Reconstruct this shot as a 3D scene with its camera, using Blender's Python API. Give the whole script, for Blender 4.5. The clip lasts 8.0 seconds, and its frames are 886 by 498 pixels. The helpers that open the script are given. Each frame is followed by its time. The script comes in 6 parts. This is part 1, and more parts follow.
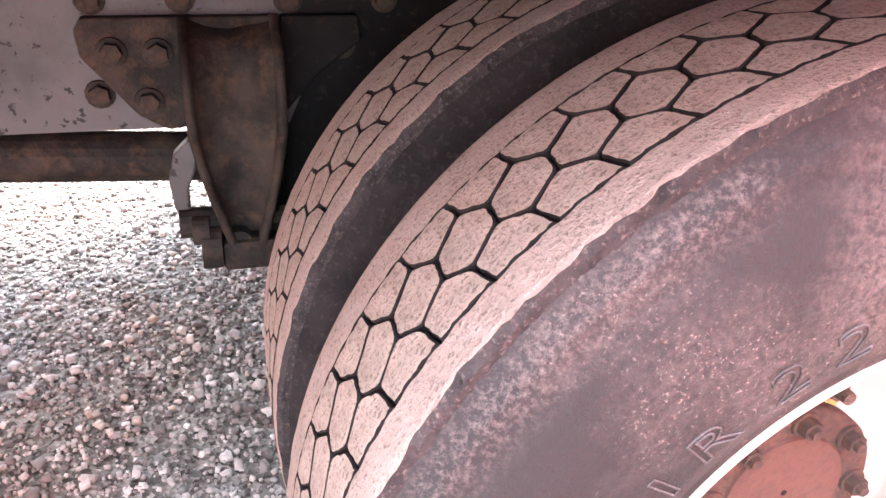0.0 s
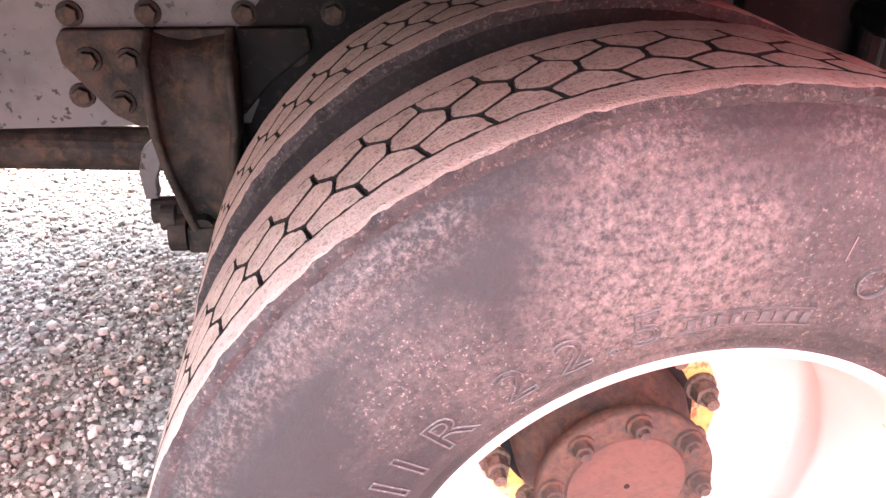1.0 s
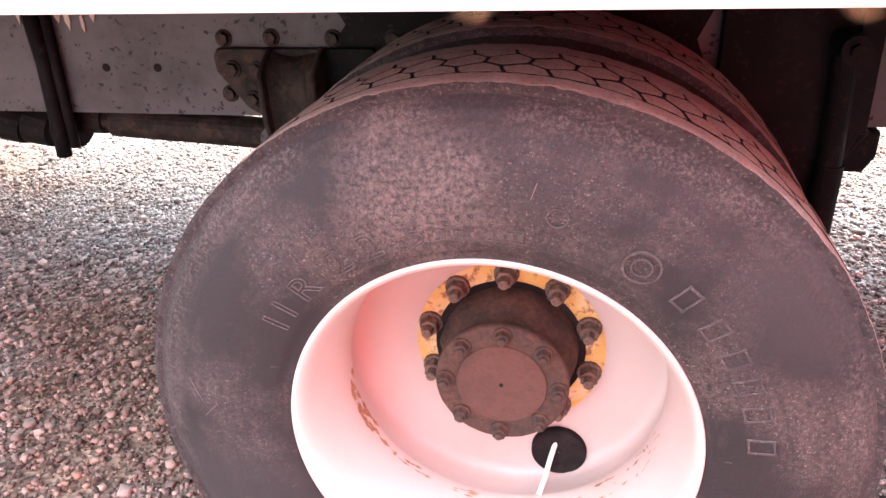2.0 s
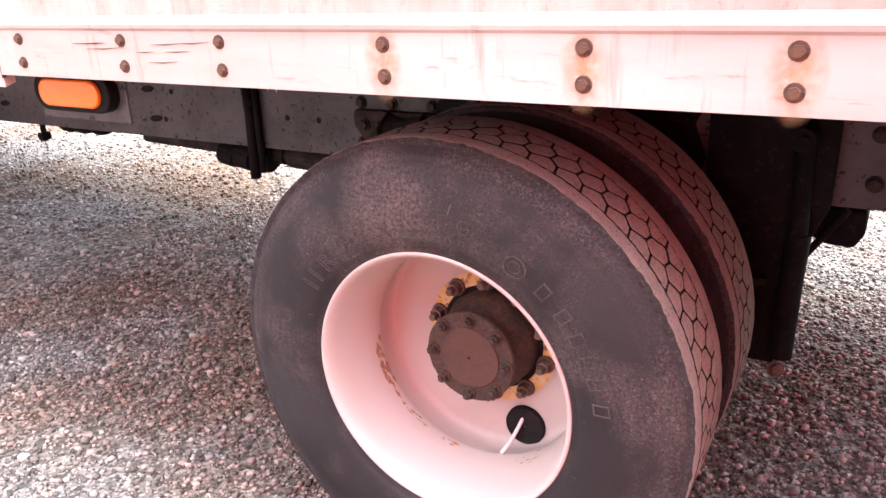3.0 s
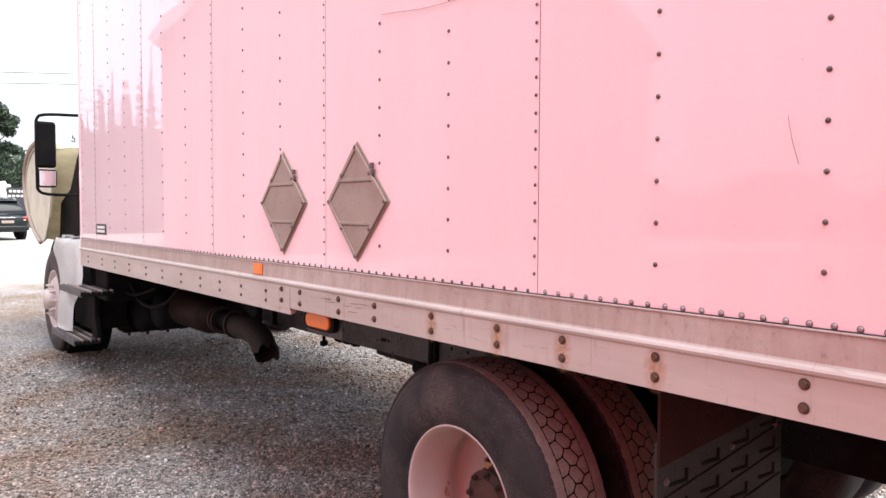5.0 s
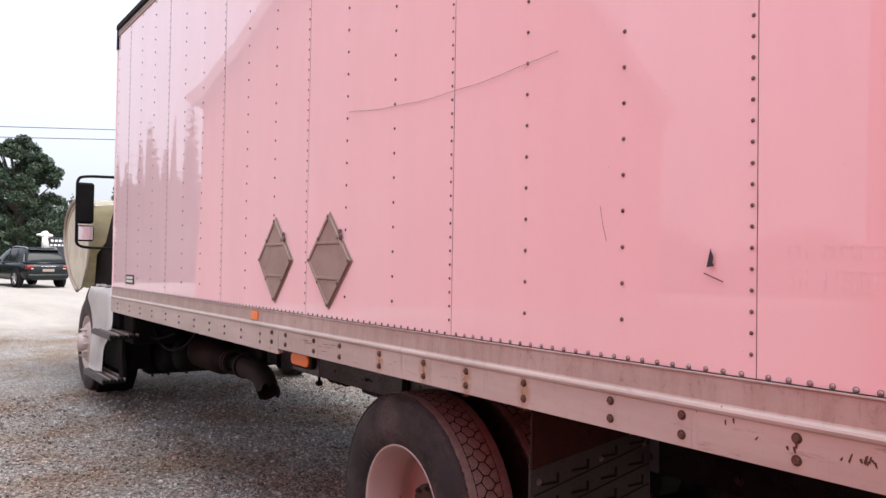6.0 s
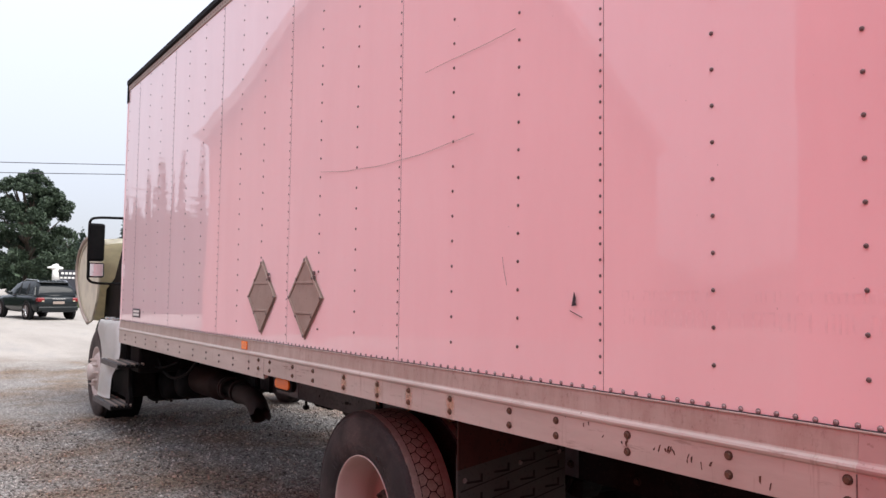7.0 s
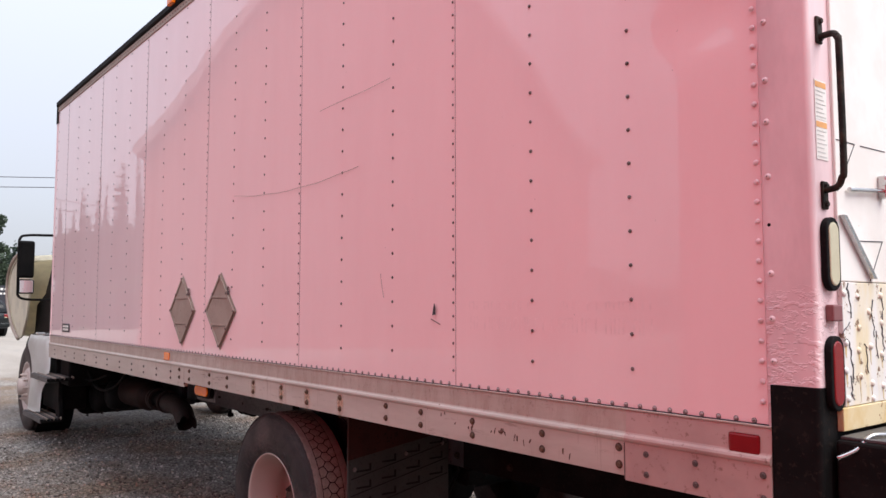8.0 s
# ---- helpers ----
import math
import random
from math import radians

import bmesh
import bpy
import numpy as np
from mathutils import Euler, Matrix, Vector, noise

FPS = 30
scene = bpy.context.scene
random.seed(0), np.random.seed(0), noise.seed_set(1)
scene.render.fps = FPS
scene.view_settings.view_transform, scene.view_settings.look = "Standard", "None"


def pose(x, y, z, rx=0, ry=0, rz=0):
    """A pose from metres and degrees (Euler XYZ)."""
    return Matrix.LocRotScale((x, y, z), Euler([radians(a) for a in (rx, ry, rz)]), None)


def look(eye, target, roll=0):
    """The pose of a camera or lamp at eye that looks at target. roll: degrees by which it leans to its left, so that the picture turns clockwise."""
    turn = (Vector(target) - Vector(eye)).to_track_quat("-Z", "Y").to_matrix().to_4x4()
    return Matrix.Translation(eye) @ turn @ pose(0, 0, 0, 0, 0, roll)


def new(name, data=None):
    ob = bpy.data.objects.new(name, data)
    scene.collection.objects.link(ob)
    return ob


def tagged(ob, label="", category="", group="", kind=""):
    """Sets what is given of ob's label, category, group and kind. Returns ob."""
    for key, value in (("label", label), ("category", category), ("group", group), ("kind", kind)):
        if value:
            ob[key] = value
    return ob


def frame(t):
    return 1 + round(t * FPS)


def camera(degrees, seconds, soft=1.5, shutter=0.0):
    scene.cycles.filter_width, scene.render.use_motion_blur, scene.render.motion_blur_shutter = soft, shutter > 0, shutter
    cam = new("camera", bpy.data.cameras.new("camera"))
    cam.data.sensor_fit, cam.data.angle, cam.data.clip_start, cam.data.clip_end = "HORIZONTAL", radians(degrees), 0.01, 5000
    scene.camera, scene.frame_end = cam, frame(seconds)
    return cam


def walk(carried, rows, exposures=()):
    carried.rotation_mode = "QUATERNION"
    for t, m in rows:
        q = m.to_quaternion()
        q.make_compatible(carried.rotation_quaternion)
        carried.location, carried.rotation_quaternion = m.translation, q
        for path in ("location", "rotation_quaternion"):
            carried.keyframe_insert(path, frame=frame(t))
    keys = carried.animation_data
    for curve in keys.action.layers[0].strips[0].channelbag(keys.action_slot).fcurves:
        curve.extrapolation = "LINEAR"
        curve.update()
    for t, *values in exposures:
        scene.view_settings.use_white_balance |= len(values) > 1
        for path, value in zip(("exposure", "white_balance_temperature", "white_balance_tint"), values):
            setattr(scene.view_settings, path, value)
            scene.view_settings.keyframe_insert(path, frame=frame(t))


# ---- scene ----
cam = camera(59.21, 8.0)
RAKE = pose(0, 0, 0, 0, -0.8, 0)  # the lorry stands nose-down by this much
# seconds, place beside the lorry, yaw, pitch, lean
ROWS = [
    (0.0, -0.5238, -0.2482, 1.0744, -16.41, -26.42, 2.28),
    (0.5, -0.4558, -0.2347, 1.0932, -16.08, -27.91, 3.07),
    (1.0, -0.3124, -0.3688, 1.1482, -8.86, -28.20, 1.47),
    (1.5, -0.1177, -0.5561, 1.2020, 1.78, -27.58, -0.79),
    (1.7, -0.0197, -0.6245, 1.2050, 6.18, -27.06, -1.65),
    (2.8, 0.5954, -0.9832, 1.2847, 27.81, -22.21, -3.16),
    (3.0, 0.7243, -1.0322, 1.3000, 31.29, -20.58, -2.82),
    (3.5, 1.0123, -1.1477, 1.3345, 39.05, -16.37, -1.65),
    (4.0, 1.3394, -1.3473, 1.4007, 45.16, -10.75, -0.72),
    (4.5, 1.7242, -1.4466, 1.4605, 49.88, -5.84, -0.06),
    (4.7, 1.8682, -1.4837, 1.4953, 51.18, -4.40, 0.07),
    (5.8, 2.6296, -1.6331, 1.5325, 54.64, 0.50, 0.81),
    (6.0, 2.7855, -1.6452, 1.5459, 54.97, 1.16, 0.88),
    (6.5, 3.1136, -1.7300, 1.5793, 55.69, 2.31, 0.69),
    (7.0, 3.4318, -1.7813, 1.5805, 55.57, 3.39, 0.70),
    (7.5, 3.7636, -1.7716, 1.5916, 54.23, 4.01, 0.26),
    (8.0, 3.9648, -1.8394, 1.5845, 51.64, 4.19, -0.07),
]
walk(cam, [(t, RAKE @ pose(x, y, z, 90 + pitch, 0, yaw) @ pose(0, 0, 0, 0, 0, lean)) for t, x, y, z, yaw, pitch, lean in ROWS],
     exposures=[(0.0, 5.3), (0.5, 5.45), (1.0, 5.55), (1.5, 5.0), (3.0, 3.8), (3.5, 3.4), (4.0, 3.0), (4.7, 2.6), (6.0, 1.92), (6.5, 1.82), (8.0, 1.58)])

# ---- world and sun ----
world = bpy.data.worlds.new("sky")
scene.world = world
world.use_nodes = True
SUN_AZ, SUN_EL = radians(66), radians(60)  # azimuth from +y towards +x
wn, wl = world.node_tree.nodes, world.node_tree.links
sky = wn.new("ShaderNodeTexSky")
sky.sky_type, sky.sun_disc = "NISHITA", False
sky.sun_elevation, sky.sun_rotation = SUN_EL, SUN_AZ
sky.air_density, sky.dust_density, sky.ozone_density = 1.0, 1.2, 1.5
haze = wn.new("ShaderNodeHueSaturation")
haze.inputs["Saturation"].default_value = 0.45
wl.new(sky.outputs[0], haze.inputs["Color"])
veil = wn.new("ShaderNodeMix")  # thin even cloud over the clear sky
veil.data_type = "RGBA"
veil.inputs[0].default_value = 0.80
veil.inputs[7].default_value = (2.42, 2.53, 2.93, 1)
wl.new(haze.outputs[0], veil.inputs[6])
# an even cloud veil is darker towards the horizon than overhead
high = wn.new("ShaderNodeTexCoord")
up_z = wn.new("ShaderNodeSeparateXYZ")
wl.new(high.outputs["Generated"], up_z.inputs[0])
dome_light = wn.new("ShaderNodeMapRange")
dome_light.inputs["To Min"].default_value, dome_light.inputs["To Max"].default_value = 0.50, 1.60
wl.new(up_z.outputs[2], dome_light.inputs[0])
graded = wn.new("ShaderNodeVectorMath")
graded.operation = "SCALE"
wl.new(veil.outputs[2], graded.inputs[0])
wl.new(dome_light.outputs[0], graded.inputs["Scale"])
wl.new(graded.outputs[0], wn["Background"].inputs[0])
wn["Background"].inputs[1].default_value = 0.14
sun = new("sun", bpy.data.lights.new("sun", "SUN"))
sun.data.energy, sun.data.angle, sun.data.color = 1.4, radians(50), (1.0, 0.955, 0.90)
sun.matrix_world = look((30 * math.sin(SUN_AZ) * math.cos(SUN_EL), 30 * math.cos(SUN_AZ) * math.cos(SUN_EL), 30 * math.sin(SUN_EL)), (0, 0, 0))


# ---- materials ----
def ramp(nt, fac, stops):
    n = nt.nodes.new("ShaderNodeValToRGB")
    e = n.color_ramp.elements
    while len(e) < len(stops):
        e.new(0.5)
    for el, (p, c) in zip(e, stops):
        el.position, el.color = p, (*c, 1) if len(c) == 3 else c
    nt.links.new(fac, n.inputs[0])
    return n.outputs[0]


def tex(nt, kind, scale, detail=4.0, rough=0.6, stretch=(1, 1, 1), world_space=False):
    co = nt.nodes.new("ShaderNodeTexCoord")
    mp = nt.nodes.new("ShaderNodeMapping")
    mp.inputs["Scale"].default_value = stretch
    if world_space:
        g = nt.nodes.new("ShaderNodeNewGeometry")
        nt.links.new(g.outputs["Position"], mp.inputs[0])
    else:
        nt.links.new(co.outputs["Object"], mp.inputs[0])
    n = nt.nodes.new("ShaderNodeTexNoise" if kind == "noise" else "ShaderNodeTexVoronoi")
    n.inputs["Scale"].default_value = scale
    if kind == "noise":
        n.inputs["Detail"].default_value, n.inputs["Roughness"].default_value = detail, rough
    nt.links.new(mp.outputs[0], n.inputs["Vector"])
    return n


def mix(nt, fac, a, b, mode="MIX"):
    n = nt.nodes.new("ShaderNodeMix")
    n.data_type, n.blend_type = "RGBA", mode
    for sock, v in ((n.inputs[0], fac), (n.inputs[6], a), (n.inputs[7], b)):
        if isinstance(v, (int, float)):
            sock.default_value = v
        elif isinstance(v, tuple):
            sock.default_value = (*v, 1)
        else:
            nt.links.new(v, sock)
    return n.outputs[2]


def bump(nt, height, strength, dist, chain=None):
    n = nt.nodes.new("ShaderNodeBump")
    n.inputs["Strength"].default_value, n.inputs["Distance"].default_value = strength, dist
    nt.links.new(height, n.inputs["Height"])
    if chain:
        nt.links.new(chain, n.inputs["Normal"])
    return n.outputs[0]


def material(name, rough=0.5, metal=0.0, colour=(0.5, 0.5, 0.5), spec=0.5):
    m = bpy.data.materials.new(name)
    m.use_nodes = True
    b = m.node_tree.nodes["Principled BSDF"]
    b.inputs["Base Color"].default_value = (*colour, 1)
    b.inputs["Roughness"].default_value, b.inputs["Metallic"].default_value = rough, metal
    b.inputs["Specular IOR Level"].default_value = spec
    return m, m.node_tree, b


def worn(name, base, second, third, scale=6.0, grain=60.0, rough=(0.5, 0.8), metal=0.0, amount=(0.45, 0.62), deep=(0.68, 0.74), bumps=0.25, dist=0.002, stretch=(1, 1, 1), spec=0.5):
    """A surface with a base colour, broad patches of a second and small flecks of a third."""
    m, nt, b = material(name, metal=metal, spec=spec)
    n1, n2 = tex(nt, "noise", scale, 5, 0.62, stretch), tex(nt, "noise", grain, 4, 0.65)
    f1 = ramp(nt, n1.outputs[0], [(amount[0], (0, 0, 0)), (amount[1], (1, 1, 1))])
    f2 = ramp(nt, n2.outputs[0], [(deep[0] - 0.1, (0, 0, 0)), (deep[1] - 0.1, (1, 1, 1))])
    c = mix(nt, f1, base, second)
    c = mix(nt, f2, c, third)
    nt.links.new(c, b.inputs["Base Color"])
    r = nt.nodes.new("ShaderNodeMapRange")
    r.inputs["To Min"].default_value, r.inputs["To Max"].default_value = rough
    nt.links.new(n2.outputs[0], r.inputs[0])
    nt.links.new(r.outputs[0], b.inputs["Roughness"])
    nt.links.new(bump(nt, n2.outputs[0], bumps, dist), b.inputs["Normal"])
    return m


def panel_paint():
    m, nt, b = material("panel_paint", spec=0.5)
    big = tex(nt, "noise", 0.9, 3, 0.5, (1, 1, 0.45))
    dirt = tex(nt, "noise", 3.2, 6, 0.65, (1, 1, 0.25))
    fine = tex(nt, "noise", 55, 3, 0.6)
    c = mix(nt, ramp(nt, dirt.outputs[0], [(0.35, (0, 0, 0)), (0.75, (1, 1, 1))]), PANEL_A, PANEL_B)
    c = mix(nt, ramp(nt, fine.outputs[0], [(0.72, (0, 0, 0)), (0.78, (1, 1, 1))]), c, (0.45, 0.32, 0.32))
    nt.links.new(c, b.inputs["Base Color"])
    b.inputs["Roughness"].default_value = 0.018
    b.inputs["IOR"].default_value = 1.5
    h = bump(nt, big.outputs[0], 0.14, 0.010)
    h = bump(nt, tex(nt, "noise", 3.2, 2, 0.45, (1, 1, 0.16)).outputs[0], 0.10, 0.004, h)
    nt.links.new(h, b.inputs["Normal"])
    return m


def post_paint():
    """The same faded paint, brushed on thick and wrinkled low down."""
    m, nt, b = material("post_paint", 0.34)
    n1 = tex(nt, "noise", 5, 5, 0.65, (1, 1, 0.35))
    nt.links.new(mix(nt, ramp(nt, n1.outputs[0], [(0.42, (0, 0, 0)), (0.72, (1, 1, 1))]), (0.80, 0.60, 0.62), (0.62, 0.45, 0.47)), b.inputs["Base Color"])
    co = nt.nodes.new("ShaderNodeTexCoord")
    sp = nt.nodes.new("ShaderNodeSeparateXYZ")
    nt.links.new(co.outputs["Object"], sp.inputs[0])
    low = nt.nodes.new("ShaderNodeMapRange")
    low.inputs["From Min"].default_value, low.inputs["From Max"].default_value = 1.64, 1.58
    nt.links.new(sp.outputs[2], low.inputs[0])
    w = tex(nt, "noise", 34, 3, 0.7, (0.8, 1, 1.7))
    h = mix(nt, 1.0, ramp(nt, w.outputs[0], [(0.50, (0, 0, 0)), (0.58, (1, 1, 1))]), low.outputs[0], "MULTIPLY")
    nt.links.new(bump(nt, h, 0.5, 0.004, bump(nt, n1.outputs[0], 0.2, 0.004)), b.inputs["Normal"])
    return m


def rail_metal():
    m, nt, b = material("rail_aluminium", metal=0.35)
    n1 = tex(nt, "noise", 2.2, 6, 0.65, (0.6, 1, 3.0))
    n2 = tex(nt, "noise", 26, 5, 0.7, (0.25, 1, 1.6))
    c = mix(nt, ramp(nt, n1.outputs[0], [(0.38, (0, 0, 0)), (0.66, (1, 1, 1))]), (0.57, 0.50, 0.455), (0.46, 0.395, 0.352))
    c = mix(nt, ramp(nt, n2.outputs[0], [(0.62, (0, 0, 0)), (0.72, (1, 1, 1))]), c, (0.36, 0.29, 0.25))
    co = nt.nodes.new("ShaderNodeTexCoord")
    sp = nt.nodes.new("ShaderNodeSeparateXYZ")
    nt.links.new(co.outputs["Object"], sp.inputs[0])
    up = nt.nodes.new("ShaderNodeMapRange")
    up.inputs["From Min"].default_value, up.inputs["From Max"].default_value = 1.212, 1.222
    nt.links.new(sp.outputs[2], up.inputs[0])
    runs = ramp(nt, tex(nt, "noise", 9, 6, 0.7, (1.6, 1, 0.5)).outputs[0], [(0.34, (0.12, 0.12, 0.12)), (0.7, (0.8, 0.8, 0.8))])
    c = mix(nt, mix(nt, 1.0, up.outputs[0], runs, "MULTIPLY"), c, (0.38, 0.28, 0.235))
    speck = ramp(nt, tex(nt, "noise", 75, 5, 0.75, (1, 1, 0.6)).outputs[0], [(0.56, (0, 0, 0)), (0.68, (0.75, 0.75, 0.75))])
    c = mix(nt, mix(nt, 1.0, speck, mix(nt, 1.0, up.outputs[0], runs, "MULTIPLY"), "MULTIPLY"), c, (0.16, 0.10, 0.085))
    drip = ramp(nt, tex(nt, "noise", 14, 4, 0.7, (2.2, 1, 0.22)).outputs[0], [(0.60, (0, 0, 0)), (0.74, (0.55, 0.55, 0.55))])
    c = mix(nt, drip, c, (0.30, 0.21, 0.165))
    nt.links.new(c, b.inputs["Base Color"])
    b.inputs["Roughness"].default_value = 0.5
    nt.links.new(bump(nt, n2.outputs[0], 0.2, 0.001), b.inputs["Normal"])
    return m


def round_axle(nt):
    """Turn about the axle, distance from it, and a vector that runs round the wheel."""
    co = nt.nodes.new("ShaderNodeTexCoord")
    sp = nt.nodes.new("ShaderNodeSeparateXYZ")
    nt.links.new(co.outputs["Object"], sp.inputs[0])

    def op(kind, a, b):
        n = nt.nodes.new("ShaderNodeMath")
        n.operation = kind
        for sock, v in zip(n.inputs, (a, b)):
            if isinstance(v, (int, float)):
                sock.default_value = v
            else:
                nt.links.new(v, sock)
        return n.outputs[0]
    dz = op("SUBTRACT", sp.outputs[2], 0.5)
    ang = op("ARCTAN2", dz, sp.outputs[0])
    rad = op("SQRT", op("ADD", op("MULTIPLY", dz, dz), op("MULTIPLY", sp.outputs[0], sp.outputs[0])), 0)
    cv = nt.nodes.new("ShaderNodeCombineXYZ")
    nt.links.new(op("MULTIPLY", ang, 0.45), cv.inputs[0])
    nt.links.new(op("MULTIPLY", rad, 14.0), cv.inputs[1])
    return ang, rad, cv.outputs[0]


def ring_noise(nt, vec, scale, detail=5, rough=0.65):
    n = nt.nodes.new("ShaderNodeTexNoise")
    n.inputs["Scale"].default_value, n.inputs["Detail"].default_value, n.inputs["Roughness"].default_value = scale, detail, rough
    nt.links.new(vec, n.inputs["Vector"])
    return n.outputs[0]


def sidewall_rubber():
    """Dark rubber with pale road dust rubbed into it, streaked round the wheel and scuffed near the shoulder."""
    m, nt, b = material("sidewall_rubber", rough=0.6, spec=0.3)
    ang, rad, vec = round_axle(nt)
    broad = tex(nt, "noise", 4.2, 5, 0.6)
    grain = tex(nt, "noise", 150, 6, 0.75)
    f1 = ramp(nt, broad.outputs[0], [(0.44, (0.02, 0.02, 0.02)), (0.68, (1, 1, 1))])
    f2 = ramp(nt, grain.outputs[0], [(0.38, (0, 0, 0)), (0.70, (1, 1, 1))])
    c = mix(nt, mix(nt, 1.0, f1, f2, "MULTIPLY"), (0.0170, 0.0150, 0.0162), (0.115, 0.087, 0.081))
    # streaks rubbed along the turning direction
    streak = ramp(nt, ring_noise(nt, vec, 6.0, 7, 0.75), [(0.45, (0, 0, 0)), (0.80, (0.6, 0.6, 0.6))])
    c = mix(nt, mix(nt, 1.0, streak, f1, "MULTIPLY"), c, (0.090, 0.069, 0.065))
    dark = ramp(nt, ring_noise(nt, vec, 5.0, 4), [(0.30, (0.7, 0.7, 0.7)), (0.46, (0, 0, 0))])
    c = mix(nt, dark, c, (0.0145, 0.0135, 0.0148))
    # scuffed belt below the shoulder
    belt = ramp(nt, rad, [(0.440, (0, 0, 0)), (0.470, (1, 1, 1)), (0.480, (1, 1, 1)), (0.486, (0.4, 0.4, 0.4))])
    chips = ramp(nt, tex(nt, "noise", 190, 6, 0.8).outputs[0], [(0.46, (0, 0, 0)), (0.66, (0.6, 0.6, 0.6))])
    c = mix(nt, mix(nt, 1.0, belt, chips, "MULTIPLY"), c, (0.16, 0.13, 0.122))
    speck = ramp(nt, tex(nt, "noise", 330, 4, 0.7).outputs[0], [(0.58, (0, 0, 0)), (0.68, (1, 1, 1))])
    c = mix(nt, mix(nt, 1.0, speck, f1, "MULTIPLY"), c, (0.30, 0.232, 0.21))
    # wet-looking dark patches and dusty ones on the bulge
    for (px, pz, size, col) in ((-0.182, 0.92, 0.055, (0.016, 0.0145, 0.016)), (-0.012, 0.95, 0.065, (0.016, 0.0145, 0.016)), (-0.08, 0.875, 0.10, (0.17, 0.128, 0.118)), (0.368, 0.754, 0.09, (0.026, 0.024, 0.025)), (-0.40, 0.36, 0.12, (0.028, 0.026, 0.028))):
        d = nt.nodes.new("ShaderNodeVectorMath")
        d.operation = "DISTANCE"
        mp = nt.nodes.new("ShaderNodeMapping")
        mp.inputs["Scale"].default_value = (1, 0, 1)
        co = nt.nodes.new("ShaderNodeTexCoord")
        nt.links.new(co.outputs["Object"], mp.inputs[0])
        wobble = mix(nt, 0.07, mp.outputs[0], tex(nt, "noise", 16, 5, 0.7).outputs["Color"], "LINEAR_LIGHT")
        nt.links.new(wobble, d.inputs[0])
        d.inputs[1].default_value = (px, 0, pz)
        patch = ramp(nt, d.outputs["Value"], [(size * 0.5, (0.75, 0.75, 0.75)), (size * 1.2, (0, 0, 0))])
        if col[0] > 0.1:
            patch = mix(nt, 1.0, patch, f2, "MULTIPLY")
        c = mix(nt, patch, c, col)
    nt.links.new(c, b.inputs["Base Color"])
    h = bump(nt, grain.outputs[0], 0.5, 0.003)
    nt.links.new(h, b.inputs["Normal"])
    return m


def gravel_ground():
    m, nt, b = material("gravel", rough=0.95, spec=0.2)
    v = tex(nt, "voronoi", 70, world_space=True)
    v2 = tex(nt, "voronoi", 28, world_space=True)
    n = tex(nt, "noise", 0.8, 5, 0.6, world_space=True)
    c = ramp(nt, v.outputs["Color"], [(0.1, (0.062, 0.056, 0.052)), (0.45, (0.16, 0.147, 0.136)), (0.8, (0.32, 0.297, 0.277)), (1.0, (0.54, 0.51, 0.48))])
    c = mix(nt, ramp(nt, n.outputs[0], [(0.42, (0, 0, 0)), (0.62, (1, 1, 1))]), c, mix(nt, 1.0, c, (0.78, 0.62, 0.50), "MULTIPLY"))
    g = nt.nodes.new("ShaderNodeNewGeometry")
    s = nt.nodes.new("ShaderNodeSeparateXYZ")
    nt.links.new(g.outputs["Position"], s.inputs[0])
    far = nt.nodes.new("ShaderNodeMapRange")
    far.inputs["From Min"].default_value, far.inputs["From Max"].default_value = -10.0, -13.5
    wob = nt.nodes.new("ShaderNodeMath")
    wob.operation = "MULTIPLY_ADD"
    wob.inputs[1].default_value = 4.0
    nt.links.new(n.outputs[0], wob.inputs[0])
    nt.links.new(s.outputs[0], wob.inputs[2])
    nt.links.new(wob.outputs[0], far.inputs[0])
    sand = ramp(nt, tex(nt, "noise", 0.35, 6, 0.65, (0.4, 1.6, 1), True).outputs[0], [(0.35, (0.28, 0.255, 0.23)), (0.55, (0.34, 0.31, 0.28)), (0.75, (0.25, 0.24, 0.23))])
    c = mix(nt, far.outputs[0], c, sand)
    nt.links.new(c, b.inputs["Base Color"])
    h = bump(nt, v.outputs["Distance"], 0.7, 0.012)
    h = bump(nt, v2.outputs["Distance"], 0.4, 0.02, h)
    nt.links.new(h, b.inputs["Normal"])
    return m


def stone_mat():
    m, nt, b = material("gravel_stone", rough=0.85, spec=0.3)
    g = nt.nodes.new("ShaderNodeNewGeometry")
    c = ramp(nt, g.outputs["Random Per Island"], [(0.0, (0.055, 0.049, 0.046)), (0.3, (0.185, 0.168, 0.158)), (0.6, (0.35, 0.322, 0.302)), (0.84, (0.50, 0.465, 0.435)), (0.95, (0.66, 0.62, 0.58)), (1.0, (0.40, 0.29, 0.22))])
    c = mix(nt, ramp(nt, tex(nt, "noise", 120, 3).outputs[0], [(0.4, (0, 0, 0)), (0.7, (0.5, 0.5, 0.5))]), c, (0.21, 0.20, 0.19))
    n = tex(nt, "noise", 0.8, 5, 0.6, world_space=True)
    c = mix(nt, ramp(nt, n.outputs[0], [(0.42, (0, 0, 0)), (0.62, (1, 1, 1))]), c, mix(nt, 1.0, c, (0.74, 0.53, 0.45), "MULTIPLY"))
    nt.links.new(c, b.inputs["Base Color"])
    return m


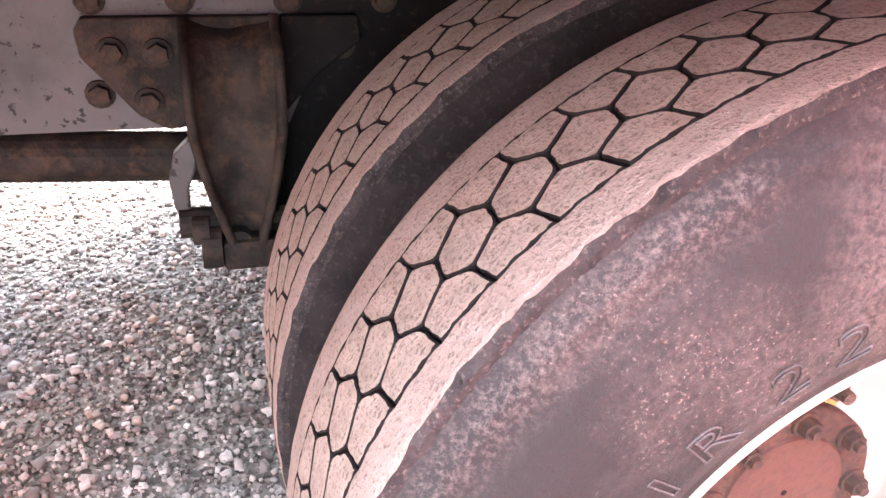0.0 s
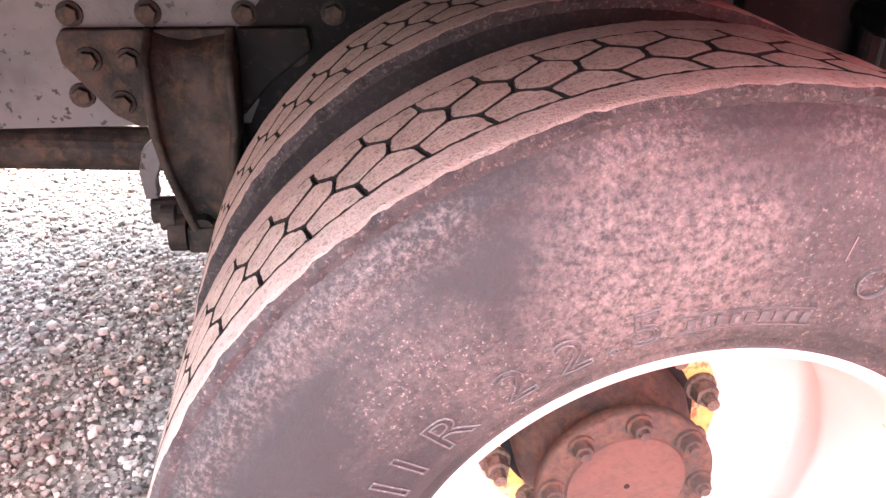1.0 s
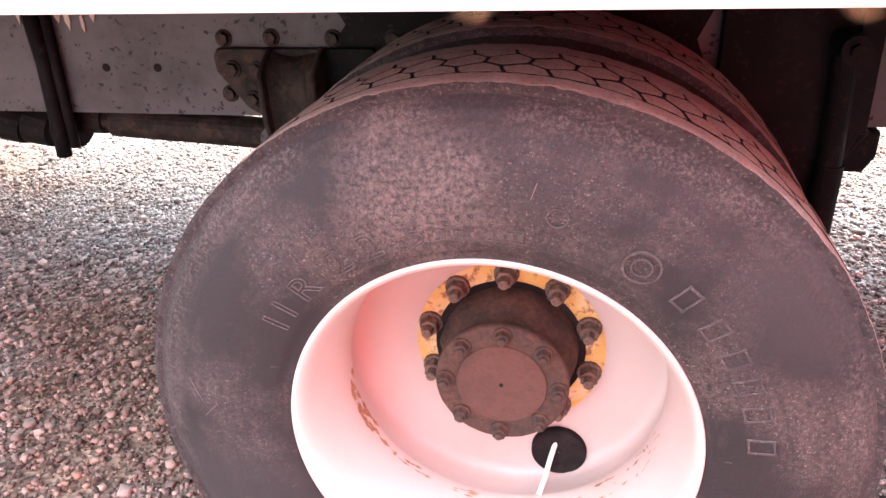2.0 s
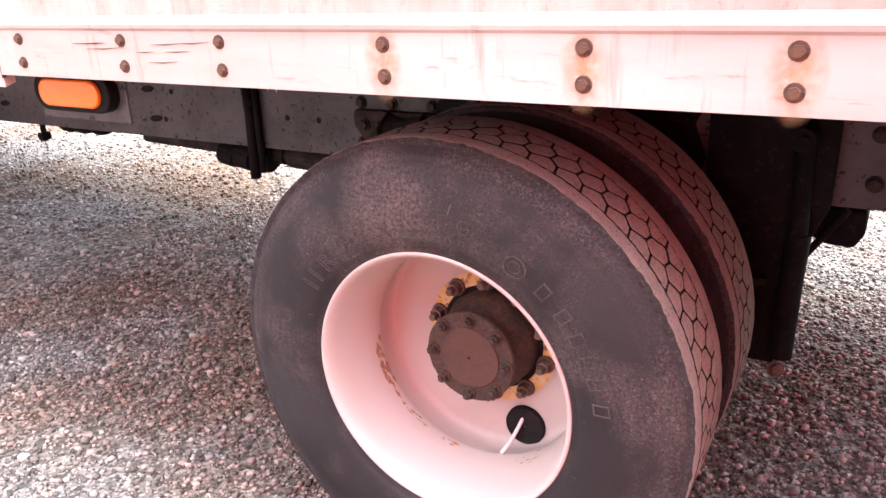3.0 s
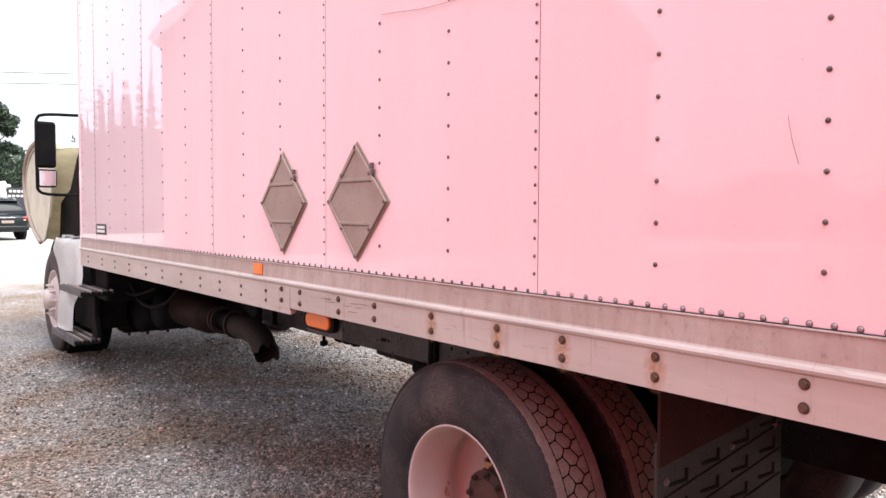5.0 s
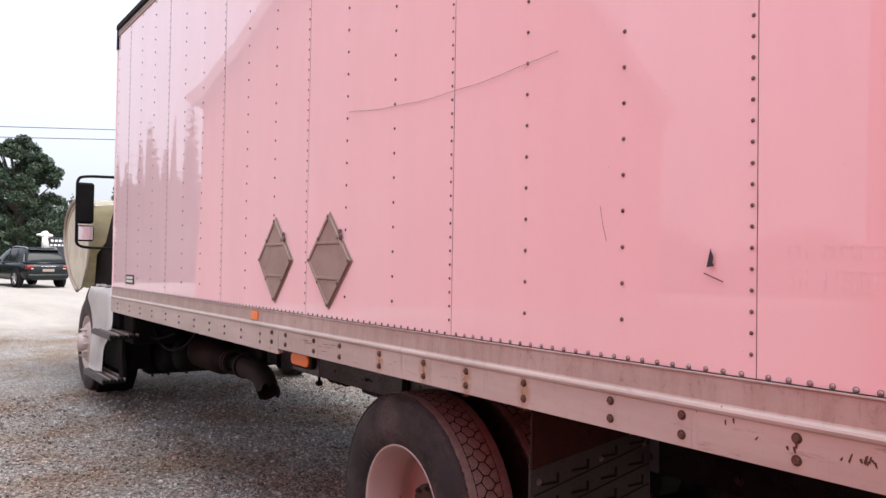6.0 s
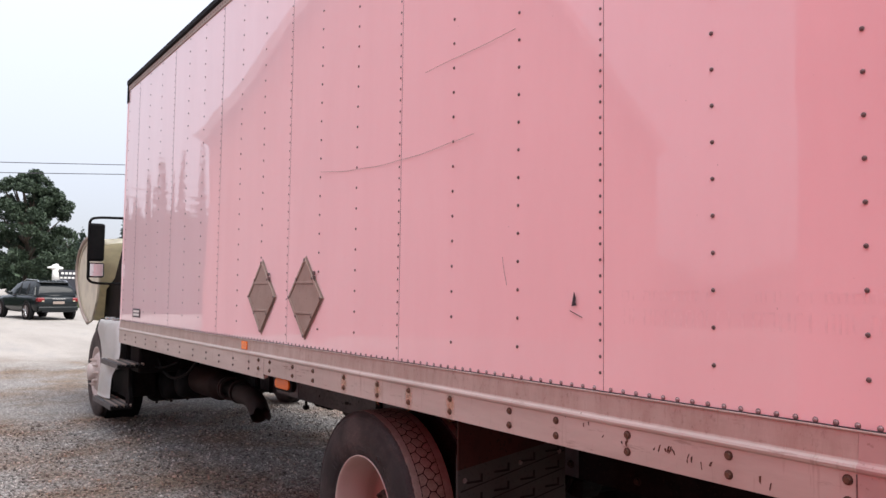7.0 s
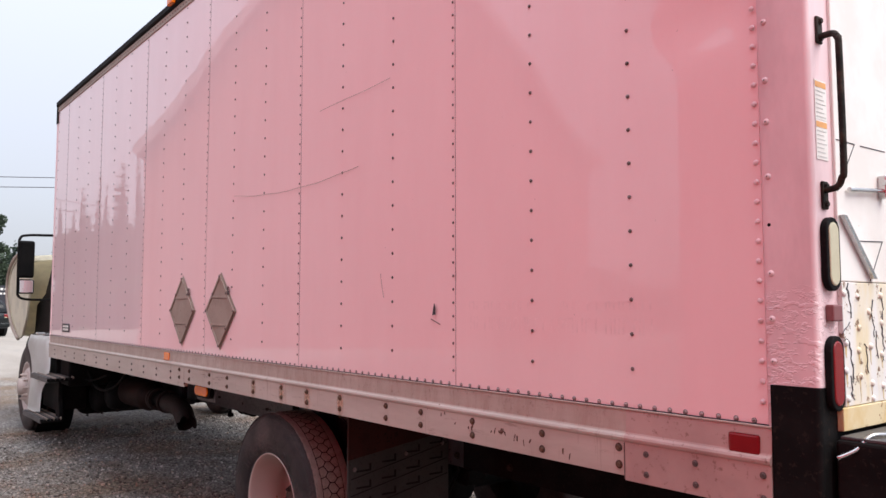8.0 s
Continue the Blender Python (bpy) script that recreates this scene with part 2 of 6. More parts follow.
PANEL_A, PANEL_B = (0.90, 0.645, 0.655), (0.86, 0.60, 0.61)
M = dict(
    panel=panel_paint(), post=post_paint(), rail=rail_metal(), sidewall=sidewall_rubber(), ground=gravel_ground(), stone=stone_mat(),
    tread=worn("tread_dust", (0.42, 0.328, 0.282), (0.30, 0.233, 0.20), (0.12, 0.10, 0.09), 34, 270, (0.85, 0.95), amount=(0.36, 0.66), deep=(0.62, 0.80), bumps=1.0, dist=0.004, spec=0.2),
    scuffed=worn("scuffed_edge", (0.045, 0.039, 0.039), (0.028, 0.025, 0.026), (0.15, 0.123, 0.113), 60, 220, (0.8, 0.95), deep=(0.64, 0.86), bumps=1.0, dist=0.004, spec=0.2),
    # same dust as the blocks, toned darker to offset the light on the rib
    rib=worn("rib_dust", (0.39, 0.30, 0.265), (0.30, 0.228, 0.20), (0.11, 0.09, 0.084), 26, 240, (0.85, 0.95), amount=(0.36, 0.70), deep=(0.64, 0.82), bumps=1.0, dist=0.005, spec=0.2),
    groove=worn("groove_rubber", (0.014, 0.012, 0.012), (0.025, 0.021, 0.02), (0.01, 0.01, 0.01), 12, 80, (0.8, 0.95), spec=0.1),
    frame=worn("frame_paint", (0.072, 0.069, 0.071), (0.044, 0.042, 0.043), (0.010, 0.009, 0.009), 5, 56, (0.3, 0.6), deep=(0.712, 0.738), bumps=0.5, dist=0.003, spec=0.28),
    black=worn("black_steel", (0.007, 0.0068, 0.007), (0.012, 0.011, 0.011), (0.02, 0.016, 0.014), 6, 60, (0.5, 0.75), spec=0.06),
    rust=worn("rusty_steel", (0.009, 0.0078, 0.007), (0.034, 0.026, 0.021), (0.066, 0.043, 0.026), 16, 40, (0.5, 0.9), amount=(0.42, 0.64), deep=(0.62, 0.88), bumps=1.0, dist=0.004, spec=0.2),
    hub_rust=worn("hub_rust", (0.075, 0.038, 0.024), (0.04, 0.027, 0.022), (0.02, 0.016, 0.015), 22, 110, (0.7, 0.95), deep=(0.5, 0.85), bumps=0.8),
    hub_face=worn("hub_cap_rust", (0.078, 0.036, 0.026), (0.058, 0.029, 0.022), (0.05, 0.028, 0.022), 18, 130, (0.7, 0.9), deep=(0.62, 0.95), bumps=0.9),
    white=worn("white_paint", (0.80, 0.78, 0.75), (0.72, 0.69, 0.65), (0.45, 0.30, 0.2), 3, 40, (0.28, 0.4), deep=(0.8, 0.84), bumps=0.05),
    rim=worn("rim_paint", (0.49, 0.395, 0.36), (0.44, 0.35, 0.305), (0.40, 0.22, 0.12), 4.5, 32, (0.35, 0.5), amount=(0.5, 0.75), deep=(0.80, 0.84), bumps=0.08),
    nut=worn("nut_rust", (0.17, 0.115, 0.09), (0.10, 0.065, 0.05), (0.05, 0.035, 0.03), 40, 140, (0.5, 0.75), deep=(0.55, 0.8), metal=0.2, bumps=0.5),
    letter=worn("raised_rubber", (0.062, 0.053, 0.053), (0.040, 0.035, 0.036), (0.11, 0.09, 0.088), 30, 200, (0.6, 0.8), spec=0.3),
    yellow=worn("yellow_stain", (0.60, 0.37, 0.10), (0.66, 0.54, 0.34), (0.26, 0.12, 0.05), 14, 60, (0.5, 0.7), amount=(0.46, 0.66), deep=(0.64, 0.74)),
    cream=worn("cream_resin", (0.62, 0.57, 0.44), (0.50, 0.46, 0.36), (0.3, 0.26, 0.2), 3, 30, (0.5, 0.7), deep=(0.76, 0.82)),
    holder=worn("placard_metal", (0.36, 0.285, 0.24), (0.31, 0.24, 0.198), (0.19, 0.145, 0.125), 5, 60, (0.45, 0.6), metal=0.2, deep=(0.74, 0.8)),
    rail_pink=worn("painted_rail", (0.47, 0.325, 0.30), (0.40, 0.27, 0.25), (0.28, 0.17, 0.15), 3, 55, (0.4, 0.55), deep=(0.70, 0.78), metal=0.1),
    rivet=worn("rivet_metal", (0.15, 0.115, 0.112), (0.11, 0.085, 0.08), (0.06, 0.045, 0.04), 30, 90, (0.4, 0.55), metal=0.3),
    rivet_pale=worn("rivet_pale", (0.36, 0.29, 0.29), (0.27, 0.215, 0.215), (0.12, 0.09, 0.08), 30, 90, (0.3, 0.45), metal=0.4),
    bolt=worn("bolt_rust", (0.075, 0.042, 0.03), (0.12, 0.06, 0.034), (0.03, 0.022, 0.02), 40, 120, (0.7, 0.9), bumps=0.6),
    # exhaust reds and rust, darkened in colour for the shade under the box
    darkred=worn("red_oxide_steel", (0.017, 0.007, 0.006), (0.012, 0.006, 0.005), (0.007, 0.005, 0.004), 6, 60, (0.5, 0.7), spec=0.12),
    shaded_rust=worn("rust_in_shade", (0.010, 0.0058, 0.0048), (0.014, 0.0075, 0.0055), (0.024, 0.0125, 0.0075), 9, 50, (0.6, 0.9), bumps=0.6),
    flap=worn("grey_flap_rubber", (0.031, 0.029, 0.027), (0.040, 0.037, 0.034), (0.022, 0.021, 0.02), 4, 70, (0.45, 0.6), spec=0.2),
    bracket=worn("red_oxide_plate", (0.040, 0.011, 0.0085), (0.028, 0.009, 0.007), (0.012, 0.007, 0.006), 5, 50, (0.5, 0.7), spec=0.12),
    inner_rubber=worn("darkened_tyre_rubber", (0.020, 0.018, 0.0185), (0.012, 0.011, 0.0115), (0.045, 0.037, 0.035), 14, 150, (0.75, 0.95), deep=(0.62, 0.85), bumps=0.6, spec=0.15),
    rubber=worn("flap_rubber", (0.007, 0.007, 0.0075), (0.011, 0.0105, 0.0105), (0.014, 0.013, 0.0125), 4, 70, (0.5, 0.65), spec=0.06),
)


def plain(name, colour, rough=0.4, metal=0.0, emit=0.0, spec=0.5):
    m, nt, b = material(name, rough, metal, colour, spec)
    n = tex(nt, "noise", 40, 4)
    c = mix(nt, ramp(nt, n.outputs[0], [(0.35, (0, 0, 0)), (0.7, (0.25, 0.25, 0.25))]), colour, tuple(0.6 * v for v in colour))
    nt.links.new(c, b.inputs["Base Color"])
    return m


M.update(amber=plain("amber_lens", (0.80, 0.17, 0.004), 0.12), red_lens=plain("red_lens", (0.20, 0.005, 0.008), 0.25), ink=plain("black_print", (0.03, 0.03, 0.04), 0.5),
         chrome=plain("dull_chrome", (0.6, 0.6, 0.6), 0.2, 0.9), bounce_wall=worn("red_boards", (0.70, 0.03, 0.055), (0.64, 0.028, 0.05), (0.55, 0.026, 0.046), 2, 30, (0.5, 0.7)))


# ---- shapes ----
def part(name, bm, mat, parent=None, label="", smooth=False):
    me = bpy.data.meshes.new(name)
    bm.to_mesh(me)
    bm.free()
    for f in me.polygons:
        f.use_smooth = smooth
    me.materials.append(mat)
    ob = new(name, me)
    ob.parent = parent
    if label:
        tagged(ob, label)
    return ob


def box(bm, x0, x1, y0, y1, z0, z1, bevel=0.0, m=None):
    vs = [bm.verts.new((x, y, z)) for x in (x0, x1) for y in (y0, y1) for z in (z0, z1)]
    fs = [bm.faces.new([vs[i] for i in q]) for q in ((0, 1, 3, 2), (4, 6, 7, 5), (0, 4, 5, 1), (2, 3, 7, 6), (0, 2, 6, 4), (1, 5, 7, 3))]
    if bevel:
        r = bmesh.ops.bevel(bm, geom=list({e for f in fs for e in f.edges}), offset=bevel, segments=2, profile=0.5, affect="EDGES")
        vs = [v for v in vs if v.is_valid] + [v for v in r["verts"]]
    if m is not None:
        bmesh.ops.transform(bm, matrix=m, verts=list(set(vs)))
    return bm


def block(*a, **k):
    return box(bmesh.new(), *a, **k)


def prism(bm, pts, axis, a, b, bevel=0.0):
    """A flat outline (pairs), pushed from a to b along an axis."""
    def at(p, w):
        u, v = p
        return {"x": (w, u, v), "y": (u, w, v), "z": (u, v, w)}[axis]
    lo, hi = [bm.verts.new(at(p, a)) for p in pts], [bm.verts.new(at(p, b)) for p in pts]
    n = len(pts)
    fs = [bm.faces.new(lo[::-1]), bm.faces.new(hi)] + [bm.faces.new((lo[i], lo[(i + 1) % n], hi[(i + 1) % n], hi[i])) for i in range(n)]
    bmesh.ops.recalc_face_normals(bm, faces=fs)
    if bevel:
        bmesh.ops.bevel(bm, geom=list({e for f in fs for e in f.edges}), offset=bevel, segments=2, profile=0.5, affect="EDGES")
    return bm


def rod(bm, p0, p1, r0, r1=None, seg=16):
    p0, p1 = Vector(p0), Vector(p1)
    m = Matrix.Translation((p0 + p1) / 2) @ (p1 - p0).to_track_quat("Z", "Y").to_matrix().to_4x4()
    bmesh.ops.create_cone(bm, cap_ends=True, segments=seg, radius1=r0, radius2=r0 if r1 is None else r1, depth=(p1 - p0).length, matrix=m)
    return bm


def tube(bm, pts, r, seg=10):
    """A round bar along a line of points."""
    pts = [Vector(p) for p in pts]
    rings = []
    side = None
    for i, p in enumerate(pts):
        d = (pts[min(i + 1, len(pts) - 1)] - pts[max(i - 1, 0)]).normalized()
        side = d.orthogonal().normalized() if side is None else (side - d * side.dot(d)).normalized()
        up = d.cross(side)
        rings.append([bm.verts.new(p + r * (math.cos(2 * math.pi * k / seg) * side + math.sin(2 * math.pi * k / seg) * up)) for k in range(seg)])
    for a, b in zip(rings, rings[1:]):
        for k in range(seg):
            bm.faces.new((a[k], a[(k + 1) % seg], b[(k + 1) % seg], b[k]))
    bm.faces.new(rings[0][::-1])
    bm.faces.new(rings[-1])
    return bm


def lathe(bm, prof, seg=96, c=(0, 0, 0)):
    """Turns (y, r) pairs about an axle along y through c."""
    rings = []
    for y, r in prof:
        rings.append([bm.verts.new((c[0] + r * math.cos(2 * math.pi * k / seg), c[1] + y, c[2] + r * math.sin(2 * math.pi * k / seg))) for k in range(seg)])
    for a, b in zip(rings, rings[1:]):
        for k in range(seg):
            bm.faces.new((a[k], a[(k + 1) % seg], b[(k + 1) % seg], b[k]))
    return bm


def smooth_line(pts, steps=6):
    out = []
    n = len(pts)
    for i in range(n - 1):
        p0, p1, p2, p3 = (Vector(pts[max(0, min(n - 1, i + d))]) for d in (-1, 0, 1, 2))
        for s in range(steps):
            t = s / steps
            out.append(0.5 * (2 * p1 + (p2 - p0) * t + (2 * p0 - 5 * p1 + 4 * p2 - p3) * t * t + (3 * p1 - p0 - 3 * p2 + p3) * t ** 3))
    return out + [Vector(pts[-1])]


def dome(bm, p, n, r, h, seg=8):
    """A low round head on a surface with normal n."""
    q = Vector(n).to_track_quat("Z", "Y").to_matrix().to_4x4()
    m = Matrix.Translation(p) @ q
    rings = []
    for k, (a, b) in enumerate(((1.0, 0.0), (0.86, 0.6), (0.5, 0.92))):
        rings.append([bm.verts.new(m @ Vector((r * a * math.cos(2 * math.pi * i / seg), r * a * math.sin(2 * math.pi * i / seg), h * b))) for i in range(seg)])
    top = bm.verts.new(m @ Vector((0, 0, h)))
    for a, b in zip(rings, rings[1:]):
        for i in range(seg):
            bm.faces.new((a[i], a[(i + 1) % seg], b[(i + 1) % seg], b[i]))
    for i in range(seg):
        bm.faces.new((rings[-1][i], rings[-1][(i + 1) % seg], top))


def hexbolt(bm, p, n, r, h, washer=1.35, stud=0.0):
    q = Vector(n).to_track_quat("Z", "Y").to_matrix().to_4x4()
    m = Matrix.Translation(p) @ q
    bmesh.ops.create_cone(bm, cap_ends=True, segments=14, radius1=r * washer, radius2=r * washer * 0.96, depth=h * 0.25, matrix=m @ Matrix.Translation((0, 0, h * 0.125)))
    bmesh.ops.create_cone(bm, cap_ends=True, segments=6, radius1=r, radius2=r * 0.93, depth=h * 0.75, matrix=m @ Matrix.Translation((0, 0, h * 0.625)))
    if stud:
        bmesh.ops.create_cone(bm, cap_ends=True, segments=10, radius1=r * 0.55, radius2=r * 0.5, depth=stud, matrix=m @ Matrix.Translation((0, 0, h + stud / 2)))
    return bm


# ---- ground ----
def rise(x, y):
    """The yard is a little higher under the lorry's nose."""
    return 0.085 * math.exp(-((x + 6.5) / 3.2) ** 2) + 0.012 * noise.noise((x * 0.35, y * 0.35, 3.1)) * min(1, 30 / (1 + abs(x)))


bm = bmesh.new()
xs = [-900, -300, -120, -60, -40, -30, -24] + [-20 + 0.4 * i for i in range(71)] + [12, 18, 30, 60, 150, 900]
ys = [-900, -200, -60, -30, -16] + [-10 + 0.4 * i for i in range(51)] + [14, 22, 40, 90, 300, 900]
grid = [[bm.verts.new((x, y, rise(x, y))) for y in ys] for x in xs]
for i in range(len(xs) - 1):
    for j in range(len(ys) - 1):
        bm.faces.new((grid[i][j], grid[i + 1][j], grid[i + 1][j + 1], grid[i][j + 1]))
ground = tagged(part("ground", bm, M["ground"], smooth=True), "grey crushed-gravel yard running out to pale sandy ground", "ground", kind="structure")


def gravel(name, x0, x1, y0, y1, n, lo, hi, seed):
    """Loose stones, each an uneven eight-cornered lump."""
    rng = np.random.default_rng(seed)
    base = np.array([(a, b, c) for a in (-1, 1) for b in (-1, 1) for c in (-1, 1)], float)
    faces = np.array([(0, 1, 3, 2), (4, 6, 7, 5), (0, 4, 5, 1), (2, 3, 7, 6), (0, 2, 6, 4), (1, 5, 7, 3)])
    p = np.c_[rng.uniform(x0, x1, n), rng.uniform(y0, y1, n)]
    s = lo + (hi - lo) * rng.power(0.6, n)[:, None] ** 1.6
    dims = s * rng.uniform(0.55, 1.0, (n, 3)) * np.array([1, 1, 0.72])
    v = base[None] * rng.uniform(0.5, 1.0, (n, 8, 3)) * dims[:, None] * 0.62
    a = rng.uniform(0, 6.283, n)
    c, d = np.cos(a)[:, None], np.sin(a)[:, None]
    tilt = rng.uniform(-0.5, 0.5, n)[:, None]
    x, y, z = v[..., 0], v[..., 1], v[..., 2]
    z, x = z + tilt * x * 0.6, x - tilt * z * 0.6
    x, y = c * x - d * y, d * x + c * y
    g = np.array([rise(q[0], q[1]) for q in p])
    co = np.stack([x + p[:, :1], y + p[:, 1:], z + g[:, None] + 0.25 * s], -1).reshape(-1, 3)
    fa = (faces[None] + 8 * np.arange(n)[:, None, None]).reshape(-1, 4)
    me = bpy.data.meshes.new(name)
    me.from_pydata(co.tolist(), [], fa.tolist())
    me.polygons.foreach_set("use_smooth", np.ones(n * 6, bool))
    me.materials.append(M["stone"])
    return tagged(new(name, me), "loose grey and white crushed stones lying on the yard", "gravel", kind="stuff")


gravel("gravel_stones", -2.4, 1.6, -0.8, 3.2, 85000, 0.006, 0.016, 5)
gravel("gravel_stones", -6.0, 3.0, -1.7, 5.5, 45000, 0.009, 0.027, 6)

# ---- the lorry ----
truck = tagged(new("box_truck"), "white and pinkish aluminium box truck with hood open, parked on gravel", "truck")
truck.matrix_basis = RAKE
truck.empty_display_size = 0.5
X_F, X_R, WIDE, Z_P, Z_T = -4.87, 2.945, 2.56, 1.287, 3.70
SEAMS = [-4.87] + [0.498 + 1.219 * k for k in range(-4, 3)]

# shell: roof, floor, far side, front wall, with the near side left for its panels
bm = bmesh.new()
box(bm, X_F, X_R, 0.012, WIDE, 3.66, 3.70, 0.01)
box(bm, X_F, X_R, WIDE - 0.03, WIDE, 1.27, 3.66)
box(bm, X_F, X_F + 0.03, 0.02, WIDE - 0.03, 1.27, 3.66)
cargo = part("cargo_box", bm, M["white"], truck, "white box body with roof and far wall")
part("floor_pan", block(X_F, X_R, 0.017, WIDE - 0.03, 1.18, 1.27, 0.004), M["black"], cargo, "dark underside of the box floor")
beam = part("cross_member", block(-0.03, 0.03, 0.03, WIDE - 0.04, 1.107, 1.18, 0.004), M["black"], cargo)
for k in range(19):
    ob = beam if k == 0 else new("cross_member", beam.data)
    ob.parent = cargo
    ob.matrix_basis = Matrix.Translation((X_F + 0.25 + 0.405 * k, 0, 0))
for i, (a, b) in enumerate(zip(SEAMS, SEAMS[1:])):
    rng = random.Random(40 + i)
    bm = bmesh.new()
    nx, nz = 22, 40
    # a sheet that bulges slightly between its posts
    def sheet(u, w):
        x, z = a + (b - a) * u - 0.0015 * (u == 1), Z_P + (Z_T - 0.075 - Z_P) * w
        y = 0.0008 * noise.noise((x * 1.7, 0.3, z * 0.9)) * math.sin(math.pi * min(1, max(0, w))) ** 0.5
        for dx, dz, r, d in ((-0.375, 2.37, 0.05, 0.004), (1.69, 1.69, 0.03, 0.003), (1.892, 2.372, 0.05, 0.006), (2.80, 2.36, 0.16, 0.009), (2.366, 2.07, 0.05, 0.002), (-0.30, 1.38, 0.09, 0.003)):
            q = ((x - dx) / r) ** 2 + ((z - dz) / (r * 0.45)) ** 2
            y += d * math.exp(-q)
        return (x, y, z)
    us = [k / nx for k in range(nx + 1)]
    ws = [k / nz for k in range(nz + 1)]
    g = [[bm.verts.new(sheet(u, w)) for w in ws] for u in us]
    for p in range(nx):
        for q in range(nz):
            bm.faces.new((g[p][q], g[p + 1][q], g[p + 1][q + 1], g[p][q + 1]))
    for line in ([g[k][0] for k in range(nx + 1)], g[nx], g[0][::-1]):
        near = [bm.verts.new(v.co) for v in line]
        far = [bm.verts.new(v.co + Vector((0, 0.004, 0))) for v in line]
        for k in range(len(line) - 1):
            bm.faces.new((near[k], far[k], far[k + 1], near[k + 1]))
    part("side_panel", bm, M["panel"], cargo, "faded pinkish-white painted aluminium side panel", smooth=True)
    bm = bmesh.new()
    for z in np.arange(Z_P + 0.06, Z_T - 0.09, 0.05):
        dome(bm, (b - 0.0135, -0.001, z), (0, -1, 0), 0.0075 if b > 2.9 else 0.0055, 0.0045 if b > 2.9 else 0.003, 8)
    tagged(part("seam_rivets", bm, M["post"] if b > 2.9 else M["rivet"], cargo, "row of rivet heads along a seam", smooth=True), kind="stuff")
    bm = bmesh.new()
    for k in range(1, 3):
        x = b - 1.219 + 0.4063 * k
        if x > a + 0.05:
            for z in np.arange(1.403 if x > 1.2 else 1.396, Z_T - 0.09, 0.1):
                if not ((abs(x + 0.47) + abs(z - 1.56) < 0.24) or (abs(x + 1.098) + abs(z - 1.56) < 0.24)):
                    dome(bm, (x - 0.006, -0.001, z), (0, -1, 0), 0.0065, 0.004, 7)
    tagged(part("rivets", bm, M["rivet"], cargo, "columns of small dark rivet heads", smooth=True), kind="stuff")
    bm = bmesh.new()
    x = a + 0.03
    ring = []
    while x < b - 0.02:
        dome(bm, (x, -0.001, Z_P + 0.0105 + 0.001 * rng.random()), (0, -1, 0), 0.0060, 0.0032, 8)
        if b > 0.6:
            ring.append(x)
        x += 0.05
    tagged(part("base_rivets", bm, M["rivet_pale"] if b > 0.6 else M["rivet"], cargo, "row of round rivet heads along the bottom edge", smooth=True), kind="stuff")
    if ring:
        bm = bmesh.new()
        for x in ring:
            dome(bm, (x, -0.0008, Z_P + 0.011), (0, -1, 0), 0.0076, 0.0010, 10)
        tagged(part("rivet_rings", bm, M["rivet"], cargo, "dark rings round the rivet heads", smooth=True), kind="stuff")
    # dark line of sealant in the seam
    if i:
        part("seam", block(a - 0.0007, a + 0.0004, -0.0008, 0.003, Z_P, Z_T - 0.08), M["ink"], cargo, "dark sealed panel seam")

# ---- near-side bottom rail: an upper band, a ridge and a lower band with bolts ----
bm = bmesh.new()
prism(bm, [(-0.004, 1.283), (0.010, 1.287), (0.016, 1.13), (0.016, 1.103), (-0.012, 1.098), (-0.012, 1.101), (-0.012, 1.194), (-0.017, 1.199), (-0.0185, 1.206), (-0.016, 1.212), (-0.009, 1.217), (-0.007, 1.222), (-0.005, 1.270)], "x", -1.02, 2.50)
rail = part("bottom_rail", bm, M["rail"], truck, "dull aluminium bottom rail with rusty bolts, stains and scratches")
bm = bmesh.new()
prism(bm, [(-0.004, 1.283), (0.010, 1.287), (0.016, 1.13), (0.016, 1.078), (-0.010, 1.070), (-0.010, 1.080), (-0.010, 1.194), (-0.015, 1.199), (-0.0165, 1.206), (-0.014, 1.212), (-0.008, 1.217), (-0.006, 1.222), (-0.004, 1.270)], "x", X_F, -1.021)
part("rail_section", bm, M["rail"], rail)
bm = bmesh.new()
prism(bm, [(-0.005, 1.283), (0.010, 1.287), (0.016, 1.13), (0.016, 1.09), (-0.014, 1.086), (-0.014, 1.09), (-0.014, 1.194), (-0.019, 1.199), (-0.0205, 1.206), (-0.018, 1.212), (-0.011, 1.217), (-0.009, 1.222), (-0.006, 1.270)], "x", 2.501, X_R)
part("rail_section", bm, M["rail_pink"], rail, "rail end painted pink like the panels")
part("rail_lip", block(X_F, X_R, -0.008, 0.006, 1.2835, 1.2895, 0.002), M["rail"], rail)
# shadow and grime under the panel edge, drawn as a thin dark strip
part("lip_shadow_line", block(X_F, X_R - 0.01, -0.0046, 0.002, 1.2896, 1.2922), M["ink"], rail, "dark line for the lip's shadow and grime below the panels")
for x, y in ((2.4995, -0.0155), (-1.0215, -0.0125)):
    part("rail_joint", block(x - 0.0012, x + 0.0012, y, y + 0.01, 1.09, 1.192), M["rivet"], rail, "dark joint between rail lengths")
BOLTS = [-1.105, -0.927, -0.599, -0.337, 0.013, 0.341, 0.607, 0.912, 1.277, 1.517, 1.824, 2.168, 2.478]
bm = hexbolt(bmesh.new(), (0, 0, 0), (0, -1, 0), 0.0085, 0.008, 1.5)
bolt_a = part("bolt", bm, M["bolt"], rail, "rusty hexagon bolt")
first = True
for x in BOLTS:
    for z in (1.176, 1.127):
        b = bolt_a if first else new("bolt", bolt_a.data)
        first = False
        b.parent = rail
        b.matrix_basis = pose(x, -0.012, z, 0, random.Random(int(x * 1000) + int(z * 99)).uniform(0, 60), 0)
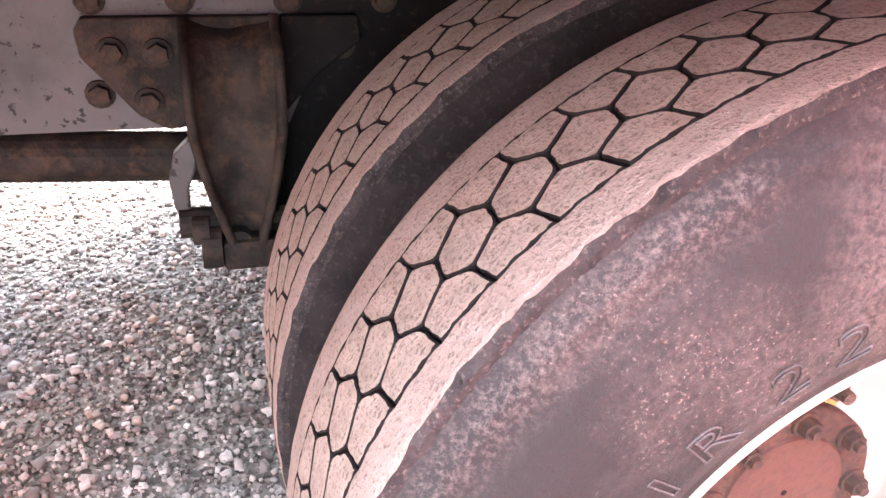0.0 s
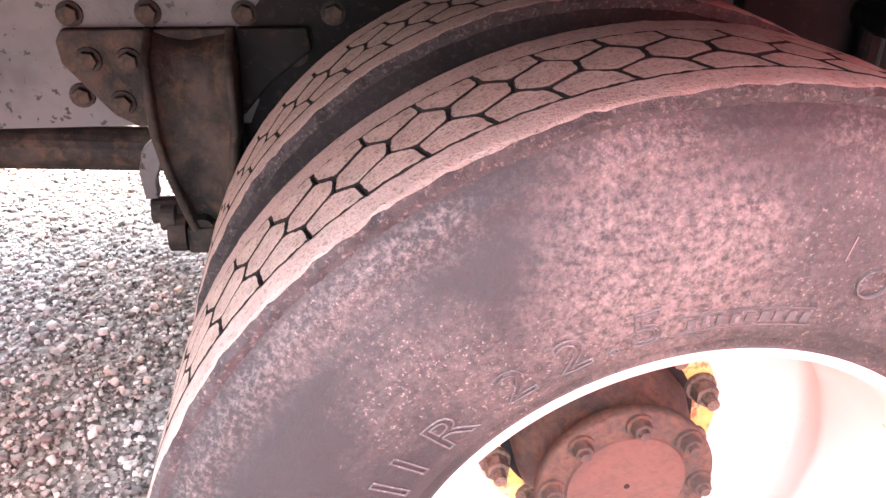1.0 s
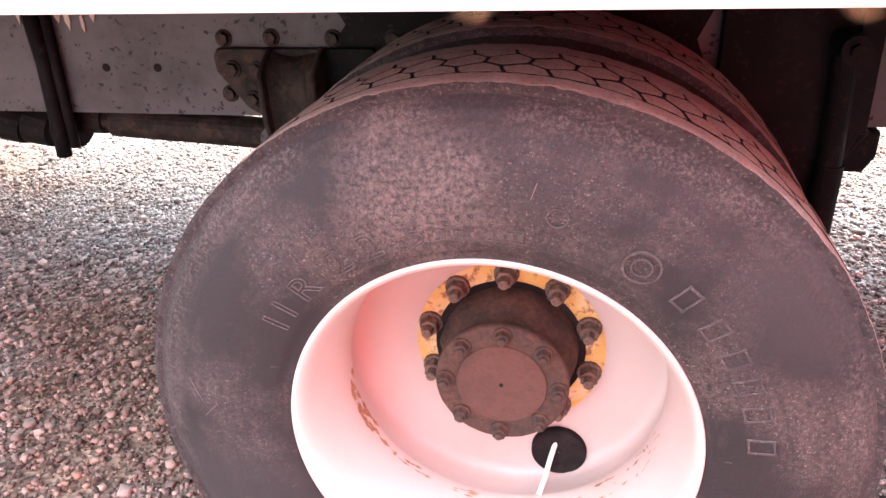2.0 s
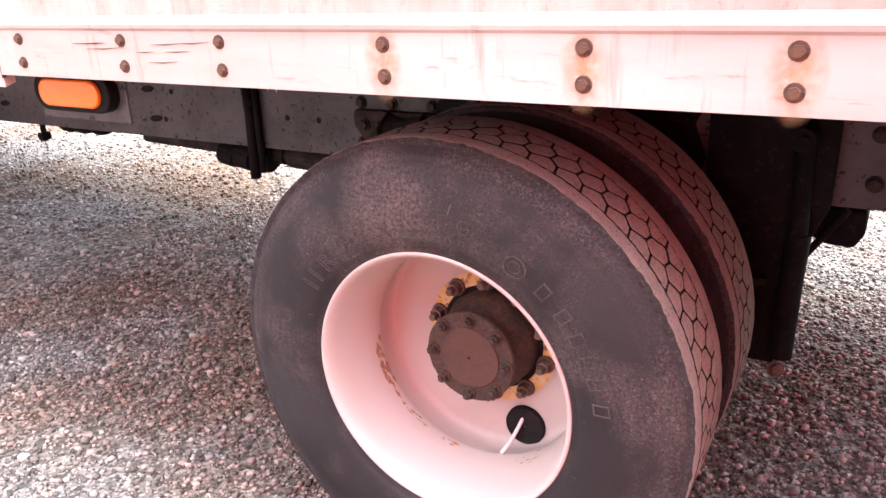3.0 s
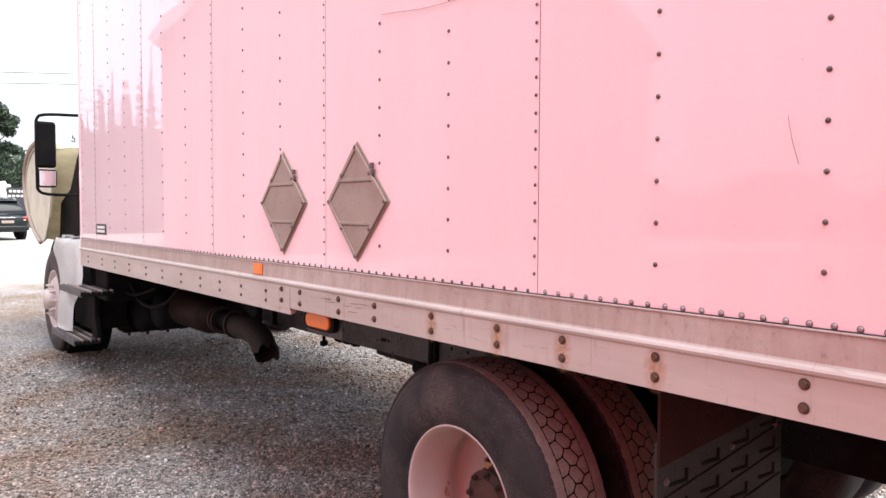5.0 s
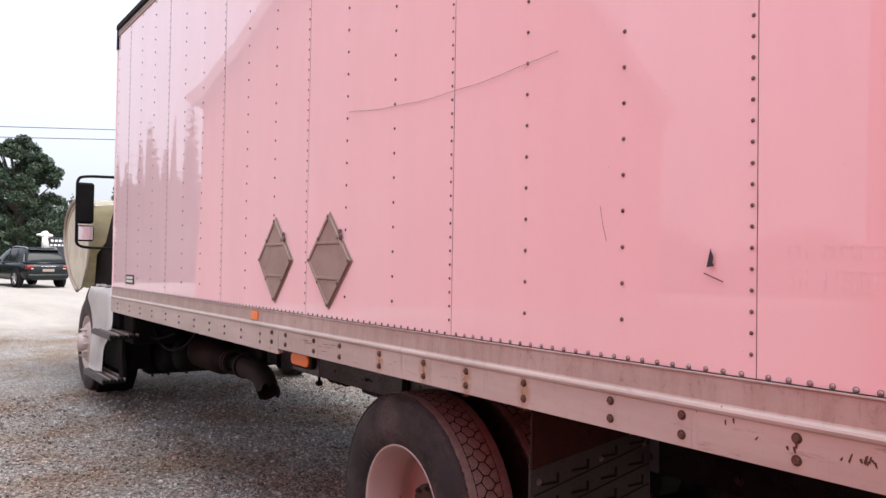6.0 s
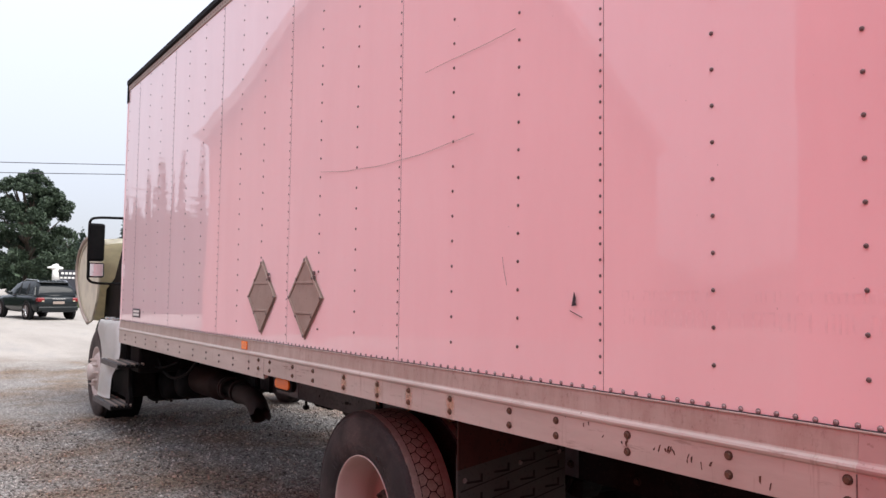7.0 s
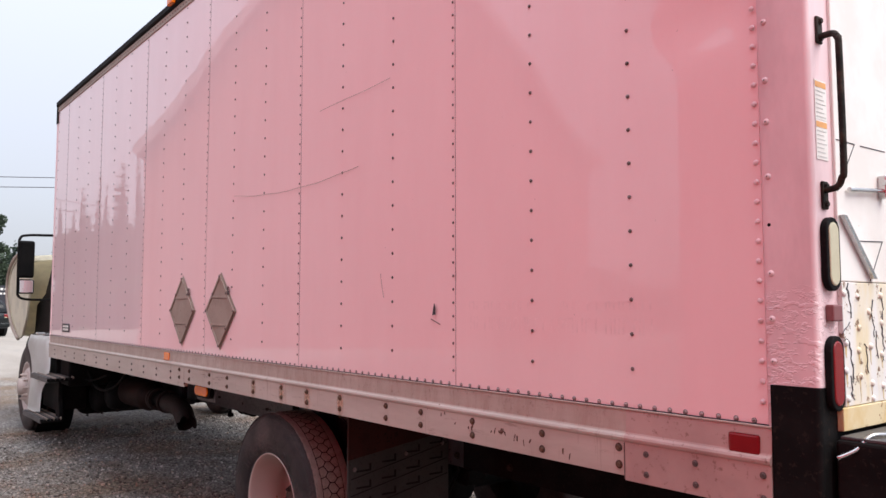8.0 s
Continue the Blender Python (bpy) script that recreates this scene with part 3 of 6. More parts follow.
small = part("small_bolt", hexbolt(bmesh.new(), (0, 0, 0), (0, -1, 0), 0.0065, 0.006, 1.4), M["rivet"], rail)
spots = [(x, z) for x in (-4.6, -4.176, -3.822, -3.462, -3.085, -2.758, -2.419, -2.111, -1.83, -1.554, -1.27) for z in (1.155, 1.112)] + [(x, z) for x in (2.575, 2.733, 2.924) for z in (1.169, 1.113)]
for k, (x, z) in enumerate(spots):
    b = small if k == 0 else new("small_bolt", small.data)
    b.parent = rail
    b.matrix_basis = pose(x, -0.0105 if x < 0 else -0.0145, z)
part("reflector", block(-1.415, -1.315, -0.011, -0.004, 1.224, 1.275, 0.003), M["amber"], rail, "small amber reflector")
part("reflector", block(2.83, 2.915, -0.013, -0.004, 1.213, 1.264, 0.006), M["red_lens"], rail, "red reflector with worn corner")

# top rail and corner posts
bm = bmesh.new()
prism(bm, [(-0.012, 3.668), (0.0, 3.664), (0.03, 3.668), (0.03, 3.70), (0.015, 3.73), (-0.006, 3.735), (-0.02, 3.722), (-0.022, 3.682)], "x", X_F, X_R + 0.12)
top_rail = part("top_rail", bm, M["black"], truck, "dark top rail along the roof edge")
part("cap_strip", block(X_F, X_R, -0.0075, 0.01, 3.617, 3.667, 0.002), M["holder"], top_rail, "riveted strip below the top rail")
bm = bmesh.new()
for k in range(150):
    dome(bm, (X_F + 0.04 + 0.0518 * k, -0.0075, 3.642), (0, -1, 0), 0.006, 0.004, 6)
tagged(part("strip_rivets", bm, M["rivet"], top_rail, smooth=True), kind="stuff")
bm = bmesh.new()
arc = [(X_F - 0.02 - 0.05 * math.sin(a), 0.05 - 0.055 * math.cos(a)) for a in [radians(10 * k) for k in range(10)]]
prism(bm, [(X_F + 0.004, 0.02), (X_F + 0.004, -0.006)] + arc + [(X_F - 0.02, 0.105)], "z", 1.10, 3.69)
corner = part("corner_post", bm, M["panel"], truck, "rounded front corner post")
arc2 = [(X_F - 0.02 - 0.056 * math.sin(a), 0.05 - 0.061 * math.cos(a)) for a in [radians(10 * k) for k in range(10)]]
part("corner_cap", prism(bmesh.new(), [(X_F + 0.03, 0.02), (X_F + 0.03, -0.012)] + arc2 + [(X_F - 0.02, 0.112)], "z", 3.50, 3.725), M["black"], corner, "dark casting over the roof corner")
bm = bmesh.new()
rc = [(X_R + 0.110 + 0.014 * math.sin(a), 0.006 - 0.014 * math.cos(a)) for a in [radians(10 * k) for k in range(10)]]
prism(bm, [(X_R + 0.002, 0.03), (X_R + 0.002, -0.008)] + rc + [(X_R + 0.124, 0.20), (X_R + 0.10, 0.20)], "z", 1.392, 3.72)
rear_post = part("rear_post", bm, M["post"], truck, "rear corner post with wrinkled paint", smooth=False)
bm = bmesh.new()
prism(bm, [(X_R + 0.002, 0.03), (X_R + 0.002, -0.010)] + [(x, y - 0.002) for x, y in rc] + [(X_R + 0.126, 0.24), (X_R + 0.10, 0.24)], "z", 0.80, 1.391)
part("post_flange", block(2.937, X_R + 0.0015, -0.0035, 0.02, 1.10, 3.62, 0.001), M["post"], rear_post, "thin flange of the post lapping the panel")
part("rear_post_foot", bm, M["black"], truck, "black-painted foot of the rear post")


# ---- placard holders ----
def placard_holder(cx, cz):
    """Backing diamond with a shallow raised case on it, whose lips hold the sign plate."""
    h, w = 0.228, 0.224

    def diamond(k):
        return [(cx, cz + h * k), (cx + w * k, cz), (cx, cz - h * k), (cx - w * k, cz)]
    base = part("placard_holder", prism(bmesh.new(), diamond(1.0), "y", -0.005, -0.002, 0.001), M["holder"], truck, "folding diamond metal sign holder, empty")
    o = diamond(0.97)
    part("plate", prism(bmesh.new(), diamond(0.93), "y", -0.011, -0.0052, 0.001), M["holder"], base)
    for p, q in zip(o, o[1:] + o[:1]):
        p, q = Vector((p[0], 0, p[1])), Vector((q[0], 0, q[1]))
        c = Vector((cx, 0, cz))
        u = [p + (c - p) * 0.02, q + (c - q) * 0.02, q + (c - q) * 0.12, p + (c - p) * 0.12]
        part("rim_strip", prism(bmesh.new(), [(v.x, v.z) for v in u], "y", -0.016, -0.0115, 0.0012), M["holder"], base)
    for s in (-1, 1):
        z = cz + s * 0.082
        half = w * (1 - 0.082 / h) - 0.03
        bm = block(cx - half, cx + half, -0.0158, -0.0112, z - 0.006, z + 0.006, 0.0015)
        part("cross_strip", bm, M["holder"], base)
        part("strip_edge", block(cx - half, cx + half, -0.0125, -0.0112, z - 0.0095, z - 0.0065), M["rivet"], base)
    for sx, sz in ((0, 0.9), (0, -0.9), (0.9, 0), (-0.9, 0), (0.45, 0.45), (-0.45, 0.45), (0.45, -0.45), (-0.45, -0.45)):
        bm = bmesh.new()
        dome(bm, (cx + sx * w, -0.016, cz + sz * h), (0, -1, 0), 0.008, 0.004)
        part("holder_rivet", bm, M["rivet"], base, smooth=True)
    for dz in (0.098, 0.122):
        part("latch", block(cx + 0.112 - 0.25 * (dz - 0.098), cx + 0.128 - 0.25 * (dz - 0.098), -0.017, -0.005, cz + dz, cz + dz + 0.02, 0.003), M["rivet"], base)


placard_holder(-0.472, 1.558)
placard_holder(-1.098, 1.558)

# ---- rear wheels ----
AXLE = Vector((0, 0, 0.5))
R_T = 0.503


def tyre(y0, label, blocks=True):
    """Carcass of a lorry tyre; y0 is its outer bulge. The tread blocks stand on it as pieces."""
    prof = [(0.024, 0.2835), (0.0190, 0.291), (0.0185, 0.2985), (0.0155, 0.301), (0.010, 0.318), (0.003, 0.350), (0.0, 0.385), (0.004, 0.420), (0.012, 0.448), (0.0185, 0.462), (0.0180, 0.466), (0.0225, 0.4745), (0.027, 0.4785), (0.031, 0.486), (0.037, 0.4915),
            (0.085, 0.4915), (0.135, 0.4915), (0.185, 0.4915), (0.233, 0.4915), (0.239, 0.486), (0.243, 0.4785), (0.249, 0.474), (0.257, 0.452), (0.266, 0.42), (0.270, 0.385), (0.268, 0.352), (0.260, 0.318), (0.250, 0.29)]
    prof = [(y0 + y, r) for y, r in prof]
    carcass = part("tyre", lathe(bmesh.new(), prof, 160, AXLE), M["sidewall"], truck, label, smooth=True)
    n = 58
    step = 2 * math.pi / n
    half = R_T * step / 2
    part("groove_floor", lathe(bmesh.new(), [(y0 + 0.060, 0.4918), (y0 + 0.1, 0.4924), (y0 + 0.135, 0.4926), (y0 + 0.17, 0.4924), (y0 + 0.21, 0.4918)], 160, AXLE), M["groove"], carcass, smooth=True)
    # solid shoulder ribs
    for s, yi in ((-1, 0.0708), (1, 0.1918)):
        yo = 0.033 if s < 0 else 0.237
        sub = n * 8
        rings = []
        for k in range(sub):
            a = 2 * math.pi * k / sub
            jag = 0.0030 * noise.noise((k * 0.45, y0, 1.7 * s)) + 0.0018 * noise.noise((k * 0.09, y0, 9)) + 0.0012 * (k % 8 < 2)
            inn = 0.0008 * (1 if (k // 2) % 2 else -1) + 0.0006 * noise.noise((k * 0.9, y0, 4))
            row = ((yi + inn, 0.4915), (yi + inn + s * 0.001, R_T - 0.001), (yi + s * 0.02, R_T - 0.0012), (yo - s * 0.006, R_T - 0.0018 + 0.3 * jag), (yo - s * (0.0008 + jag), R_T - 0.0030 + 0.4 * jag), (yo + s * (0.0012 + jag), 0.4935 + jag), (yo + s * 0.0002, 0.4835 + 1.5 * jag), (yo - s * 0.006, 0.480))
            rings.append([(AXLE.x + r * math.cos(a), y0 + y, AXLE.z + r * math.sin(a)) for y, r in row])
        bm = bmesh.new()
        vs = [[bm.verts.new(p) for p in r] for r in rings]
        for k in range(sub):
            for q in range(len(vs[0]) - 1):
                f = bm.faces.new((vs[k][q], vs[(k + 1) % sub][q], vs[(k + 1) % sub][q + 1], vs[k][q + 1]))
                f.material_index = 2 if q == 0 else 1 if q > 3 else 0
                f.smooth = 1 <= q <= 2
        bmesh.ops.recalc_face_normals(bm, faces=bm.faces)
        bmesh.ops.split_edges(bm, edges=[e for e in bm.edges if len(e.link_faces) == 2 and e.link_faces[0].material_index != e.link_faces[1].material_index])
        rib = part("shoulder_rib", bm, M["rib"], carcass, "dusty worn shoulder rib of the tread")
        rib.data.materials.append(M["scuffed"])
        rib.data.materials.append(M["groove"])
        lug = part("shoulder_lug", block(-0.007, 0.007, -0.0026, 0.0026, -0.0055, 0.0055, 0.0012), M["scuffed"] if s < 0 else M["sidewall"], carcass)
        for k in range(58):
            ob = lug if k == 0 else new("shoulder_lug", lug.data)
            ob.parent = carcass
            a = step * (k + 0.3) + 0.02 * noise.noise((k * 1.3, y0, s))
            ob.matrix_basis = Matrix.Translation((AXLE.x, y0 + yo - s * 0.0012, AXLE.z)) @ Matrix.Rotation(-a, 4, "Y") @ Matrix.Translation((0, 0, 0.4825 + 0.005 * noise.noise((k * 2.1, s, 3))))
    if not blocks:
        return carcass
    # three interlocking rows: outer, middle (true hexagons), inner; angles of their middles from the axle's level
    g = 0.0014

    def flat(mid, pts):
        return [(R_T * radians(mid - th), y) for th, y in pts]
    ROWS_T = (
        (134.8, flat(134.8, [(137.4, 0.0705), (136.1, 0.0700), (135.7, 0.0716), (134.1, 0.0700), (133.7, 0.0716), (132.2, 0.0702), (131.9, 0.0716), (131.19, 0.0705), (132.14, 0.101), (134.7, 0.1195), (138.35, 0.101)])),
        (137.6, flat(137.6, [(140.9, 0.1195), (138.35, 0.101), (134.7, 0.1195), (134.4, 0.1445), (136.8, 0.166), (140.6, 0.1445)])),
        (134.0, flat(134.0, [(136.8, 0.166), (134.4, 0.1445), (130.6, 0.166), (131.19, 0.192), (132.9, 0.1908), (133.3, 0.1924), (135.1, 0.1908), (135.5, 0.1924), (137.4, 0.192)])),
    )
    for mid, outline in ROWS_T:
        cx = sum(p[0] for p in outline) / len(outline)
        cy = sum(p[1] for p in outline) / len(outline)

        # worn corners
        cut = []
        for i, p in enumerate(outline):
            p, q, r = Vector(p), Vector(outline[i - 1]), Vector(outline[(i + 1) % len(outline)])
            if min((q - p).length, (r - p).length) < 0.012:
                cut.append(p)
            else:
                cut += [p + (q - p).normalized() * 0.003, p + (r - p).normalized() * 0.003]
        plan = cut

        def inset(d, outline):
            out = []
            m = len(outline)
            for i in range(m):
                p0, p1, p2 = (Vector(outline[(i + k) % m]) for k in (-1, 0, 1))
                n1, n2 = (p1 - p0).normalized(), (p2 - p1).normalized()
                n1, n2 = Vector((-n1.y, n1.x)), Vector((-n2.y, n2.x))
                bis = (n1 + n2).normalized()
                out.append(p1 + bis * d / max(0.4, bis.dot(n1)))
            return out
        shapes = []
        for var in range(4):
            # torn, slightly wandering edges
            rag = random.Random(var * 31 + int(mid * 10))
            outline = []
            for i, p in enumerate(plan):
                q = plan[(i + 1) % len(plan)]
                p, q = Vector(p), Vector(q)
                outline.append(p)
                if (q - p).length > 0.012:
                    side = Vector((-(q - p).y, (q - p).x)).normalized()
                    for u in (0.25, 0.5, 0.75):
                        outline.append(p + (q - p) * u + side * rag.uniform(-0.0009, 0.0006))
            bm = bmesh.new()
            lev = [[bm.verts.new((x, y0 + y, math.sqrt(r * r - x * x))) for x, y in inset(d, outline)] for d, r in ((g, 0.4915), (g, R_T - 0.0018), (g + 0.0012, R_T - 0.0003))]
            m = len(outline)
            for p, q in zip(lev, lev[1:]):
                for i in range(m):
                    bm.faces.new((p[i], q[i], q[(i + 1) % m], p[(i + 1) % m]))
            top = bm.verts.new((cx, y0 + cy, R_T + 0.0003))
            for i in range(m):
                bm.faces.new((lev[2][i], top, lev[2][(i + 1) % m]))
            bmesh.ops.recalc_face_normals(bm, faces=bm.faces)
            # steep sides take the dark groove colour so the grooves read black
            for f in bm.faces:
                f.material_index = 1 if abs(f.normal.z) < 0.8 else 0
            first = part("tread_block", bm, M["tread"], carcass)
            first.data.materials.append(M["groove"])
            shapes.append(first)
        for k in range(n):
            ob = shapes[k] if k < 4 else new("tread_block", shapes[(k * 7 + k // 5) % 4].data)
            ob.parent = carcass
            a = radians(90 - mid) + k * step
            w = random.Random(k * 7 + int(mid * 10))
            ob.matrix_basis = Matrix.Translation(AXLE) @ Matrix.Rotation(a + w.uniform(-0.0006, 0.0006), 4, "Y") @ Matrix.Translation((0, 0, w.uniform(-0.0007, 0.0004)))
    return carcass


outer = tyre(0.085, "worn outer tyre with dusty hexagonal tread blocks and scuffed sidewall")
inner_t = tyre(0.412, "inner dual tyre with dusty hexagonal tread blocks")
# the dark of the gap between the duals is put into this tyre's colour
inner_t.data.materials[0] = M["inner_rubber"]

def rim(y0, flip, label):
    s = -1 if flip else 1
    inside = [(0.004, 0.2855), (0.0005, 0.2845), (0.0, 0.2815), (0.003, 0.277), (0.012, 0.272), (0.030, 0.268), (0.062, 0.262), (0.088, 0.257), (0.120, 0.250), (0.155, 0.2465), (0.166, 0.2465), (0.172, 0.249), (0.185, 0.255), (0.215, 0.262), (0.230, 0.260), (0.237, 0.252), (0.239, 0.240), (0.240, 0.200), (0.243, 0.178), (0.248, 0.165), (0.250, 0.158), (0.250, 0.112)]
    bm = lathe(bmesh.new(), [(y0 + s * y, r) for y, r in inside], 128, AXLE)
    lathe(bm, [(y0 + s * y, r) for y, r in ((0.004, 0.2855), (0.010, 0.284), (0.014, 0.279), (0.05, 0.275), (0.12, 0.262), (0.215, 0.267), (0.24, 0.262))], 128, AXLE)
    return bm


rim_ob = part("rim", rim(0.104, False, ""), M["rim"], truck, "white-painted steel wheel rim with rust streaks", smooth=True)
# cut the hand hole by shaping a dark opening with a rolled edge
hx, hz, hr = 0.086, -0.198, 0.045
bm = lathe(bmesh.new(), [(0.3338, 0.001), (0.3338, hr - 0.006), (0.3332, hr - 0.002), (0.3322, hr), (0.3345, hr + 0.002), (0.345, hr + 0.0025)], 40, (AXLE.x + hx, 0.0, AXLE.z + hz))
part("hand_hole", bm, M["groove"], rim_ob, "round dark hand hole")
part("valve_stem", tube(bmesh.new(), [(0.082, 0.340, 0.325), (0.074, 0.325, 0.300), (0.066, 0.300, 0.275), (0.058, 0.270, 0.262)], 0.0045, 8), M["white"], rim_ob, "painted valve stem")
bm = lathe(bmesh.new(), [(0.3525, 0.156), (0.3525, 0.112)], 64, AXLE)
part("stud_ring", bm, M["yellow"], rim_ob, "ring stained yellow with rust")
nut = hexbolt(bmesh.new(), (0, 0, 0), (0, -1, 0), 0.0165, 0.024, 1.25, 0.016)
nut_ob = part("lug_nut", nut, M["nut"], rim_ob, "rusty lug nut with stud")
for k in range(10):
    a = radians(20 + 36 * k)
    ob = nut_ob if k == 0 else new("lug_nut", nut_ob.data)
    ob.parent = rim_ob
    ob.matrix_basis = pose(0.136 * math.cos(a), 0.352, 0.5 + 0.136 * math.sin(a), 0, 13 * k % 60, 0)
part("hub_gap", lathe(bmesh.new(), [(0.3515, 0.124), (0.3515, 0.104)], 64, AXLE), M["groove"], rim_ob, "dark gap round the hub")
bm = lathe(bmesh.new(), [(0.355, 0.112), (0.340, 0.112), (0.325, 0.110), (0.312, 0.103), (0.300, 0.095), (0.288, 0.089), (0.276, 0.087), (0.268, 0.090), (0.2635, 0.097), (0.262, 0.103), (0.2475, 0.103), (0.2465, 0.100), (0.2465, 0.0)], 96, AXLE)
for v in bm.verts:
    q = v.co - AXLE
    if 0.262 < q.y < 0.354:
        k = 1 + 0.05 * noise.noise(q * 28) + 0.03 * noise.noise(q * 60)
        v.co.x, v.co.z = AXLE.x + q.x * k, AXLE.z + q.z * k
    elif q.y < 0.26:
        v.co.y += 0.0015 * noise.noise(q * 70)
hub = part("axle_hub", bm, M["hub_rust"], truck, "rusty brown axle hub with bolted round cover", smooth=True)
bm = lathe(bmesh.new(), [(0.247, 0.071), (0.2435, 0.069), (0.243, 0.0)], 48, AXLE)
part("hub_cover", bm, M["hub_face"], hub, "flat rust-red cover plate", smooth=False)
hb = hexbolt(bmesh.new(), (0, 0, 0), (0, -1, 0), 0.0118, 0.015, 1.3, 0.006)
part("centre_dimple", rod(bmesh.new(), (0, 0.2425, 0.5), (0, 0.2445, 0.5), 0.0035, seg=10), M["groove"], hub)
hb_ob = part("hub_bolt", hb, M["hub_rust"], hub)
for k in range(8):
    a = radians(88 + 45 * k)
    ob = hb_ob if k == 0 else new("hub_bolt", hb_ob.data)
    ob.parent = hub
    ob.matrix_basis = pose(0.0875 * math.cos(a), 0.2465, 0.5 + 0.0875 * math.sin(a), 0, 17 * k, 0)
inner_rim = part("inner_rim", lathe(bmesh.new(), [(0.36, 0.24), (0.42, 0.255), (0.445, 0.272), (0.68, 0.275), (0.69, 0.285)], 64, AXLE), M["rust"], truck, "rusty inner rim", smooth=True)

# ---- chassis ----
bm = bmesh.new()
prism(bm, [(0.85, 0.732), (0.85, 1.0), (0.93, 1.0), (0.93, 0.992), (0.859, 0.992), (0.859, 0.740), (0.93, 0.740), (0.93, 0.732)], "x", -6.3, 0.74)
frame_n = part("frame_rail", bm, M["frame"], truck, "black steel chassis rail with chipped paint")
bm = bmesh.new()
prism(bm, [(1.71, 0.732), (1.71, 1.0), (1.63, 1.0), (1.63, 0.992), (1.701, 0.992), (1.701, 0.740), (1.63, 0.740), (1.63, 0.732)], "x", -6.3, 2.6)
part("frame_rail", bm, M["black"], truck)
# rear length of the same near rail, its shade put into a black colour
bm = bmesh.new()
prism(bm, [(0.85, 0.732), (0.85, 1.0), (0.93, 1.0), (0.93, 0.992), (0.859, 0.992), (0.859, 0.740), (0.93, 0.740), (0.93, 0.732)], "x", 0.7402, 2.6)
part("frame_rail", bm, M["black"], truck, "end of the chassis rail, blackened for the shade under the box")
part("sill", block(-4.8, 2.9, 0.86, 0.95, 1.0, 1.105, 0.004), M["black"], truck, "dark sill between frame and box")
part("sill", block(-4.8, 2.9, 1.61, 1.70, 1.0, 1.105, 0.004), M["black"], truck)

# ---- marks on the outer sidewall ----
def on_wall(theta, r, proud=0.0):
    """The pose of a mark on the outer sidewall: x along the rim, y away from the axle, z out of the rubber."""
    shape = [(0.300, 0.018), (0.306, 0.015), (0.318, 0.010), (0.350, 0.003), (0.385, 0.0), (0.420, 0.004)]
    y = float(np.interp(r, [p[0] for p in shape], [p[1] for p in shape]))
    slope = float(np.interp(r + 0.005, [p[0] for p in shape], [p[1] for p in shape])) - float(np.interp(r - 0.005, [p[0] for p in shape], [p[1] for p in shape]))
    t = radians(theta)
    out = Vector((math.cos(t), 0, math.sin(t)))
    up = (out + Vector((0, slope / 0.01, 0))).normalized()
    along = Vector((math.sin(t), 0, -math.cos(t)))
    nrm = along.cross(up)
    m = Matrix((along, up, nrm)).transposed().to_4x4()
    m.translation = Vector((AXLE.x, 0.085 + y, AXLE.z)) + out * r + nrm * proud
    return m


def lettering(chars, thetas, r, size):
    bm = bmesh.new()
    dep = bpy.context.evaluated_depsgraph_get()
    for ch, th in zip(chars, thetas):
        cu = bpy.data.curves.new("letter", "FONT")
        cu.body, cu.size, cu.align_x, cu.align_y, cu.resolution_u = ch, size, "CENTER", "CENTER", 3
        cu.fill_mode, cu.bevel_depth, cu.bevel_resolution = "NONE", 0.0009, 1
        ob = new("letter", cu)
        dep.update()
        me = bpy.data.meshes.new_from_object(ob.evaluated_get(dep))
        me.transform(on_wall(th, r, 0.0006) @ Matrix.Diagonal((1.15, 1, 1, 1)))
        bm.from_mesh(me)
        bpy.data.objects.remove(ob)
        bpy.data.meshes.remove(me)
        bpy.data.curves.remove(cu)
    return bm


part("size_marking", lettering("11R22.5", (147, 142.2, 134.5, 123.4, 114.9, 109.4, 104.6), 0.331, 0.052), M["letter"], outer, "raised tyre size lettering")


def ring_mark(theta, r, rad, w):
    bm = bmesh.new()
    m = on_wall(theta, r)
    n = 28
    rows = []
    for k in range(n):
        a = 2 * math.pi * k / n
        rows.append([bm.verts.new(m @ Vector((q * math.cos(a), q * math.sin(a), h))) for q, h in ((rad - w, -0.001), (rad - w, 0.0022), (rad, 0.0022), (rad, -0.001))])
    for k in range(n):
        for q in range(3):
            bm.faces.new((rows[k][q], rows[k][q + 1], rows[(k + 1) % n][q + 1], rows[(k + 1) % n][q]))
    return bm


def bar_mark(bm, theta, r, w, h, turn=0.0, z=0.001):
    return box(bm, -w / 2, w / 2, -h / 2, h / 2, -0.002, z, 0, on_wall(theta, r) @ pose(0, 0, 0, 0, 0, turn))


part("round_mark", ring_mark(57.9, 0.348, 0.023, 0.0025), M["letter"], outer)
part("round_mark", ring_mark(57.9, 0.348, 0.013, 0.002), M["letter"], outer)
part("small_mark", ring_mark(76, 0.364, 0.013, 0.0015), M["letter"], outer)
for th in (47.3, 38.5, 30.8, 23.8, 17.0, 8.8):
    bm = bmesh.new()
    for dx, dy, w, h in ((-0.010, 0, 0.0026, 0.034), (0.010, 0, 0.0026, 0.034), (0, 0.015, 0.02, 0.0026), (0, -0.015, 0.02, 0.0026)):
        box(bm, dx - w / 2, dx + w / 2, dy - h / 2, dy + h / 2, -0.002, 0.0012, 0, on_wall(th, 0.350))
    part("raised_bar", bm, M["letter"], outer)
bm = bmesh.new()
for k in range(9):
    bar_mark(bm, 98.5 - 2.05 * k, 0.326, 0.007, 0.010)
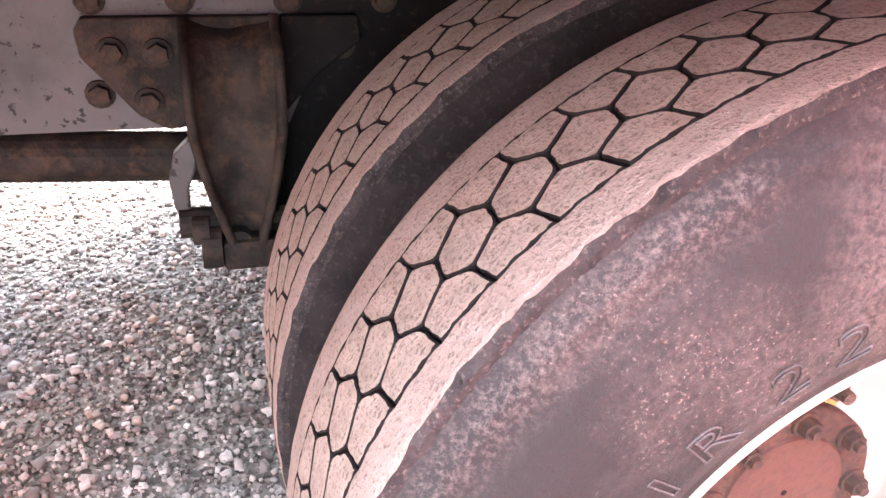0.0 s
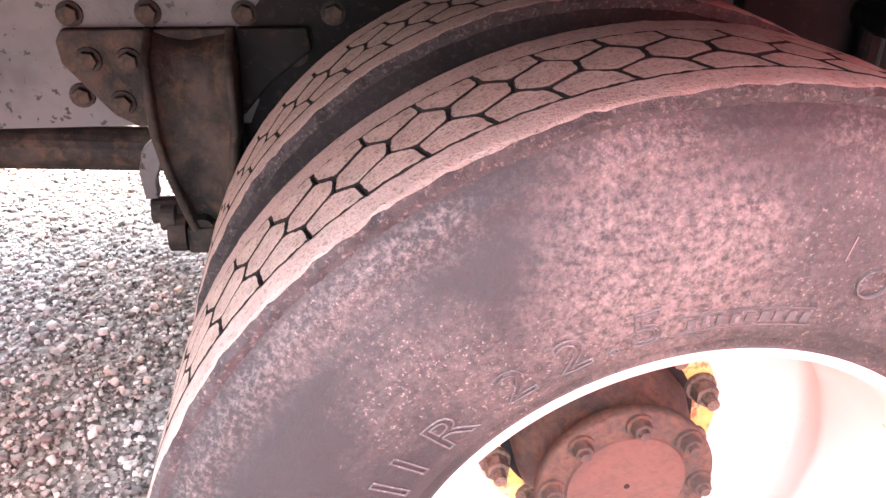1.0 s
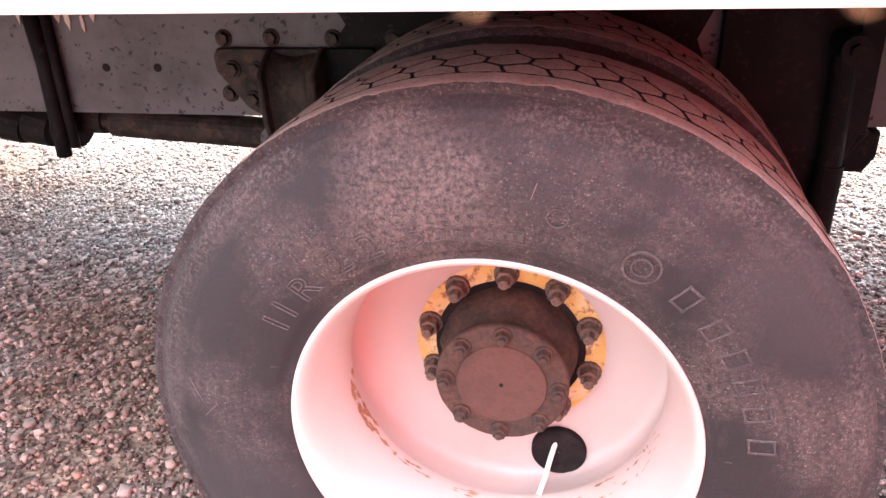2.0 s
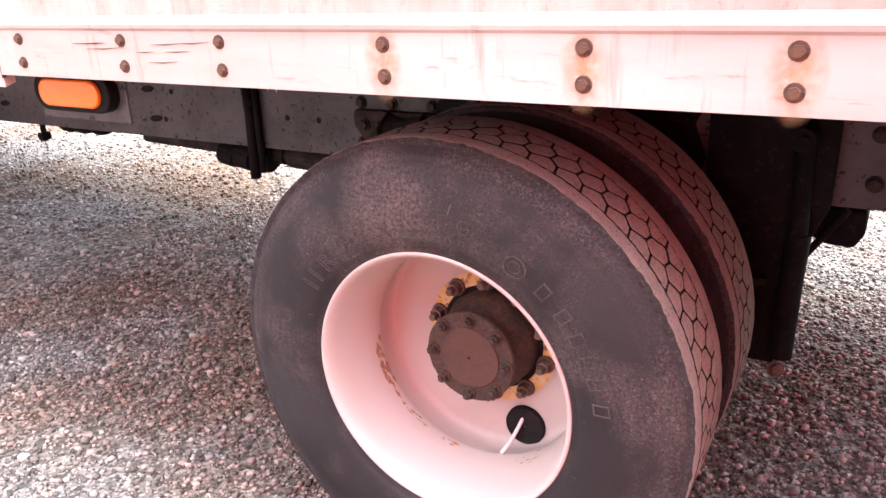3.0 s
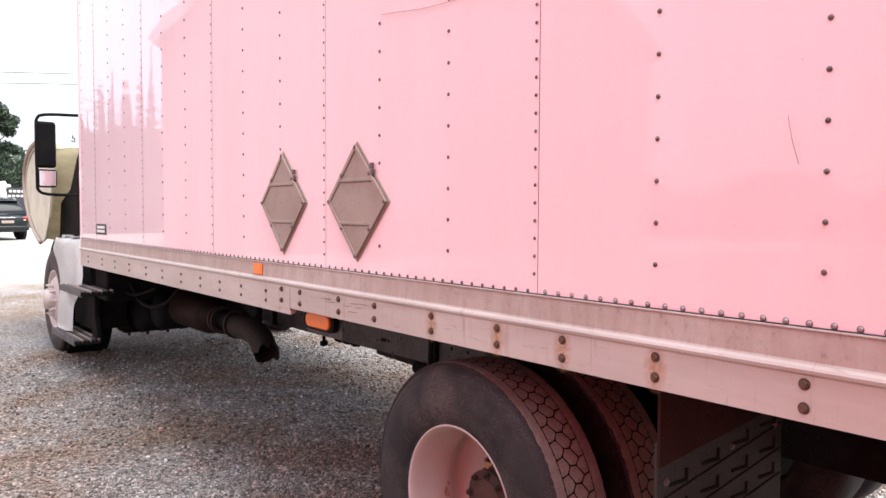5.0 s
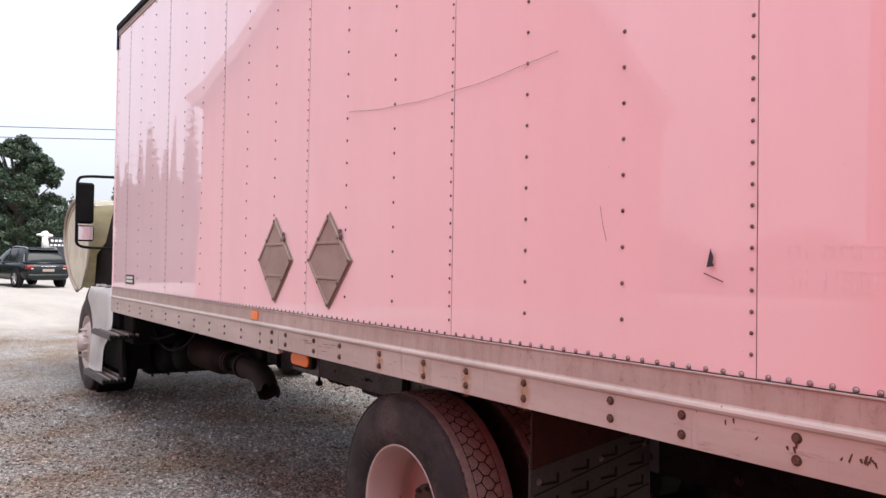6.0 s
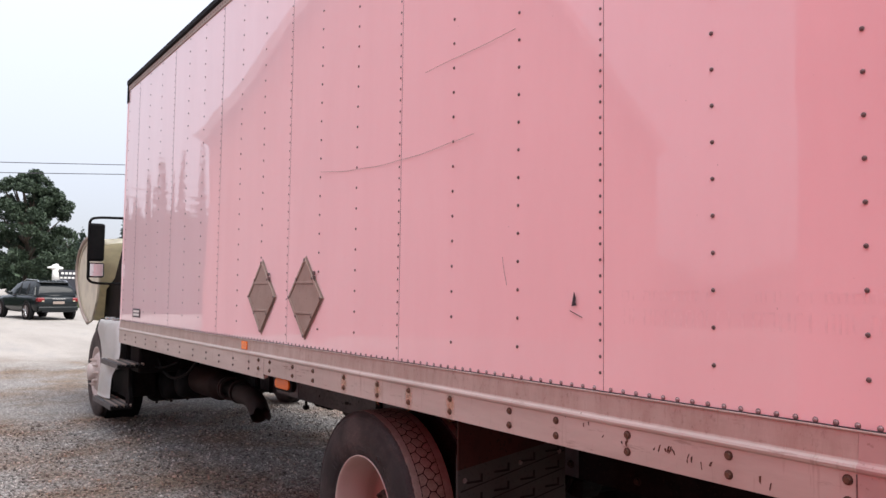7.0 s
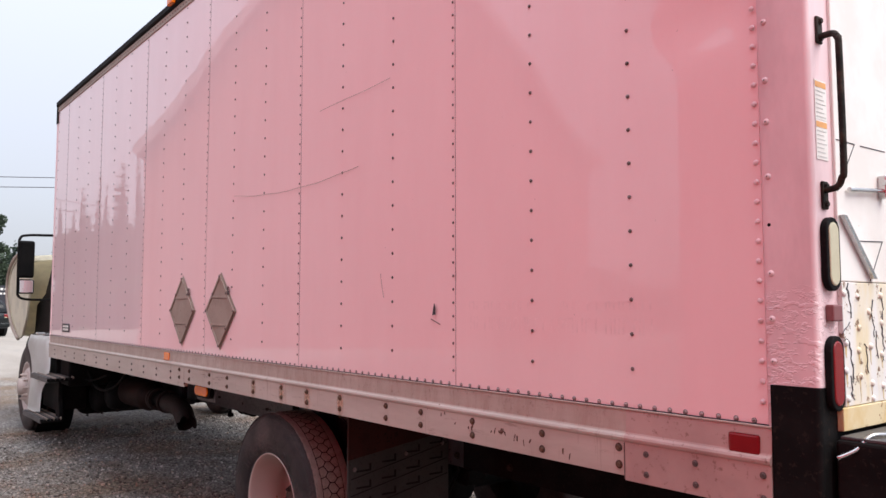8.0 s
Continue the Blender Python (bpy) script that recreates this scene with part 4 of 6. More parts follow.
for k in range(12):
    bar_mark(bm, 99.8 - 1.68 * k, 0.335, 0.0095, 0.0012)
    bar_mark(bm, 99.8 - 1.68 * k, 0.317, 0.0095, 0.0012)
tagged(part("raised_panel", bm, M["letter"], outer, "fine moulded lines round small print"), kind="stuff")
for th, r in ((123.2, 0.301), (83.8, 0.305), (43.8, 0.305), (160, 0.306), (3, 0.305), (340, 0.306), (200, 0.305)):
    part("rib_tick", bar_mark(bmesh.new(), th, r + 0.004, 0.0010, 0.016, 12), M["letter"], outer)
for th, r, w, turn in ((172, 0.42, 0.035, 30), (176, 0.40, 0.03, -40), (81, 0.39, 0.02, 80)):
    part("scuff", bar_mark(bmesh.new(), th, r, w, 0.0008, turn, 0.0006), M["rivet"], outer, "pale scuff in the rubber")

# rust marks in the rim well
def rust_patch(th0, th1, y0, y1, seed, count=26, big=1.0):
    bm = bmesh.new()
    rnd = random.Random(seed)
    for k in range(count):
        th = radians(rnd.uniform(th0, th1))
        y = rnd.uniform(y0, y1)
        r = float(np.interp(y, [0.192, 0.224, 0.259, 0.270, 0.276, 0.289], [0.257, 0.250, 0.2465, 0.2465, 0.249, 0.255])) - 0.0007
        l, w = big * rnd.uniform(0.006, 0.022) / 0.24, big * rnd.uniform(0.0008, 0.0032)
        q = [(th - l / 2, y), (th, y - w), (th + l / 2, y + w * 0.4), (th, y + w)]
        bm.faces.new([bm.verts.new((AXLE.x + r * math.cos(a), yy, AXLE.z + r * math.sin(a))) for a, yy in q])
    return bm


M["flake"] = worn("orange_rust", (0.36, 0.19, 0.10), (0.27, 0.13, 0.07), (0.15, 0.075, 0.045), 40, 120, (0.7, 0.9))
tagged(part("rust_flakes", rust_patch(182, 212, 0.246, 0.268, 3, 44, 1.5), M["flake"], rim_ob, "flaked rust along the rim well"), kind="stuff")
tagged(part("rust_flakes", rust_patch(214, 262, 0.25, 0.262, 4), M["flake"], rim_ob), kind="stuff")
tagged(part("rust_flakes", rust_patch(300, 345, 0.22, 0.26, 5), M["flake"], rim_ob), kind="stuff")

# ---- chassis fittings ----
big = part("frame_bolt", hexbolt(bmesh.new(), (0, 0, 0), (0, -1, 0), 0.0145, 0.014, 1.35), M["rust"], frame_n, "large flanged chassis bolt")
SP = [(-0.678, 0.85, 0.903), (-0.569, 0.85, 0.904), (-0.431, 0.85, 0.902), (-0.30, 0.85, 0.902), (-0.16, 0.85, 0.902), (-0.682, 0.85, 0.782), (-0.36, 0.85, 0.84), (0.69, 0.85, 0.90), (0.69, 0.85, 0.79), (0.86, 0.85, 0.90), (1.1, 0.85, 0.88), (1.1, 0.85, 0.79),
      (-0.658, 0.83, 0.841), (-0.602, 0.83, 0.839), (-0.620, 0.83, 0.775)]
for k, p in enumerate(SP):
    ob = big if k == 0 else new("frame_bolt", big.data)
    ob.parent = frame_n
    ob.matrix_basis = pose(*p, 0, 23 * k % 60, 0)
for x, z in ((-0.977, 0.838), (-0.849, 0.838), (-1.9, 0.86), (-2.6, 0.84), (-3.1, 0.86), (-1.55, 0.80), (-1.50, 0.90), (-2.05, 0.80), (-2.1, 0.91)):
    part("frame_hole", rod(bmesh.new(), (x, 0.8485, z), (x, 0.86, z), 0.0095), M["groove"], frame_n, "drilled hole")
# oblong slots with torn edges
for x, z in ((-1.62, 0.905), (-1.60, 0.80), (-2.55, 0.92), (-2.52, 0.81)):
    bm = bmesh.new()
    prism(bm, [(x - 0.035, z - 0.004), (x - 0.015, z - 0.013), (x + 0.02, z - 0.009), (x + 0.036, z + 0.004), (x + 0.012, z + 0.013), (x - 0.02, z + 0.009)], "y", 0.8483, 0.852)
    part("frame_slot", bm, M["groove"], frame_n)

rnd = random.Random(31)
for k in range(7):
    x, z = -1.16 + 0.028 * k + rnd.uniform(-0.01, 0.01), 0.955 - 0.012 * (k % 3)
    w = rnd.uniform(0.003, 0.009)
    part("peeled_paint", prism(bmesh.new(), [(x - w, z + 0.02), (x + w, z + 0.024), (x + w * 1.6, z), (x + w * 0.6, z - rnd.uniform(0.015, 0.035)), (x, z - 0.012), (x - w * 0.8, z - 0.004)], "y", 0.8465, 0.8488, 0.0005), M["holder"], frame_n, "curl of peeling pale paint")

# thin black sheet: the shadow above the axle, along with greasy dirt
part("greasy_shadow", prism(bmesh.new(), [(-0.43, 0.985), (-0.40, 0.93), (-0.44, 0.88), (-0.455, 0.82), (-0.42, 0.77), (-0.44, 0.725), (0.30, 0.725), (0.33, 0.82), (0.30, 0.90), (0.34, 0.985)], "y", 0.8478, 0.8492), M["black"], frame_n, "black sheet for the shadow on the greasy rail above the axle")

# spring hanger in front of the wheel: flange plate and a tapering channel
hanger = tagged(part("spring_hanger", prism(bmesh.new(), [(-0.700, 0.868), (-0.690, 0.884), (-0.445, 0.884), (-0.445, 0.75), (-0.60, 0.735), (-0.635, 0.755), (-0.697, 0.835)], "y", 0.8305, 0.8495, 0.003), M["rust"], truck), "heavy rusty spring hanger bracket bolted to the frame")
# rear flange takes black for the same shadow and greasy dirt
part("hanger_flange", prism(bmesh.new(), [(-0.444, 0.884), (-0.34, 0.884), (-0.335, 0.85), (-0.40, 0.80), (-0.444, 0.75)], "y", 0.8305, 0.8495, 0.003), M["black"], hanger, "greasy rear flange, coloured black for the shadow there")
for side in (0, 1):
    bm = bmesh.new()
    rows = []
    for k in range(17):
        w = k / 16
        z = 0.886 - 0.322 * w
        taper = max(0, (w - 0.42) / 0.58)
        x = (-0.574 + 0.044 * taper ** 1.3) if side == 0 else (-0.446 - 0.040 * taper ** 1.2)
        front = 0.757 + 0.07 * max(0, 1 - w / 0.12) + 0.012 * taper + 0.004 * noise.noise((w * 9, side, 4))
        t = 0.013 if side == 0 else -0.013
        rows.append([bm.verts.new(p) for p in ((x, 0.86, z), (x, front + 0.004, z), (x + 0.3 * t, front, z), (x + t, front + 0.003, z), (x + t, 0.86, z))])
    for p, q in zip(rows, rows[1:]):
        for i in range(4):
            bm.faces.new((p[i], p[i + 1], q[i + 1], q[i]))
    bm.faces.new(rows[-1])
    bmesh.ops.recalc_face_normals(bm, faces=bm.faces)
    part("hanger_cheek", bm, M["rust"], hanger, smooth=True)
bm = bmesh.new()
rows = []
for k in range(25):
    w = k / 24
    z = 0.882 - 0.337 * w
    bend = max(0, (w - 0.42) / 0.58)
    x0, x1 = -0.572 + 0.046 * bend ** 1.3, -0.448 - 0.042 * bend ** 1.2
    rows.append([bm.verts.new((x0 + (x1 - x0) * u, 0.772 + 0.055 * max(0, 1 - w / 0.09) + 0.026 * math.sin(math.pi * u) * (1 - 0.5 * w) - 0.012 * math.exp(-((w - 0.62) / 0.12) ** 2) + 0.02 * w * w + 0.010 * noise.noise((u * 4, w * 6, 2)), z)) for u in [i / 8 for i in range(9)]])
for p, q in zip(rows, rows[1:]):
    for i in range(8):
        bm.faces.new((p[i], p[i + 1], q[i + 1], q[i]))
part("hanger_web", bm, M["rust"], hanger, "curved rusty web of the hanger", smooth=True)
part("hanger_pin", rod(bmesh.new(), (-0.60, 0.82, 0.60), (-0.44, 0.82, 0.60), 0.022), M["rust"], hanger)
part("hanger_pin", rod(bmesh.new(), (-0.52, 0.775, 0.585), (-0.52, 0.84, 0.585), 0.016), M["rust"], hanger)
bm = block(-0.545, -0.47, 0.768, 0.87, 0.542, 0.588, 0.008)
rod(bm, (-0.572, 0.79, 0.573), (-0.545, 0.79, 0.573), 0.030)
rod(bm, (-0.582, 0.79, 0.600), (-0.560, 0.79, 0.600), 0.020)
part("shackle_block", bm, M["rust"], hanger)
bm = bmesh.new()
prism(bm, [(-0.606, 0.675), (-0.596, 0.712), (-0.575, 0.732), (-0.565, 0.725), (-0.570, 0.69), (-0.582, 0.66), (-0.582, 0.632), (-0.602, 0.632)], "y", 0.79, 0.815, 0.003)
part("hanger_hook", bm, M["frame"], hanger)
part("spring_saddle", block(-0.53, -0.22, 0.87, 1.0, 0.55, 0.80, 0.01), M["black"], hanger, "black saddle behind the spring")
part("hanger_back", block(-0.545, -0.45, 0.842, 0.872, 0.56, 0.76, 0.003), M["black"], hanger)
# leaf spring running back from the hanger
for k in range(4):
    bm = bmesh.new()
    pts = smooth_line([(-0.50 + 0.10 * k, 0, 0.560 - 0.022 * k), (-0.2, 0, 0.53 - 0.024 * k), (0.0, 0, 0.52 - 0.024 * k), (0.2, 0, 0.53 - 0.024 * k), (0.50 - 0.1 * k, 0, 0.560 - 0.022 * k)])
    for p, q in zip(pts, pts[1:]):
        bm.faces.new([bm.verts.new(v) for v in ((p.x, 0.78, p.z), (q.x, 0.78, q.z), (q.x, 0.86, q.z), (p.x, 0.86, p.z))])
        bm.faces.new([bm.verts.new(v) for v in ((p.x, 0.78, p.z - 0.018), (q.x, 0.78, q.z - 0.018), (q.x, 0.78, q.z), (p.x, 0.78, p.z))])
    part("spring_leaf", bm, M["rust"], hanger)
# bar that runs forward below the frame
bm = rod(bmesh.new(), (-1.035, 0.92, 0.69), (-0.565, 0.92, 0.664), 0.037, seg=20)
rod(bm, (-1.75, 0.92, 0.712), (-1.03, 0.92, 0.69), 0.024, seg=16)
rod(bm, (-1.12, 0.92, 0.694), (-1.06, 0.92, 0.692), 0.033, seg=16)
part("torque_rod", bm, M["rust"], truck, "brown steel bar below the frame", smooth=False)
# hanging lump and straps further forward
bm = bmesh.new()
tube(bm, [(-1.13, 0.835, 1.0), (-1.12, 0.832, 0.85), (-1.125, 0.83, 0.70), (-1.13, 0.832, 0.63)], 0.018, 8)
tube(bm, [(-1.09, 0.838, 1.0), (-1.095, 0.836, 0.8), (-1.10, 0.84, 0.65)], 0.012, 8)
part("hose", bm, M["black"], truck, "black hoses hanging down the frame", smooth=True)
bm = bmesh.new()
for k, (x, r) in enumerate(((-1.30, 0.045), (-1.22, 0.052), (-1.14, 0.05))):
    rod(bm, (x - 0.03, 0.90, 0.69), (x + 0.03, 0.90, 0.675), r, r * 0.9, 14)
part("brake_chamber", bm, M["black"], truck, "black ribbed air brake chamber", smooth=False)
bm = rod(bmesh.new(), (-2.33, 0.87, 0.735), (-2.33, 0.87, 0.66), 0.011, seg=8)
rod(bm, (-2.33, 0.85, 0.68), (-2.33, 0.89, 0.68), 0.018, seg=8)
part("drain_tap", bm, M["black"], truck)
bm = bmesh.new()
for x in (-2.25, -2.16, -2.06):
    bmesh.ops.create_uvsphere(bm, u_segments=12, v_segments=8, radius=0.05, matrix=Matrix.Translation((x, 0.95, 0.725)) @ Matrix.Diagonal((1.2, 1, 0.8, 1)))
part("valve_cluster", bm, M["black"], truck, smooth=True)
part("frame_strap", block(-3.02, -2.97, 0.835, 0.86, 0.72, 1.02, 0.004), M["black"], frame_n)

# side marker lamp under the rail
bm = bmesh.new()
def stadium(cx, cz, hl, hr, n=10):
    return [(cx + hl * sgn + hr * math.cos(a), cz + hr * math.sin(a)) for sgn, a0 in ((1, -90), (-1, 90)) for a in [radians(a0 + 180 * k / n) for k in range(n + 1)]]
prism(bm, stadium(-0.892, 1.052, 0.090, 0.043), "y", 0.056, 0.085, 0.004)
lamp = part("marker_lamp", bm, M["rubber"], truck, "oval amber side marker lamp in black rubber mount")
prism(bm := bmesh.new(), stadium(-0.890, 1.052, 0.074, 0.031), "y", 0.046, 0.060, 0.005)
part("lens", bm, M["amber"], lamp, "amber lens")
part("mount_plate", block(-1.05, -0.74, 0.085, 0.092, 0.985, 1.108, 0.003), M["frame"], lamp)

# muffler, clamped neck and a wide tail pipe cut off ragged
bm = lathe(bmesh.new(), [(0, 0.0), (0.0, 0.07), (0.02, 0.12), (0.05, 0.14), (0.62, 0.14), (0.68, 0.125), (0.72, 0.085), (0.76, 0.078)], 28)
bmesh.ops.transform(bm, matrix=Matrix.Translation((-4.22, 0.62, 0.742)) @ Matrix.Rotation(radians(-90), 4, "Z"), verts=bm.verts)
muffler = part("muffler", bm, M["darkred"], truck, "rust-red exhaust muffler with a cut-off tail pipe", smooth=True)
part("neck_pipe", rod(bmesh.new(), (-3.48, 0.62, 0.735), (-2.98, 0.62, 0.725), 0.062, seg=20), M["black"], muffler, smooth=True)
bm = tube(bmesh.new(), smooth_line([(-3.12, 0.62, 0.722), (-2.95, 0.615, 0.722), (-2.80, 0.61, 0.712), (-2.68, 0.60, 0.675), (-2.60, 0.595, 0.625)], 5), 0.082, 20)
end = [v for v in bm.verts if v.co.x > -2.70 and v.co.z < 0.70]
bm.faces.remove([f for f in bm.faces if len(f.verts) > 4 and f.calc_center_median().x > -2.8][0])
for v in end:
    v.co += Vector((0.035, 0, -0.05)) * (0.55 + 0.5 * math.sin(v.co.y * 95) * math.cos(v.co.x * 60)) * max(0, min(1, (v.co.x + 2.70) / 0.08))
tail = part("tail_pipe", bm, M["shaded_rust"], muffler, "wide rusty tail pipe with a ragged end", smooth=True)
for x in (-3.44, -3.38, -3.14):
    part("clamp", lathe(bmesh.new(), [(0, 0.080), (0, 0.102), (0.024, 0.102), (0.024, 0.080)], 24, (0, 0, 0)), M["shaded_rust"], muffler).matrix_basis = Matrix.Translation((x, 0.62, 0.73)) @ Matrix.Rotation(radians(-90), 4, "Z")
part("hanger_strap", block(-3.0, -2.965, 0.70, 0.735, 0.72, 1.05, 0.003), M["black"], muffler)

# shock absorber, hanger behind the wheel and tail fittings
bm = rod(bmesh.new(), (0.550, 0.78, 0.905), (0.556, 0.78, 0.62), 0.022, seg=18)
rod(bm, (0.556, 0.78, 0.68), (0.549, 0.78, 0.37), 0.026, seg=18)
rod(bm, (0.550, 0.72, 0.905), (0.550, 0.84, 0.905), 0.026, seg=14)
rod(bm, (0.550, 0.72, 0.905), (0.550, 0.705, 0.905), 0.014, seg=6)
part("shock_absorber", bm, M["black"], truck, "black shock absorber with mounting eye", smooth=False)
part("shock_nut", hexbolt(bmesh.new(), (0.545, 0.76, 0.345), (0.3, -1, 0.2), 0.014, 0.016, 1.4), M["nut"], truck)
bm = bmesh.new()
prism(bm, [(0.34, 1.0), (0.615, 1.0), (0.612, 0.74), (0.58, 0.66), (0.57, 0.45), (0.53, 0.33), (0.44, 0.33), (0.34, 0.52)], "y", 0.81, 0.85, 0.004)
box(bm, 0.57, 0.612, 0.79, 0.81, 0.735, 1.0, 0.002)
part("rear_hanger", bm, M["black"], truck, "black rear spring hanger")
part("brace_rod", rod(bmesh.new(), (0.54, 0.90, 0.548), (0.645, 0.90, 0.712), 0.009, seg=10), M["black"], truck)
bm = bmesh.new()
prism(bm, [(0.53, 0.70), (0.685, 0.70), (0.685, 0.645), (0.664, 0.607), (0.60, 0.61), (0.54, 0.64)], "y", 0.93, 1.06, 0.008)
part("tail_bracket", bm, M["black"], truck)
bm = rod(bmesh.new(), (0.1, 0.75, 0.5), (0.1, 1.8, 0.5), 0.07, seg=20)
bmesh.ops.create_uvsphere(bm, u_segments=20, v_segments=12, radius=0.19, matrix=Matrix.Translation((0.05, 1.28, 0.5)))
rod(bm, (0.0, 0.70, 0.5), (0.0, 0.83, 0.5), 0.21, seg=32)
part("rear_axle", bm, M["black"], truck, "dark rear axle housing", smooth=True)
part("hanging_box", block(2.1, 2.4, 0.95, 1.6, 0.55, 0.74, 0.01), M["black"], truck)

# mud flap
flap = part("mud_flap", block(0.83, 0.842, 0.125, 0.71, 0.22, 0.945, 0.003), M["flap"], truck, "dark grey rubber mud flap with moulded marks on a red-oxide bracket")
bm = bmesh.new()
prism(bm, [(0.12, 1.10), (0.73, 1.10), (0.73, 0.97), (0.12, 0.885)], "x", 0.8425, 0.852, 0.001)
part("flap_bracket", bm, M["bracket"], flap, "dark red-oxide steel bracket")
for row, (y0, z0) in enumerate(((0.17, 0.83), (0.17, 0.755), (0.17, 0.68))):
    for k in range(4):
        y, z = y0 + 0.14 * k, z0 + 0.028 * k
        bm = bmesh.new()
        box(bm, 0.8425, 0.8455, y, y + 0.075, z - 0.004, z + 0.004)
        box(bm, 0.8425, 0.8455, y + 0.07, y + 0.079, z - 0.004, z + 0.03)
        part("moulded_mark", bm, M["groove"], flap)
for k in range(3):
    part("moulded_line", prism(bmesh.new(), [(0.14, 0.795 - 0.075 * k), (0.70, 0.905 - 0.075 * k), (0.70, 0.909 - 0.075 * k), (0.14, 0.799 - 0.075 * k)], "x", 0.8425, 0.8445), M["groove"], flap)
for y in np.arange(0.24, 0.70, 0.045):
    h = 0.50 + 0.25 * (y - 0.24)
    part("moulded_rib", block(0.8425, 0.851, y - 0.014, y + 0.014, 0.24, h, 0.006), M["flap"], flap)
for y, z in ((0.16, 0.90), (0.16, 0.84), (0.42, 0.94), (0.66, 0.955), (0.67, 0.905), (0.45, 0.88)):
    part("flap_bolt", hexbolt(bmesh.new(), (0.8425, y, z), (1, 0, 0), 0.008, 0.006), M["rivet"], flap)

flap.matrix_basis = Matrix.Translation((0.030, -0.068, 0))

# ---- rear end ----
M["rust_white"] = worn("rusty_white_paint", (0.70, 0.69, 0.67), (0.68, 0.58, 0.36), (0.20, 0.12, 0.07), 7, 26, (0.4, 0.6), amount=(0.42, 0.66), stretch=(1, 1.6, 0.35), deep=(0.70, 0.73), bumps=0.3)
M["rust_yellow"] = worn("rust_stained_paint", (0.56, 0.40, 0.16), (0.64, 0.54, 0.34), (0.25, 0.12, 0.05), 5, 30, (0.5, 0.7), deep=(0.7, 0.76), bumps=0.3)
M["clear_lens"] = plain("yellowed_lens", (0.50, 0.47, 0.33), 0.2)
FACE = X_R + 0.124
door = part("rear_door", block(FACE - 0.04, FACE + 0.008, 0.094, 2.42, 1.644, 3.66, 0.003), M["white"], truck, "white rear door")


def oval_lamp(z, mat, label):
    bm = bmesh.new()
    prism(bm, [(b + 0.050, a + z) for a, b in stadium(0, 0, 0.055, 0.034)], "x", FACE, FACE + 0.017, 0.003)
    l = part("tail_lamp", bm, M["rubber"], truck, label)
    bm = bmesh.new()
    prism(bm, [(b + 0.050, a + z) for a, b in stadium(0, 0, 0.053, 0.024)], "x", FACE + 0.012, FACE + 0.020, 0.004)
    part("lens", bm, mat, l)


oval_lamp(1.708, M["clear_lens"], "oval yellowed reversing lamp in black rubber")
oval_lamp(1.424, M["red_lens"], "oval red tail lamp in black rubber")
part("clearance_marker", block(FACE, FACE + 0.02, 0.03, 0.078, 1.547, 1.587, 0.004), plain("faded_red_plastic", (0.20, 0.07, 0.075), 0.4), truck, "small dull red marker")
bm = tube(bmesh.new(), smooth_line([(FACE + 0.004, 0.040, 2.240), (FACE + 0.04, 0.032, 2.238), (FACE + 0.056, 0.022, 2.222), (FACE + 0.060, 0.020, 2.19), (FACE + 0.060, 0.022, 1.92), (FACE + 0.054, 0.024, 1.886), (FACE + 0.038, 0.034, 1.866), (FACE + 0.004, 0.041, 1.862)], 4), 0.008, 12)
handle = part("grab_handle", bm, M["rust"], truck, "brown steel grab handle", smooth=True)
for z in (2.258, 1.850):
    part("handle_foot", block(FACE, FACE + 0.007, 0.028, 0.056, z - 0.034, z + 0.034, 0.003), M["rust"], handle)
    for dz in (-0.022, 0.022):
        part("handle_bolt", hexbolt(bmesh.new(), (FACE + 0.007, 0.042, z + dz), (1, 0, 0), 0.007, 0.006), M["rust"], handle)
orange = plain("orange_print", (0.72, 0.36, 0.12), 0.5)
pale = plain("faded_print", (0.52, 0.52, 0.50), 0.5)
for z0, z1 in ((2.035, 2.133), (1.937, 2.034)):
    lab = part("sticker", block(FACE + 0.0008, FACE + 0.0016, 0.014, 0.072, z0, z1), M["white"], truck, "small printed warning sticker")
    part("sticker_band", block(FACE + 0.0018, FACE + 0.0022, 0.016, 0.070, z1 - 0.018, z1 - 0.004), orange, lab)
    for k in range(7):
        part("print_bar", block(FACE + 0.0018, FACE + 0.0022, 0.018, 0.066 - 0.007 * (k % 3), z0 + 0.006 + 0.0105 * k, z0 + 0.0085 + 0.0105 * k), pale, lab)
gate = part("lift_gate", block(FACE, FACE + 0.012, 0.094, 2.42, 1.342, 1.6415, 0.002), M["rust_white"], truck, "white steel lift gate plate with rust and peeling paint")
part("gate_foot", block(FACE, FACE + 0.016, 0.070, 2.42, 1.286, 1.3405, 0.002), M["rust_yellow"], gate, "rust-stained lower edge")
GX = FACE + 0.012
bm = bmesh.new()
for off in (0.0, 0.011):
    prism(bm, [(0.096 + off, 1.806), (0.104 + off, 1.806), (0.262 + off, 1.652), (0.254 + off, 1.652)], "x", FACE + 0.009, FACE + 0.022, 0.001)
part("door_brace", bm, M["chrome"], door, "slanting steel brace")
for p, q in (((0.174, 1.746), (0.339, 1.752)), ((0.339, 1.752), (0.258, 1.647)), ((0.10, 1.994), (0.199, 1.994)), ((0.232, 1.994), (0.376, 1.996)), ((0.199, 1.994), (0.098, 1.865))):
    part("door_seam", rod(bmesh.new(), (FACE + 0.0085, *p), (FACE + 0.0085, *q), 0.0014, seg=6), M["ink"], door, "thin dark seam in the door")
bm = rod(bmesh.new(), (FACE + 0.018, 0.14, 1.872), (FACE + 0.018, 0.348, 1.887), 0.0055, seg=10)
box(bm, FACE + 0.008, FACE + 0.03, 0.325, 0.352, 1.865, 1.925, 0.003)
